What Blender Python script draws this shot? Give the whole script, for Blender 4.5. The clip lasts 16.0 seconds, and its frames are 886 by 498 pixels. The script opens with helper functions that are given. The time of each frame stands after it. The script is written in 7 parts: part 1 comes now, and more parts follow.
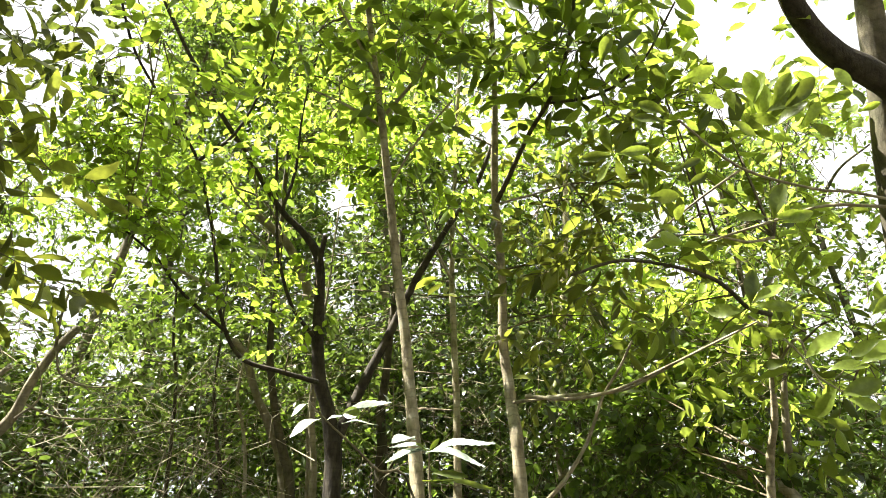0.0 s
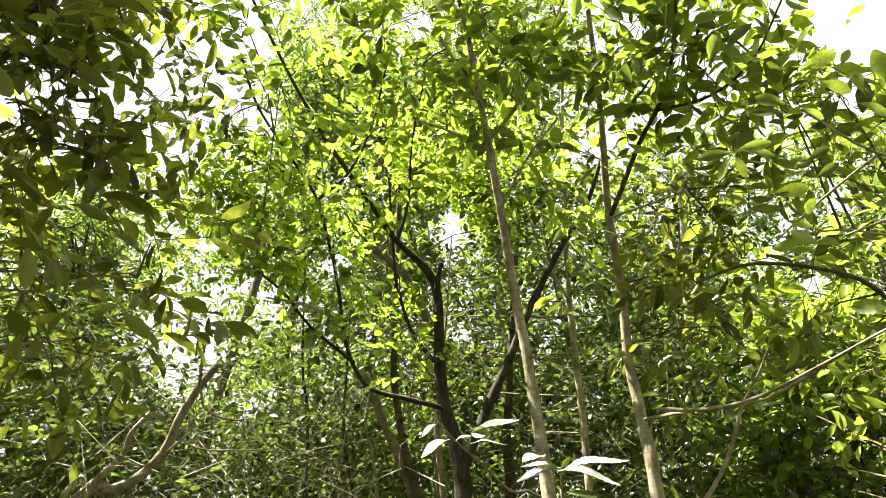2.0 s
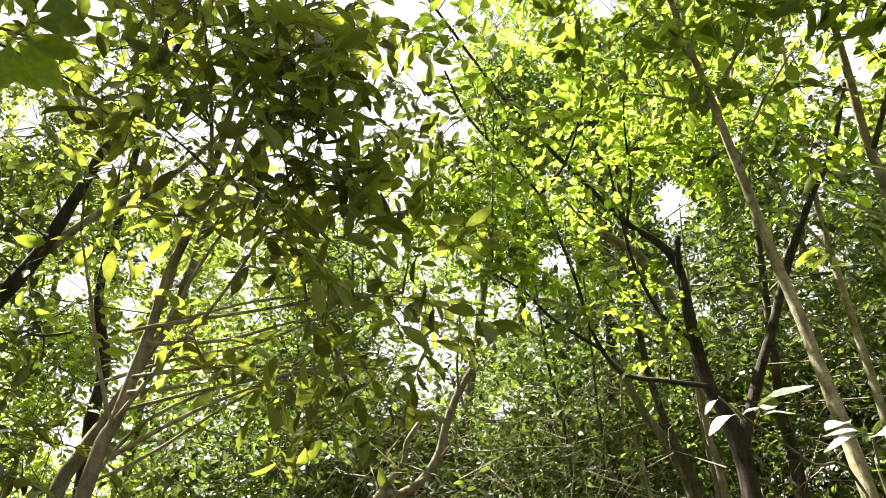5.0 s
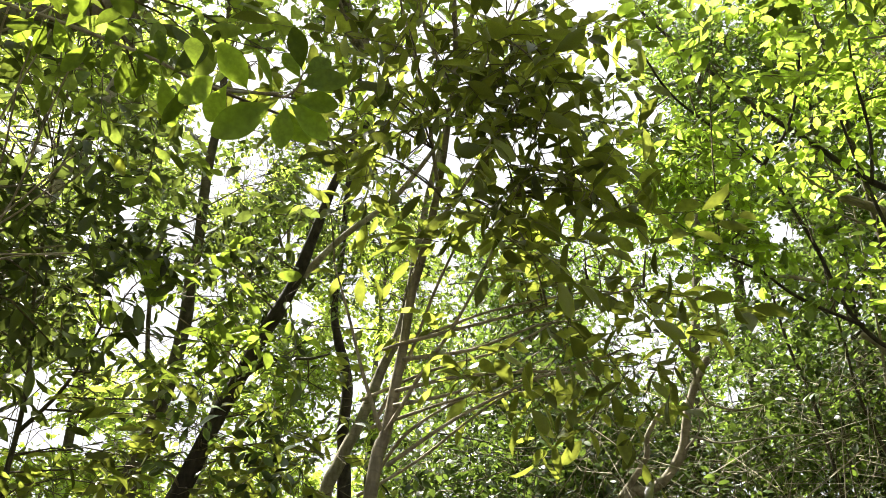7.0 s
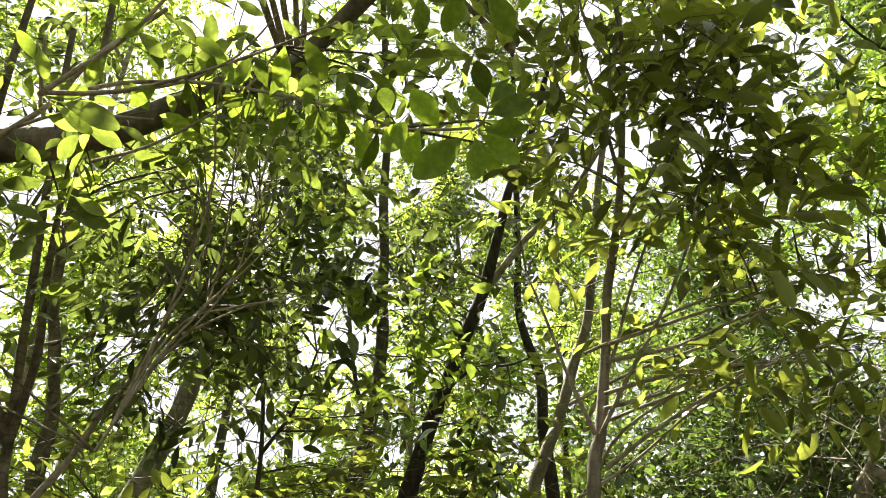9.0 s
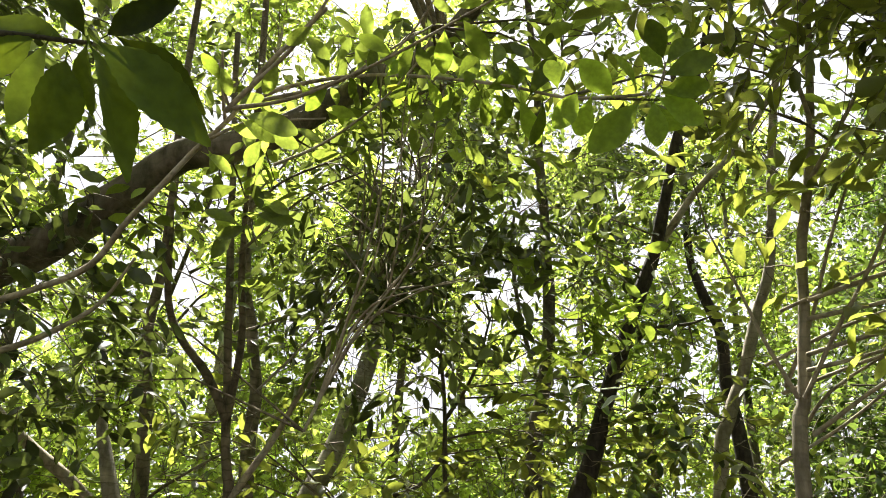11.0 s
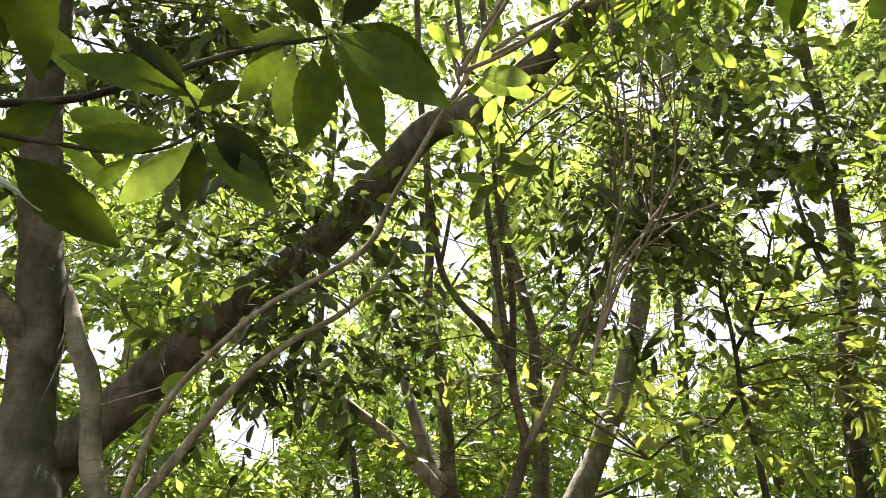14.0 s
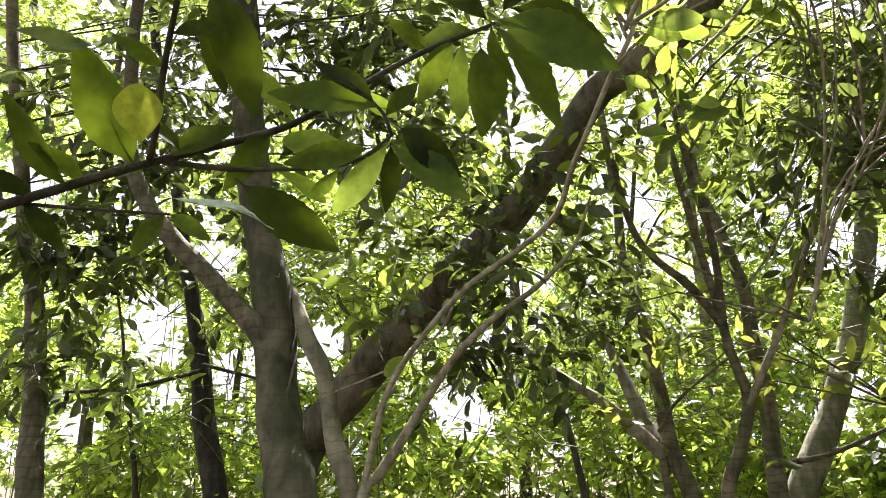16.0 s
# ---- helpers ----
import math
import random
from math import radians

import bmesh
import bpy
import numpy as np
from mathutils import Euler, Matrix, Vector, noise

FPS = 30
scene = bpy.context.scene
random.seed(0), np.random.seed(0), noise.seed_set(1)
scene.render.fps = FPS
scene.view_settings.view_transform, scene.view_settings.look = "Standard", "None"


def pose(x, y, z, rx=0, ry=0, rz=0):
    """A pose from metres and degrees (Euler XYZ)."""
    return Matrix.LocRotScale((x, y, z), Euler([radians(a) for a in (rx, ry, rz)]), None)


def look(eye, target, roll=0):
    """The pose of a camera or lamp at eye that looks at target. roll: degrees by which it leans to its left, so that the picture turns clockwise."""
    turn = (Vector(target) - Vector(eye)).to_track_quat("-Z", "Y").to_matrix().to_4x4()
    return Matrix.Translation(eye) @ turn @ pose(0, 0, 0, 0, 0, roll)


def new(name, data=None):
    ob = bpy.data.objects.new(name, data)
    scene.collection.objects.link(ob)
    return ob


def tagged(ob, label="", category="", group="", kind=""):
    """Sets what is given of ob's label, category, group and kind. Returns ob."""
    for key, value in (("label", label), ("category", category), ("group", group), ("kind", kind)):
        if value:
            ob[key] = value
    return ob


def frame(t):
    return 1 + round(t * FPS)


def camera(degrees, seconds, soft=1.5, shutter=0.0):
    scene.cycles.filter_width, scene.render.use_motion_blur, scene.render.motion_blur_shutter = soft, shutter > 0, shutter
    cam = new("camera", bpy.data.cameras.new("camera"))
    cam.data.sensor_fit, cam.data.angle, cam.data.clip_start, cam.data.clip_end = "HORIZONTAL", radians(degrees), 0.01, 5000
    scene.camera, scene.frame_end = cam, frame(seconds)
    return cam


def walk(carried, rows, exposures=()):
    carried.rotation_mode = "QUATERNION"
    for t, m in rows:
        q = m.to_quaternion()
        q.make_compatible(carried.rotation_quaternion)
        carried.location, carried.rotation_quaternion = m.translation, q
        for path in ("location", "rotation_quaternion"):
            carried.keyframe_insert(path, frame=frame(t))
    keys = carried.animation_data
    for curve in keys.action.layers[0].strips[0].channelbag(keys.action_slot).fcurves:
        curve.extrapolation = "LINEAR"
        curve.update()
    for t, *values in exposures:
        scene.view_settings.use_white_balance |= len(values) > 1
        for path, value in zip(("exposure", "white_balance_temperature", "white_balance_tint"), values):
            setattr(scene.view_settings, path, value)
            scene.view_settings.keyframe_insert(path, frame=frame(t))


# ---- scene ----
cam = camera(65.0, 16.0, soft=0.75)
EXPOSURE = [(0, 2.74, 6600, 10), (4, 2.56, 7050, 8), (6.5, 2.52, 6400, 12), (8, 2.4, 6400, 12), (11, 2.4, 6350, 14), (14, 2.72, 6100, 20), (16, 2.84, 6050, 20)]
PATH = [
    (0.0, pose(-0.026, 0.008, 1.607, 118.30, 1.23, 0.00)),
    (0.5, pose(-0.033, 0.008, 1.581, 118.93, 1.07, 3.38)),
    (1.0, pose(-0.037, 0.010, 1.565, 119.99, 0.66, 5.70)),
    (1.5, pose(-0.041, 0.013, 1.555, 120.76, 0.40, 7.90)),
    (2.0, pose(-0.050, 0.012, 1.552, 121.08, 0.12, 9.78)),
    (2.5, pose(-0.064, 0.008, 1.548, 121.23, -0.02, 12.52)),
    (3.0, pose(-0.083, 0.009, 1.537, 121.29, 0.13, 16.21)),
    (3.5, pose(-0.108, 0.009, 1.527, 121.60, 0.39, 19.75)),
    (4.0, pose(-0.120, 0.014, 1.519, 121.13, -0.02, 22.87)),
    (4.2, pose(-0.130, 0.010, 1.517, 120.86, -0.05, 24.39)),
    (6.3, pose(-0.282, -0.096, 1.531, 121.87, -1.18, 37.90)),
    (6.5, pose(-0.292, -0.110, 1.529, 121.64, -1.49, 40.04)),
    (7.0, pose(-0.307, -0.151, 1.524, 120.50, -1.70, 45.80)),
    (7.5, pose(-0.315, -0.179, 1.524, 120.58, -1.74, 49.79)),
    (8.0, pose(-0.320, -0.206, 1.529, 120.50, -1.27, 54.53)),
    (8.2, pose(-0.321, -0.218, 1.535, 120.28, -1.13, 56.36)),
    (10.3, pose(-0.325, -0.346, 1.652, 116.24, -3.20, 68.18)),
    (10.5, pose(-0.329, -0.349, 1.657, 115.79, -2.88, 70.15)),
    (11.0, pose(-0.344, -0.346, 1.655, 114.40, -3.32, 74.16)),
    (11.5, pose(-0.354, -0.347, 1.652, 113.68, -2.57, 78.45)),
    (12.0, pose(-0.370, -0.348, 1.649, 112.37, -2.83, 81.30)),
    (12.5, pose(-0.379, -0.349, 1.650, 111.16, -2.67, 85.30)),
    (13.0, pose(-0.384, -0.348, 1.650, 110.17, -2.57, 88.86)),
    (13.5, pose(-0.382, -0.344, 1.651, 109.58, -2.37, 92.53)),
    (14.0, pose(-0.371, -0.346, 1.654, 109.00, -2.09, 97.10)),
    (14.5, pose(-0.365, -0.353, 1.649, 108.46, -2.02, 101.68)),
    (15.0, pose(-0.351, -0.350, 1.644, 107.50, -1.86, 106.09)),
    (15.5, pose(-0.336, -0.341, 1.651, 107.09, -0.88, 110.12)),
    (16.0, pose(-0.333, -0.343, 1.647, 106.47, 0.73, 114.08)),
]
walk(cam, PATH, EXPOSURE)

# ---- daylight: a bright, thinly clouded sky and a high sun ahead to the left of the first view
SUN_TURN, SUN_RISE = radians(95), radians(60)
world = bpy.data.worlds.new("sky")
scene.world = world
world.use_nodes = True
sky = world.node_tree.nodes.new("ShaderNodeTexSky")
sky.sky_type, sky.sun_disc = "NISHITA", False
sky.sun_elevation, sky.sun_rotation = SUN_RISE, -SUN_TURN
sky.dust_density, sky.air_density, sky.ozone_density = 9.0, 0.75, 0.3
back = world.node_tree.nodes["Background"]
back.inputs["Strength"].default_value = 0.124
veil = world.node_tree.nodes.new("ShaderNodeMix")
veil.data_type = "RGBA"
veil.inputs["B"].default_value = (1.85, 1.88, 1.95, 1)
cloud = world.node_tree.nodes.new("ShaderNodeTexNoise")
cloud.inputs["Scale"].default_value, cloud.inputs["Detail"].default_value = 2.2, 5
spread = world.node_tree.nodes.new("ShaderNodeMapRange")
spread.inputs["From Min"].default_value, spread.inputs["From Max"].default_value = 0.3, 0.6
spread.inputs["To Min"].default_value, spread.inputs["To Max"].default_value = 0.92, 1.0
world.node_tree.links.new(cloud.outputs["Fac"], spread.inputs["Value"])
world.node_tree.links.new(spread.outputs[0], veil.inputs["Factor"])
world.node_tree.links.new(sky.outputs[0], veil.inputs["A"])
world.node_tree.links.new(veil.outputs["Result"], back.inputs["Color"])
sun = new("sun", bpy.data.lights.new("sun", "SUN"))
sun.data.energy, sun.data.angle, sun.data.color = 5.0, radians(0.6), (1.0, 0.95, 0.84)
to_sun = Vector((-math.sin(SUN_TURN) * math.cos(SUN_RISE), math.cos(SUN_TURN) * math.cos(SUN_RISE), math.sin(SUN_RISE)))
sun.matrix_world = look(to_sun * 40, (0, 0, 0))


# ---- materials
def mat(name):
    m = bpy.data.materials.new(name)
    m.use_nodes = True
    n, l = m.node_tree.nodes, m.node_tree.links
    return m, n, l, n["Principled BSDF"], n["Material Output"]


def ramp(n, stops):
    r = n.new("ShaderNodeValToRGB")
    while len(r.color_ramp.elements) < len(stops):
        r.color_ramp.elements.new(0.5)
    for e, (p, c) in zip(r.color_ramp.elements, stops):
        e.position, e.color = p, (*c, 1)
    return r


def bark(name, dark, light, scale=1.0, ring=0.0, spots=0.4, rough=0.85, moss=0.0):
    m, n, l, p, _ = mat(name)
    at = n.new("ShaderNodeTexCoord")
    stretch = n.new("ShaderNodeMapping")
    stretch.inputs["Scale"].default_value = (14 * scale, 14 * scale, 5 * scale)
    l.new(at.outputs["Object"], stretch.inputs[0])
    grain = n.new("ShaderNodeTexNoise")
    grain.inputs["Scale"].default_value, grain.inputs["Detail"].default_value, grain.inputs["Roughness"].default_value = 1.6, 7, 0.65
    l.new(stretch.outputs[0], grain.inputs[0])
    big = n.new("ShaderNodeTexNoise")
    big.inputs["Scale"].default_value, big.inputs["Detail"].default_value = 7 * scale, 4
    l.new(at.outputs["Object"], big.inputs[0])
    mid = tuple((a + b) / 2 for a, b in zip(dark, light))
    base = ramp(n, [(0.32, dark), (0.5, mid), (0.68, light)])
    l.new(grain.outputs["Fac"], base.inputs[0])
    lichen = ramp(n, [(0.52, (0, 0, 0)), (0.66, (1, 1, 1))])
    l.new(big.outputs["Fac"], lichen.inputs[0])
    amount = n.new("ShaderNodeMath")
    amount.operation = "MULTIPLY"
    amount.inputs[1].default_value = spots
    l.new(lichen.outputs[0], amount.inputs[0])
    mix = n.new("ShaderNodeMix")
    mix.data_type = "RGBA"
    l.new(amount.outputs[0], mix.inputs["Factor"])
    l.new(base.outputs[0], mix.inputs["A"])
    mix.inputs["B"].default_value = (*[min(0.5, c * 1.5 + 0.02) for c in light], 1)
    last = mix.outputs["Result"]
    if ring:
        wave = n.new("ShaderNodeTexWave")
        wave.bands_direction = "Z"
        wave.inputs["Scale"].default_value, wave.inputs["Distortion"].default_value = 7.0, 4.0
        wave.inputs["Detail"].default_value, wave.inputs["Detail Scale"].default_value = 3, 2
        l.new(at.outputs["Object"], wave.inputs[0])
        line = ramp(n, [(0.0, (1, 1, 1)), (0.12, (0, 0, 0))])
        l.new(wave.outputs["Fac"], line.inputs[0])
        much = n.new("ShaderNodeMath")
        much.operation = "MULTIPLY"
        much.inputs[1].default_value = ring
        l.new(line.outputs[0], much.inputs[0])
        rings = n.new("ShaderNodeMix")
        rings.data_type = "RGBA"
        l.new(much.outputs[0], rings.inputs["Factor"])
        l.new(last, rings.inputs["A"])
        rings.inputs["B"].default_value = (*dark, 1)
        last = rings.outputs["Result"]
    if moss:
        film = n.new("ShaderNodeTexNoise")
        film.inputs["Scale"].default_value, film.inputs["Detail"].default_value, film.inputs["Roughness"].default_value = 3.2 * scale, 8, 0.7
        l.new(at.outputs["Object"], film.inputs[0])
        where = ramp(n, [(0.45, (0, 0, 0)), (0.62, (moss, moss, moss))])
        l.new(film.outputs["Fac"], where.inputs[0])
        green = n.new("ShaderNodeMix")
        green.data_type = "RGBA"
        l.new(where.outputs[0], green.inputs["Factor"])
        l.new(last, green.inputs["A"])
        green.inputs["B"].default_value = (0.045, 0.058, 0.018, 1)
        last = green.outputs["Result"]
    l.new(last, p.inputs["Base Color"])
    bump = n.new("ShaderNodeBump")
    bump.inputs["Strength"].default_value, bump.inputs["Distance"].default_value = 0.9, 0.014
    l.new(grain.outputs["Fac"], bump.inputs["Height"])
    l.new(bump.outputs[0], p.inputs["Normal"])
    p.inputs["Roughness"].default_value = rough
    p.inputs["Specular IOR Level"].default_value = 0.3
    return m


def foliage(name, dark, light, through_colour, rough=0.34, passing=0.42, own=False, veins=False, spread=1.35, gloss=0.5):
    """A leaf: a waxy face, light passing through it, and a tone of its own for each leaf."""
    m, n, l, p, out = mat(name)
    dark, light, through_colour = ((c[0] * 0.94, c[1], c[2] * 1.15) for c in (dark, light, through_colour))
    if own:
        chance = n.new("ShaderNodeObjectInfo").outputs["Random"]
    else:
        chance = n.new("ShaderNodeNewGeometry").outputs["Random Per Island"]
    tone = ramp(n, [(0.0, tuple(c * 0.5 for c in dark)), (0.65, light), (1.0, tuple(min(1, c * 1.7) for c in light))])
    l.new(chance, tone.inputs[0])
    at = n.new("ShaderNodeTexCoord")
    mottle = n.new("ShaderNodeTexNoise")
    mottle.inputs["Scale"].default_value, mottle.inputs["Detail"].default_value = (7 if veins else 45), 3
    l.new(at.outputs["Object"], mottle.inputs[0])
    shade = ramp(n, [(0.3, (0.72, 0.72, 0.72)), (0.7, (1.15, 1.15, 1.1))])
    l.new(mottle.outputs["Fac"], shade.inputs[0])
    mul = n.new("ShaderNodeMix")
    mul.data_type, mul.blend_type = "RGBA", "MULTIPLY"
    mul.inputs["Factor"].default_value = 1.0
    l.new(tone.outputs[0], mul.inputs["A"])
    l.new(shade.outputs[0], mul.inputs["B"])
    l.new(mul.outputs["Result"], p.inputs["Base Color"])
    p.inputs["Roughness"].default_value = rough
    p.inputs["Specular IOR Level"].default_value = gloss
    glow = n.new("ShaderNodeBsdfTranslucent")
    pas = n.new("ShaderNodeMix")
    pas.data_type, pas.blend_type = "RGBA", "MULTIPLY"
    pas.inputs["Factor"].default_value = 1.0
    tint = ramp(n, [(0.0, tuple(c * 0.35 for c in through_colour)), (1.0, tuple(min(1, c * spread) for c in through_colour))])
    l.new(chance, tint.inputs[0])
    l.new(tint.outputs[0], pas.inputs["A"])
    l.new(shade.outputs[0], pas.inputs["B"])
    l.new(pas.outputs["Result"], glow.inputs["Color"])
    if veins:
        # side veins slanting off the midrib, in the leaf's own space
        part = n.new("ShaderNodeSeparateXYZ")
        l.new(at.outputs["Object"], part.inputs[0])
        side = n.new("ShaderNodeMath")
        side.operation = "ABSOLUTE"
        l.new(part.outputs["X"], side.inputs[0])
        slant = n.new("ShaderNodeMath")
        slant.operation = "SUBTRACT"
        l.new(part.outputs["Y"], slant.inputs[0])
        l.new(side.outputs[0], slant.inputs[1])
        many = n.new("ShaderNodeMath")
        many.operation = "MULTIPLY"
        many.inputs[1].default_value = 75
        l.new(slant.outputs[0], many.inputs[0])
        wave = n.new("ShaderNodeMath")
        wave.operation = "SINE"
        l.new(many.outputs[0], wave.inputs[0])
        bump = n.new("ShaderNodeBump")
        bump.inputs["Strength"].default_value, bump.inputs["Distance"].default_value = 0.05, 0.002
        l.new(wave.outputs[0], bump.inputs["Height"])
        l.new(bump.outputs[0], p.inputs["Normal"])
    mix = n.new("ShaderNodeMixShader")
    mix.inputs[0].default_value = passing
    l.new(p.outputs[0], mix.inputs[1])
    l.new(glow.outputs[0], mix.inputs[2])
    l.new(mix.outputs[0], out.inputs["Surface"])
    return m


bark_tan = bark("tan bark", (0.13, 0.112, 0.072), (0.42, 0.37, 0.25), 1.3, ring=0.4, spots=0.45)
bark_pale = bark("pale bark", (0.12, 0.106, 0.072), (0.31, 0.275, 0.195), 1.0, ring=0.4, spots=0.35, moss=0.2)
bark_mottled = bark("mottled pale bark", (0.09, 0.08, 0.055), (0.29, 0.265, 0.19), 0.8, ring=0.35, spots=0.7, moss=0.3)
bark_grey = bark("grey-brown bark", (0.032, 0.028, 0.019), (0.145, 0.125, 0.082), 0.9, ring=0.25, spots=0.45, moss=0.5)
bark_brown = bark("brown bark", (0.045, 0.039, 0.025), (0.22, 0.185, 0.12), 1.1, ring=0.5, spots=0.35, moss=0.35)
bark_log = bark("smooth brown bark", (0.04, 0.034, 0.024), (0.20, 0.168, 0.12), 0.8, ring=0.2, spots=0.4, moss=0.5)
bark_dark = bark("dark bark", (0.028, 0.024, 0.016), (0.11, 0.093, 0.062), 1.4, ring=0.3, spots=0.3, moss=0.3)
bark_black = bark("damp black bark", (0.014, 0.012, 0.009), (0.06, 0.05, 0.036), 1.4, ring=0.3, spots=0.25)
twig_bark = bark("twig bark", (0.05, 0.04, 0.025), (0.17, 0.14, 0.085), 2.0)

LEAVES = {
    "small": foliage("yellow-green leaf", (0.077, 0.125, 0.014), (0.154, 0.22, 0.026), (0.58, 0.76, 0.07), passing=0.55),
    "broad": foliage("broad green leaf", (0.066, 0.11, 0.014), (0.132, 0.19, 0.022), (0.44, 0.55, 0.05)),
    "lime": foliage("lime leaf", (0.088, 0.13, 0.016), (0.165, 0.22, 0.03), (0.506, 0.6, 0.07)),
    "olive": foliage("olive leaf", (0.055, 0.07, 0.012), (0.121, 0.13, 0.022), (0.33, 0.36, 0.04)),
    "long": foliage("long olive leaf", (0.065, 0.076, 0.016), (0.14, 0.15, 0.03), (0.46, 0.49, 0.055), passing=0.45),
    # crown shade is put into this leaf's dark, barely translucent colour
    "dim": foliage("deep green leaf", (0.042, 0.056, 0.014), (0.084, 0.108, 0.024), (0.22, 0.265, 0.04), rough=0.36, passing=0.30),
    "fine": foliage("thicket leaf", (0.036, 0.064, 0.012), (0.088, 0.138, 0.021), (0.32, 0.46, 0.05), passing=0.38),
    # darker copy of the thicket leaf, with the undergrowth's shade in its colour
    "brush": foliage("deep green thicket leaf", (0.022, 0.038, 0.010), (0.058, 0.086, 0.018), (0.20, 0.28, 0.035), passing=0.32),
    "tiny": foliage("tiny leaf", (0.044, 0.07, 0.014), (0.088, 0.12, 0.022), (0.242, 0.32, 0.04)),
    # sunlight is painted in here: a brighter copy of the woodland leaf
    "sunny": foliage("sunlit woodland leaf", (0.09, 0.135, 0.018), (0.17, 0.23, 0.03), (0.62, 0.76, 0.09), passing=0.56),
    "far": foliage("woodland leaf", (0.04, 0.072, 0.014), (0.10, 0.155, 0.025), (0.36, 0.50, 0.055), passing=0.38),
}
LEAF_TONES = {
    "broad": ((0.066, 0.11, 0.014), (0.132, 0.19, 0.022), (0.44, 0.55, 0.05)),
    "lime": ((0.088, 0.13, 0.016), (0.165, 0.22, 0.03), (0.506, 0.6, 0.07)),
    "olive": ((0.055, 0.07, 0.012), (0.121, 0.13, 0.022), (0.33, 0.36, 0.04)),
    "long": ((0.065, 0.076, 0.016), (0.14, 0.15, 0.03), (0.46, 0.50, 0.055)),
    # the shade-darkened green again, for single leaves
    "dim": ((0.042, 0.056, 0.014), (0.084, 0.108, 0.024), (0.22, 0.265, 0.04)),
}
SINGLE_LEAVES = {kind: foliage("single " + kind + " leaf", *tones, own=True) for kind, tones in LEAF_TONES.items()}
leaf_lime = foliage("large lime leaf", (0.099, 0.14, 0.018), (0.165, 0.21, 0.03), (0.484, 0.58, 0.06), own=True, veins=True)
leaf_mid = foliage("large green leaf", (0.05, 0.08, 0.013), (0.09, 0.135, 0.02), (0.5, 0.63, 0.045), own=True, veins=True, passing=0.46, rough=0.5, gloss=0.25)
# near-black because the shade on the leaves' undersides is painted in
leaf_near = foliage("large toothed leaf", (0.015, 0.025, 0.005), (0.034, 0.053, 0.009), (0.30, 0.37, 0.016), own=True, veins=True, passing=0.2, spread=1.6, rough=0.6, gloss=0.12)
# sun glare painted into the colour of a glossy green leaf
leaf_glare = foliage("glossy pale leaf", (0.56, 0.60, 0.48), (0.72, 0.76, 0.64), (0.6, 0.68, 0.4), rough=0.15, passing=0.3, own=True, veins=True)
leaf_yellow = foliage("yellowing leaf", (0.264, 0.28, 0.02), (0.352, 0.36, 0.03), (0.75, 0.8, 0.06), own=True, veins=True, passing=0.5)


def soil():
    m, n, l, p, _ = mat("leaf litter")
    at = n.new("ShaderNodeTexCoord")
    bits = n.new("ShaderNodeTexVoronoi")
    bits.inputs["Scale"].default_value = 16
    l.new(at.outputs["Object"], bits.inputs[0])
    patch = n.new("ShaderNodeTexNoise")
    patch.inputs["Scale"].default_value, patch.inputs["Detail"].default_value = 0.9, 6
    l.new(at.outputs["Object"], patch.inputs[0])
    a = ramp(n, [(0.0, (0.03, 0.02, 0.012)), (0.5, (0.10, 0.065, 0.035)), (1.0, (0.13, 0.09, 0.05))])
    l.new(bits.outputs["Color"], a.inputs[0])
    b = ramp(n, [(0.45, (0, 0, 0)), (0.65, (1, 1, 1))])
    l.new(patch.outputs["Fac"], b.inputs[0])
    mix = n.new("ShaderNodeMix")
    mix.data_type = "RGBA"
    l.new(b.outputs[0], mix.inputs["Factor"])
    l.new(a.outputs[0], mix.inputs["A"])
    mix.inputs["B"].default_value = (0.03, 0.045, 0.015, 1)
    l.new(mix.outputs["Result"], p.inputs["Base Color"])
    p.inputs["Roughness"].default_value = 0.95
    bump = n.new("ShaderNodeBump")
    bump.inputs["Distance"].default_value = 0.03
    l.new(bits.outputs["Distance"], bump.inputs["Height"])
    l.new(bump.outputs[0], p.inputs["Normal"])
    return m


# ---- ground: one sheet of litter, uneven near by, out to the horizon
def ground():
    bm = bmesh.new()
    rings = [0.0, 0.7, 1.4, 2.1, 2.8, 3.6, 4.5, 5.5, 7, 9, 12, 17, 25, 40, 80, 200, 800, 2500]
    rows = []
    for r in rings[1:]:
        row = []
        for k in range(72):
            a = k * math.tau / 72
            x, y = r * math.cos(a), r * math.sin(a)
            z = (0.10 * noise.noise((x * 0.35, y * 0.35, 0)) + 0.03 * noise.noise((x * 1.7, y * 1.7, 4))) if r < 100 else 0.0
            row.append(bm.verts.new((x, y, z)))
        rows.append(row)
    mid = bm.verts.new((0, 0, 0))
    for k in range(72):
        bm.faces.new((mid, rows[0][k], rows[0][(k + 1) % 72]))
    for a, b in zip(rows, rows[1:]):
        for k in range(72):
            j = (k + 1) % 72
            bm.faces.new((a[k], b[k], b[j], a[j]))
    for fc in bm.faces:
        fc.smooth = True
    me = bpy.data.meshes.new("ground")
    bm.to_mesh(me)
    bm.free()
    me.materials.append(soil())
    tagged(new("ground", me), "uneven forest floor of brown leaf litter and moss", "ground", kind="structure")


ground()

# ---- plants
rng = np.random.default_rng(7)


def reseed(text, k=0):
    """A stream of chances of its own for each part of the wood."""
    global rng
    rng = np.random.default_rng(sum((i + 3) * ord(c) for i, c in enumerate(text)) + 7919 * k + SEED)


SEED = 0
BASE = {}   # where each plant stands
STEMS = {}  # points along its stems, to which its leafy twigs lead back


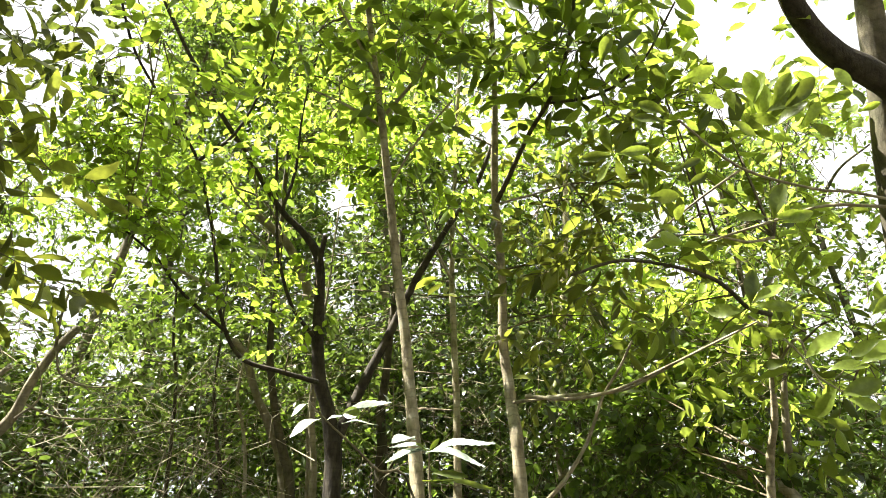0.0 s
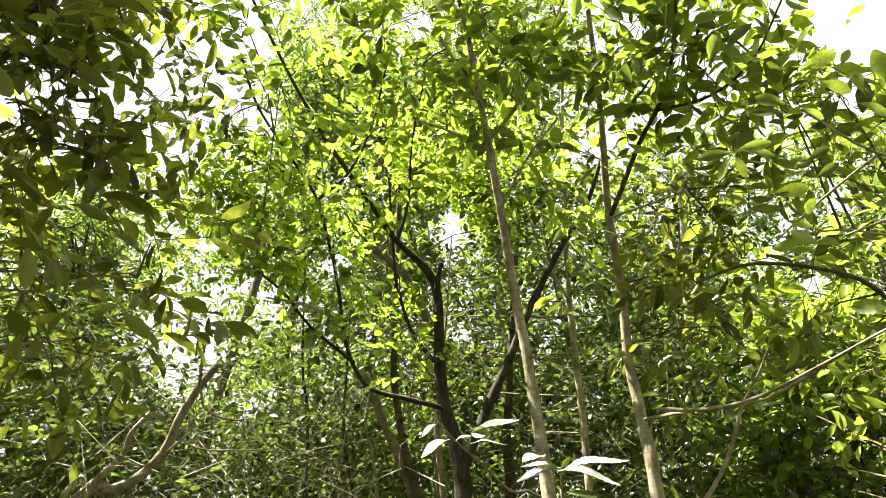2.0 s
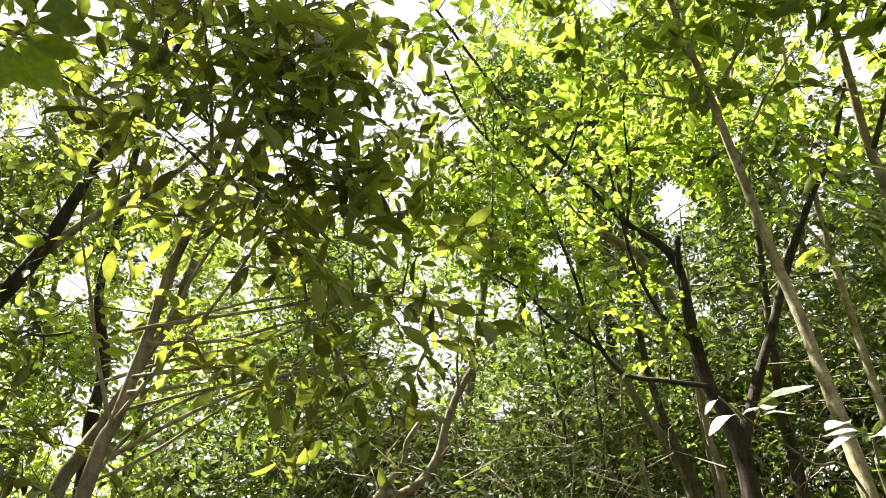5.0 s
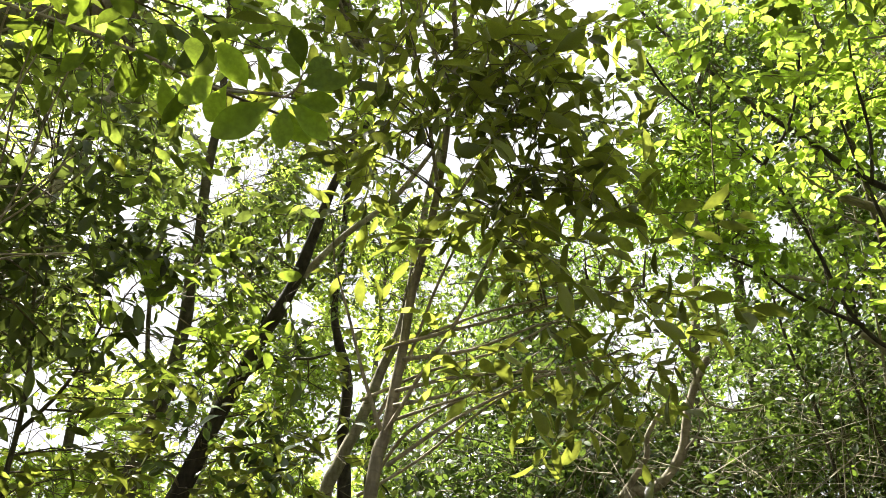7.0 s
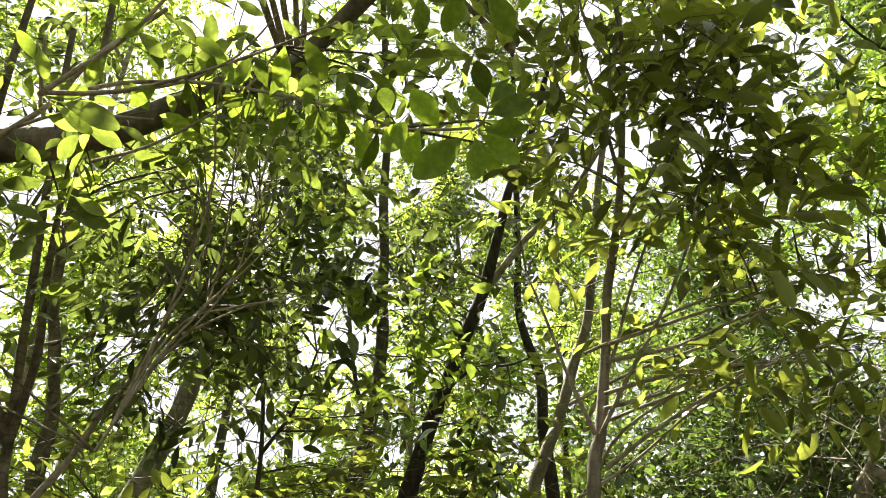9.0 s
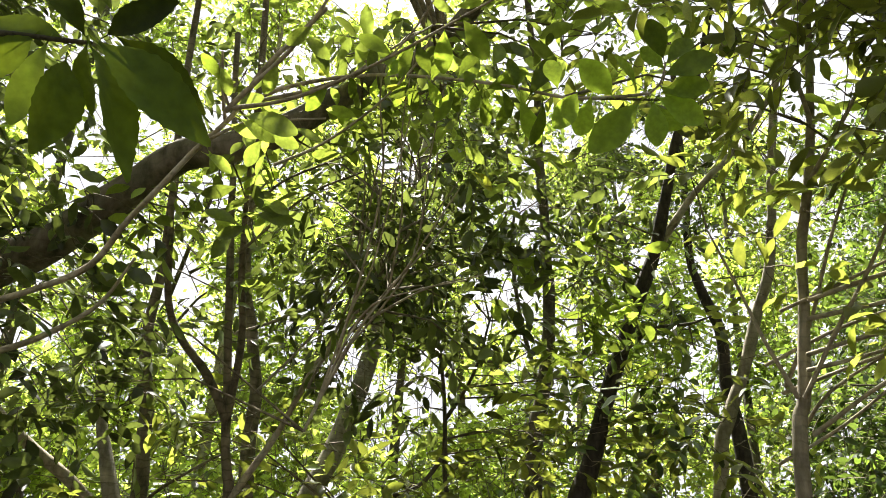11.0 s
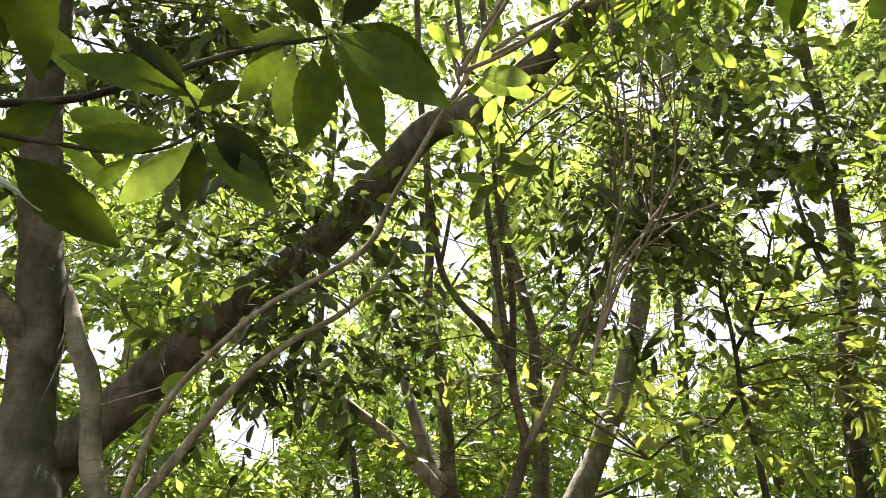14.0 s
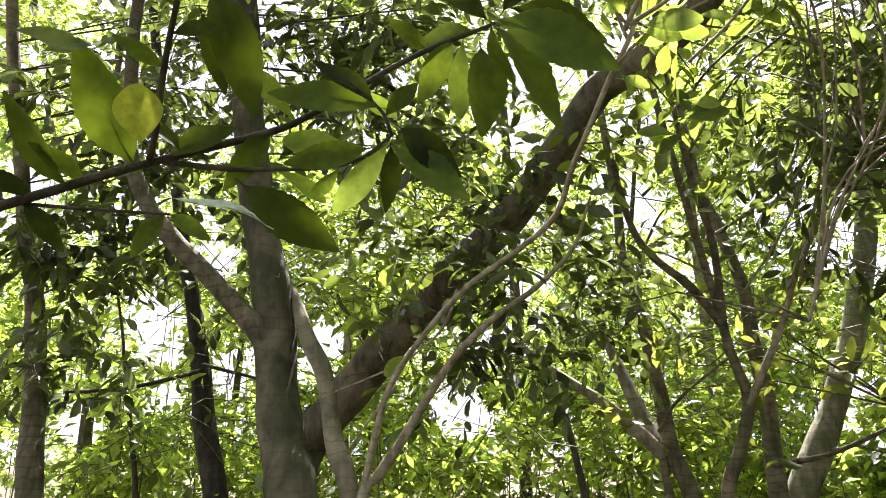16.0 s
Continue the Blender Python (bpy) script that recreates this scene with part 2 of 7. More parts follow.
def plant(name, label, category="tree", group=""):
    ob = new(name)
    reseed(label)
    ob.empty_display_size = 0.2
    return tagged(ob, label, category, group)


def unit(v):
    return v / np.maximum(np.linalg.norm(v, axis=-1, keepdims=True), 1e-9)


def mesh_of(name, verts, faces, material, smooth=False):
    """faces: rows of equal length."""
    me = bpy.data.meshes.new(name)
    verts, faces = np.asarray(verts, np.float32), np.asarray(faces, np.int32)
    count, sides = faces.shape
    me.vertices.add(len(verts))
    me.vertices.foreach_set("co", verts.ravel())
    me.loops.add(count * sides)
    me.loops.foreach_set("vertex_index", faces.ravel())
    me.polygons.add(count)
    me.polygons.foreach_set("loop_start", np.arange(0, count * sides, sides, dtype=np.int32))
    if smooth:
        me.polygons.foreach_set("use_smooth", np.ones(count, bool))
    me.update(calc_edges=True)
    me.materials.append(material)
    return me


def child(name, me, parent, label=""):
    ob = new(name, me)
    ob.parent = parent
    if label:
        tagged(ob, label)
    return ob


def smooth_line(points, steps):
    p = np.array(points, float)
    p = np.vstack([2 * p[0] - p[1], p, 2 * p[-1] - p[-2]])
    out = []
    for a, b, c, d in zip(p, p[1:], p[2:], p[3:]):
        for k in range(steps):
            s = k / steps
            out.append(0.5 * (2 * b + (c - a) * s + (2 * a - 5 * b + 4 * c - d) * s * s + (3 * b - a - 3 * c + d) * s ** 3))
    out.append(p[-2])
    return np.array(out)


def stem(ob, name, material, r0, r1, points, foot=False):
    """A tapering, slightly knotty limb along a line of points; foot: it flares into the ground and the plant stands there."""
    line = smooth_line(points, 6 if r0 > 0.012 else 4)
    if ob.name not in BASE:
        foot_at = np.array(points[0], float)
        BASE[ob.name] = np.array([foot_at[0], foot_at[1], 0.0 if foot else foot_at[2]])
        ob.location = BASE[ob.name]
    n = len(line)
    s = np.linspace(0, 1, n)
    wander = np.array([[noise.noise(Vector(q * 3.1)), noise.noise(Vector(q * 3.1 + 9.2)), 0] for q in line])
    line = line + wander * min(0.012, r0 * 0.45)
    r = r0 + (r1 - r0) * s
    if foot:
        r = r * (1 + 0.9 * np.exp(-np.maximum(line[:, 2], 0) / 0.18))
    r = r * np.array([1 + 0.12 * noise.noise(Vector(q * 5.0 + 3.3)) + 0.10 * max(0, noise.noise(Vector(q * 9.0 + 7.7))) for q in line])
    sides = 14 if r0 > 0.05 else 10 if r0 > 0.02 else 6
    along = unit(np.gradient(line, axis=0))
    ref = np.array([0.31, 0.87, 0.12])
    across = unit(np.cross(along, ref))
    other = np.cross(along, across)
    a = np.arange(sides) * math.tau / sides
    knob = 1 + (0.05 * np.sin(a * 3 + 1.0) + 0.03 * np.sin(a * 5))[None, :] * np.sin(s * 9)[:, None]
    ring = line[:, None, :] + (across[:, None, :] * np.cos(a)[None, :, None] + other[:, None, :] * np.sin(a)[None, :, None]) * (r[:, None] * knob)[..., None]
    verts = ring.reshape(-1, 3)
    i = np.arange(n - 1)[:, None] * sides
    k = np.arange(sides)[None, :]
    j = (k + 1) % sides
    faces = np.stack([i + k, i + j, i + j + sides, i + k + sides], -1).reshape(-1, 4)
    # close the end with a blunt cap
    tip = len(verts)
    verts = np.vstack([verts, line[-1] + along[-1] * r[-1] * 0.7])
    last = (n - 1) * sides
    cap = np.stack([last + k[0], last + j[0], np.full(sides, tip), np.full(sides, tip)], -1)
    root = len(verts)
    verts = np.vstack([verts, line[0] - along[0] * r[0] * 0.5])
    cap = np.vstack([cap, np.stack([j[0], k[0], np.full(sides, root), np.full(sides, root)], -1)])
    me = bpy.data.meshes.new(name)
    verts = verts - BASE[ob.name]
    me.from_pydata(verts.tolist(), [], faces.tolist() + [list(c[:3]) for c in cap.tolist()])
    me.polygons.foreach_set("use_smooth", np.ones(len(me.polygons), bool))
    me.materials.append(material)
    STEMS.setdefault(ob.name, []).append(line[2 if foot else 0:])
    return child(name, me, ob)


# leaf shapes: place along the blade, half breadth, rise; then faces
BLADE = np.array([(0, 0, 0), (.2, .62, .05), (.2, 0, -.005), (.2, -.62, .05), (.5, 1.0, .05), (.5, 0, -.03), (.5, -1.0, .05), (.8, .7, 0), (.8, 0, -.08), (.8, -.7, 0), (1, 0, -.15)])
BLADE_TRIS = np.array([(0, 2, 1), (0, 3, 2), (1, 2, 5), (1, 5, 4), (2, 3, 6), (2, 6, 5), (4, 5, 8), (4, 8, 7), (5, 6, 9), (5, 9, 8), (7, 8, 10), (8, 9, 10)])
FAR = np.array([(0, 0, 0), (.28, .8, .05), (.28, -.8, .05), (.68, .88, .02), (.68, -.88, .02), (1, 0, -.12)])
FAR_TRIS = np.array([(0, 2, 1), (1, 2, 4), (1, 4, 3), (3, 4, 5)])
PLAIN = np.array([(0, 0, 0), (.5, 1, .06), (1, 0, -.08), (.5, -1, .06)])
PLAIN_TRIS = np.array([(0, 2, 1), (0, 3, 2)])
# kind: length, breadth, droop, leaves to a twig, twig length
KIND = {"small": (0.074, 0.038, 0.25, 10, 0.26), "broad": (0.115, 0.05, 0.30, 8, 0.30), "lime": (0.11, 0.046, 0.30, 7, 0.28), "olive": (0.12, 0.04, 0.5, 8, 0.32),
        "long": (0.115, 0.043, 0.3, 8, 0.34), "dim": (0.10, 0.042, 0.6, 9, 0.32), "tiny": (0.06, 0.028, 0.3, 10, 0.30), "far": (0.125, 0.066, 0.4, 10, 0.40), "fine": (0.08, 0.042, 0.35, 12, 0.42), "brush": (0.075, 0.036, 0.35, 12, 0.42), "sunny": (0.12, 0.06, 0.35, 10, 0.40)}


OPENINGS = []
SUNBEAMS = []
TO_SUN = np.array(to_sun)
CLEARING = np.array([-0.2, -0.15, 1.56])


def opening(bearing, rise, size):
    """A gap in the canopy through which the sky shows from the clearing, in degrees."""
    a, e = radians(bearing), radians(rise)
    OPENINGS.append(((-math.sin(a) * math.cos(e), math.cos(a) * math.cos(e), math.sin(e)), size))


def sunbeam(x, y, z, size):
    """A gap in the leaves that lets the sun fall on one spot."""
    SUNBEAMS.append((np.array([x, y, z]), size))


def clear(seat):
    """Which leaves stay: those beyond the clearing's edge thin out towards the middle of each gap."""
    far = np.linalg.norm(seat - CLEARING, axis=1)
    way = (seat - CLEARING) / far[:, None]
    keep = np.ones(len(seat))
    for v, size in OPENINGS:
        off = np.degrees(np.arccos(np.clip(way @ np.array(v), -1, 1))) / size
        keep = np.minimum(keep, np.clip((off - 0.55) / 0.7, 0.03, 1))
    keep[far < 3.2] = 1
    for q, size in SUNBEAMS:
        ahead = (seat - q) @ TO_SUN
        aside = np.linalg.norm(seat - q - ahead[:, None] * TO_SUN, axis=1) / size
        keep = np.where(ahead > 0.12, np.minimum(keep, np.clip((aside - 0.6) / 0.6, 0.02, 1)), keep)
    return rng.random(len(seat)) < keep


def spray(kind, centres, radii, counts, flat=0.8):
    """Leafy twigs filling soft round clumps: the twigs' lines and every leaf's seat, way, face and size."""
    length, breadth, droop, per, reach = KIND[kind]
    twigs = np.maximum(1, np.round(np.asarray(counts) / per).astype(int))
    who = np.repeat(np.arange(len(twigs)), twigs)
    n = len(who)
    off = unit(rng.normal(size=(n, 3))) * (rng.random((n, 1)) ** 0.45)
    off[:, 2] *= flat
    start = np.asarray(centres)[who] + off * np.asarray(radii)[who][:, None]
    way = unit(off * 0.9 + rng.normal(size=(n, 3)) * 0.6 + np.array([0, 0, 0.25]))
    size = reach * rng.uniform(0.6, 1.25, n)
    bend = rng.normal(size=(n, 3)) * 0.12 + np.array([0, 0, -0.25 * droop])
    s = (np.arange(per) + 0.6) / per
    s = s[None, :] + rng.uniform(-0.3, 0.3, (n, per)) / per
    seat = start[:, None] + way[:, None] * (s * size[:, None])[..., None] + bend[:, None] * ((s ** 2) * size[:, None])[..., None]
    flip = np.where(np.arange(per) % 2 == 0, 1.0, -1.0)[None, :, None]
    sideways = unit(np.cross(way, rng.normal(size=(n, 3)) * 0.5 + np.array([0, 0, 1.0])))
    d = unit(way[:, None] * 0.55 + sideways[:, None] * flip * 0.9 + rng.normal(size=(n, per, 3)) * 0.35 + np.array([0, 0, -droop]))
    face = unit(np.array([0, 0, 1.0]) + rng.normal(size=(n, per, 3)) * 0.75)
    side = unit(np.cross(d, face))
    face = np.cross(side, d)
    big = length * rng.uniform(0.55, 1.2, (n, per))
    wide = breadth * (big / length) * rng.uniform(0.8, 1.2, (n, per))
    pick = lambda v: v.reshape(-1, *v.shape[2:])
    tip = start + way * size[:, None] + bend * size[:, None]
    stay = clear(pick(seat))
    pick = lambda v: v.reshape(-1, *v.shape[2:])[stay]
    return start, start + way * size[:, None] * 0.5 + bend * size[:, None] * 0.25, tip, pick(seat), pick(d), pick(side), pick(face), pick(big), pick(wide)


def leaf_mesh(name, seat, d, side, face, big, wide, material, shape=BLADE, tris=BLADE_TRIS):
    v = (seat[:, None] + d[:, None] * (shape[None, :, 0] * big[:, None])[..., None] + side[:, None] * (shape[None, :, 1] * wide[:, None] / 2)[..., None]
         + face[:, None] * (shape[None, :, 2] * big[:, None])[..., None])
    f = (np.arange(len(seat)) * len(shape))[:, None, None] + tris[None]
    return mesh_of(name, v.reshape(-1, 3), f.reshape(-1, 3), material)


def twig_mesh(name, a, b, c, r, material):
    """Three-sided twigs from a over b to c."""
    n = len(a)
    line = np.stack([a, b, c], 1)
    way = unit(c - a)
    x = unit(np.cross(way, np.array([0.2, 0.3, 0.9])))
    y = np.cross(way, x)
    ang = np.arange(3) * math.tau / 3
    rad = np.array([1.0, 0.7, 0.35])[None, :, None, None] * np.asarray(r).reshape(-1, 1, 1, 1)
    ring = line[:, :, None] + (x[:, None, None] * np.cos(ang)[None, None, :, None] + y[:, None, None] * np.sin(ang)[None, None, :, None]) * rad
    quads = []
    for i in (0, 3):
        for k in range(3):
            j = (k + 1) % 3
            quads.append((i + k, i + j, i + j + 3, i + k + 3))
    f = (np.arange(n) * 9)[:, None, None] + np.array(quads)[None]
    return mesh_of(name, ring.reshape(-1, 3), f.reshape(-1, 4), material)


CLUMPS = {}


def clump(ob, kind, at, radius, count):
    CLUMPS.setdefault((ob.name, kind), []).append((at, radius, count))


def single_leaves(crown, kind, base, seat, d, side, face, big, wide):
    """Hang the nearest leaves singly on a crown."""
    me = mesh_of("leaf", np.stack([BLADE[:, 1] / 2, BLADE[:, 0], BLADE[:, 2]], -1), BLADE_TRIS, SINGLE_LEAVES[kind]) if len(seat) else None
    for i in range(len(seat)):
        m = np.eye(4)
        m[:3, 0], m[:3, 1], m[:3, 2], m[:3, 3] = side[i] * wide[i], d[i] * big[i], face[i] * big[i], seat[i] - base
        child("leaf", me, crown).matrix_local = Matrix(m.tolist())


def grow():
    """Turn all clumps into each plant's leaves and twigs."""
    for (who, kind), rows in CLUMPS.items():
        reseed(who + kind)
        ob = bpy.data.objects[who]
        base = BASE[who]
        at, radius, count = (np.array([r[i] for r in rows], float) for i in range(3))
        a, b, c, *rest = spray(kind, at, radius, count * LUSH)
        near_first = np.argsort(np.linalg.norm(rest[0] - CLEARING, axis=1))
        single, joined = (near_first[:280], near_first[280:]) if (who, kind) in SINGLE else (near_first[:0], near_first)
        crown = child("crown", leaf_mesh("crown", rest[0][joined] - base, *(v[joined] for v in rest[1:]), LEAVES[kind]), ob)
        tagged(crown, kind="stuff")
        single_leaves(crown, kind, base, *(v[single] for v in rest))
        # each clump hangs on a side twig from the nearest stem of its plant
        lines = np.vstack(STEMS[who])
        start, mid, end = [], [], []
        for p in at:
            q = lines[np.argmin(np.linalg.norm(lines - p, axis=1) + 0.6 * np.maximum(0, lines[:, 2] - p[2]))]
            start.append(q)
            mid.append((p + q) / 2 + np.array([0, 0, 0.08 * np.linalg.norm(p - q)]))
            end.append(p)
        start, mid, end = np.array(start), np.array(mid), np.array(end)
        hub = np.repeat(at, np.maximum(1, np.round(count * LUSH / KIND[kind][3]).astype(int)), axis=0)
        stay = clear(c) & clear(b)
        a, b, c, hub = a[stay], b[stay], c[stay], hub[stay]
        hold = clear(end)
        start, mid, end = start[hold], mid[hold], end[hold]
        a2 = np.vstack([a, start, a * 0.15 + hub * 0.85]) - base
        b2 = np.vstack([b, mid, (a + hub) / 2 + rng.normal(size=a.shape) * 0.02]) - base
        c2 = np.vstack([c, end, a]) - base
        r = np.concatenate([np.full(len(a), 0.0022), np.full(len(start), 0.006), np.full(len(a), 0.003)])
        tagged(child("brush", twig_mesh("brush", a2, b2, c2, r, twig_bark), ob), kind="stuff")


def blade(name, material, breadth, teeth, full=1.3):
    """One large leaf along +y, a metre long, folded at the midrib, bowed down, with a short stalk; teeth: its margin is toothed."""
    bm = bmesh.new()
    steps = 22
    mid, left, right = [], [], []
    for i in range(steps + 1):
        s = i / steps
        w = breadth * 0.5 * (math.sin(math.pi * s ** full) ** (0.85 if full > 1 else 1.05) if 0 < s < 1 else 0.0)
        if teeth and 0 < i < steps:
            w *= 1 + 0.035 * (1 if i % 2 else -1)
        y, z = s, -0.16 * s * s + 0.03 * math.sin(s * 6)
        mid.append(bm.verts.new((0, y, z)))
        if 0 < i < steps:
            left.append(bm.verts.new((-w, y + 0.03, z + w * 0.30 + 0.006 * math.sin(i * 1.9))))
            right.append(bm.verts.new((w, y + 0.03, z + w * 0.30 + 0.006 * math.sin(i * 2.3 + 1))))
    for edge, turn in ((left, 1), (right, -1)):
        for i in range(steps - 2):
            q = (mid[i + 1], mid[i + 2], edge[i + 1], edge[i])
            bm.faces.new(q if turn > 0 else q[::-1])
        q = (mid[0], mid[1], edge[0])
        bm.faces.new(q if turn > 0 else q[::-1])
        q = (mid[-2], mid[-1], edge[-1])
        bm.faces.new(q if turn > 0 else q[::-1])
    # stalk and midrib, a thin ridge under the blade
    ridge = []
    for i in range(-2, 12, 2):
        s = max(i, 0) / steps
        y, z = i / steps, (-0.16 * s * s + 0.03 * math.sin(s * 6))
        w = 0.009 * (1 - 1.4 * max(0, s))
        ridge.append([bm.verts.new((-w, y, z)), bm.verts.new((0, y, z - 1.6 * w)), bm.verts.new((w, y, z))])
    for a, b in zip(ridge, ridge[1:]):
        for k in range(2):
            bm.faces.new((a[k], a[k + 1], b[k + 1], b[k]))
    for fc in bm.faces:
        fc.smooth = True
    me = bpy.data.meshes.new(name)
    bm.to_mesh(me)
    bm.free()
    me.materials.append(material)
    return me


BLADES = {}


def leaf(ob, material, seat, tip, breadth):
    """One large leaf from its seat on the twig to its tip."""
    key = (material.name, breadth)
    if key not in BLADES:
        BLADES[key] = blade("leaf", material, breadth * 1.0, material is leaf_near, 0.9 if material in (leaf_near, leaf_glare) else 1.35)
    seat, tip = Vector(seat), Vector(tip)
    y = (tip - seat).normalized()
    up = (Vector((rng.normal() * 0.4, rng.normal() * 0.4, (2.2 if material is leaf_glare else 0.45) + rng.normal() * 0.3)) + 1.5 * (Vector((-0.25, -0.15, 1.6)) - seat).normalized()).normalized()
    x = y.cross(up).normalized()
    z = x.cross(y)
    m = Matrix((x, y, z)).transposed().to_4x4()
    size = (tip - seat).length
    o = child("leaf", BLADES[key], ob)
    o.matrix_local = Matrix.Translation(seat - Vector(BASE[ob.name])) @ m @ Matrix.Scale(size, 4)


LUSH = 1.0

SINGLE = set()
for spot in ((-0.04, 2.68, 2.19, 0.32), (-0.38, 2.47, 2.28, 0.3), (-0.11, 2.96, 2.0, 0.13), (-0.16, 2.98, 2.62, 0.16), (-0.25, 2.80, 3.45, 0.16), (0.32, 3.15, 2.3, 0.13), (0.29, 3.12, 2.85, 0.13), (0.27, 2.80, 3.65, 0.16),
             (-2.52, -0.89, 2.42, 0.14), (-2.33, -0.66, 2.75, 0.14), (-2.25, -0.48, 2.80, 0.22), (-3.45, -1.40, 2.75, 0.22), (-5.40, 0.0, 1.75, 0.3), (-5.42, 0.2, 2.25, 0.18), (-5.3, -0.25, 1.2, 0.25), (-2.32, 1.50, 2.44, 0.14), (-2.22, 1.48, 2.83, 0.13), (-4.31, 2.84, 2.96, 0.2), (-4.05, 2.92, 3.63, 0.2)):
    sunbeam(*spot)

opening(26.6, 39.7, 1.6)
opening(-30.6, 40.8, 2.6)
opening(-32.9, 37.6, 2.3)
opening(-35.8, 28.8, 2.1)
opening(-25.9, 29.0, 1.4)
opening(-22.0, 23.7, 1.4)
opening(-27.3, 22.3, 1.4)
opening(-24.1, 10.7, 1.2)
opening(34.7, 40.9, 1.5)
opening(7.3, 32.1, 2.0)
opening(17.9, 29.0, 1.6)
opening(59.4, 33.4, 1.9)
opening(61.4, 29.3, 1.7)
opening(53.4, 30.8, 1.0)
opening(59.5, 24.0, 1.9)
opening(51.0, 42.2, 1.1)
opening(-2.6, 41.3, 0.9)
opening(9.1, 47.8, 1.9)
opening(24.1, 17.2, 1.0)
opening(28.9, 41.0, 1.6)
opening(29.3, 44.9, 1.9)
opening(69.7, 31.6, 1.4)
opening(75.7, 28.7, 1.5)
opening(67.4, 24.3, 1.1)
opening(73.2, 21.7, 1.2)
opening(77.8, 15.9, 1.3)
opening(76.1, 12.2, 1.5)
opening(68.5, 42.1, 1.2)
opening(69.0, 32.6, 1.8)
opening(70.1, 37.4, 1.8)
opening(56.1, 33.8, 1.4)
opening(74.2, 22.9, 1.2)
opening(78.2, 12.7, 2.1)
opening(79.9, 9.1, 1.8)
opening(113.0, 4.2, 2.0)
opening(108.5, 13.2, 1.2)
opening(109.5, 9.9, 1.3)
opening(98.1, 19.6, 1.7)
opening(70.6, 19.9, 1.4)
opening(124.9, 8.2, 2.1)
opening(114.6, 4.3, 2.1)
opening(98.4, 25.1, 1.2)
opening(135.7, 8.2, 1.6)
opening(135.7, 5.0, 1.5)
opening(145.9, 19.1, 1.9)
opening(113.5, 4.2, 2.0)
opening(98.4, 25.7, 2.2)
opening(98.6, 19.9, 1.9)
opening(108.3, 13.7, 1.0)
opening(132.8, 15.4, 1.8)
opening(141.1, 28.2, 1.2)
opening(124.3, 9.0, 1.3)
opening(89.3, 18.0, 1.4)
opening(85.1, 14.1, 1.4)
opening(118.8, 9.0, 1.2)
opening(136.9, 10.4, 3.0)
opening(131.2, 7.2, 2.2)
opening(123.9, 9.5, 2.2)
opening(113.8, 3.2, 2.0)
opening(146.2, 19.7, 2.4)
opening(140.7, 2.8, 1.8)
opening(118.6, 30.2, 1.2)
opening(97.4, 25.9, 1.8)
opening(106.5, 14.0, 1.2)
opening(123.7, 9.3, 2.0)
opening(112.3, 3.1, 1.8)
opening(97.0, 26.4, 1.8)
opening(69.0, 21.6, 1.6)
opening(72.8, 12.3, 1.3)
opening(83.4, 15.2, 1.5)
opening(65.8, 33.3, 1.5)
opening(65.7, 34.5, 1.6)
opening(69.7, 21.1, 1.6)
opening(55.2, 23.3, 1.1)
opening(74.5, 12.4, 1.5)
opening(97.5, 25.0, 1.8)
opening(77.3, 14.4, 2.0)
opening(85.8, 5.0, 1.6)
opening(87.3, 20.5, 1.5)
opening(70.7, 28.9, 1.4)
opening(88.3, 27.6, 1.4)
opening(86.8, 3.0, 1.7)
opening(84.0, 1.0, 1.5)

mid = plant("sapling", "slender grey-tan sapling with ringed bark and broad green leaves", "tree")
stem(mid, "trunk", bark_tan, 0.033, 0.010, [(-0.08, 2.92, -0.12), (-0.09, 2.94, 1.03), (-0.12, 2.97, 2.06), (-0.14, 3.00, 2.35), (-0.17, 2.97, 2.75), (-0.21, 2.93, 3.04), (-0.24, 2.85, 3.36), (-0.27, 2.72, 3.70), (-0.30, 2.63, 3.95), (-0.33, 2.53, 4.18), (-0.36, 2.35, 4.45), (-0.44, 1.92, 5.12), (-0.52, 1.49, 6.03)], foot=True)
stem(mid, "limb", bark_tan, 0.008, 0.004, [(-0.29, 2.66, 3.72), (-0.46, 2.54, 3.76), (-0.60, 2.44, 3.76)])
stem(mid, "limb", bark_tan, 0.010, 0.004, [(-0.30, 2.60, 3.95), (-0.36, 2.50, 4.04), (-0.46, 2.35, 4.18), (-0.50, 2.25, 4.26)])
stem(mid, "limb", bark_tan, 0.010, 0.004, [(-0.25, 2.63, 3.76), (-0.11, 2.51, 3.86), (0.04, 2.31, 4.02), (0.14, 2.14, 4.12)])
stem(mid, "limb", bark_tan, 0.007, 0.004, [(-0.24, 2.80, 3.46), (-0.10, 2.62, 3.59), (0.06, 2.45, 3.68)])
clump(mid, "broad", (-0.34, 2.48, 4.21), 0.34, 110)
clump(mid, "broad", (-0.59, 2.49, 4.15), 0.3, 100)
clump(mid, "broad", (-0.48, 2.60, 3.92), 0.28, 80)
clump(mid, "broad", (-0.09, 2.39, 4.03), 0.3, 100)
clump(mid, "broad", (-0.19, 2.42, 3.86), 0.26, 60)
clump(mid, "broad", (0.08, 2.29, 4.26), 0.3, 90)
clump(mid, "broad", (-0.58, 2.37, 4.40), 0.35, 110)

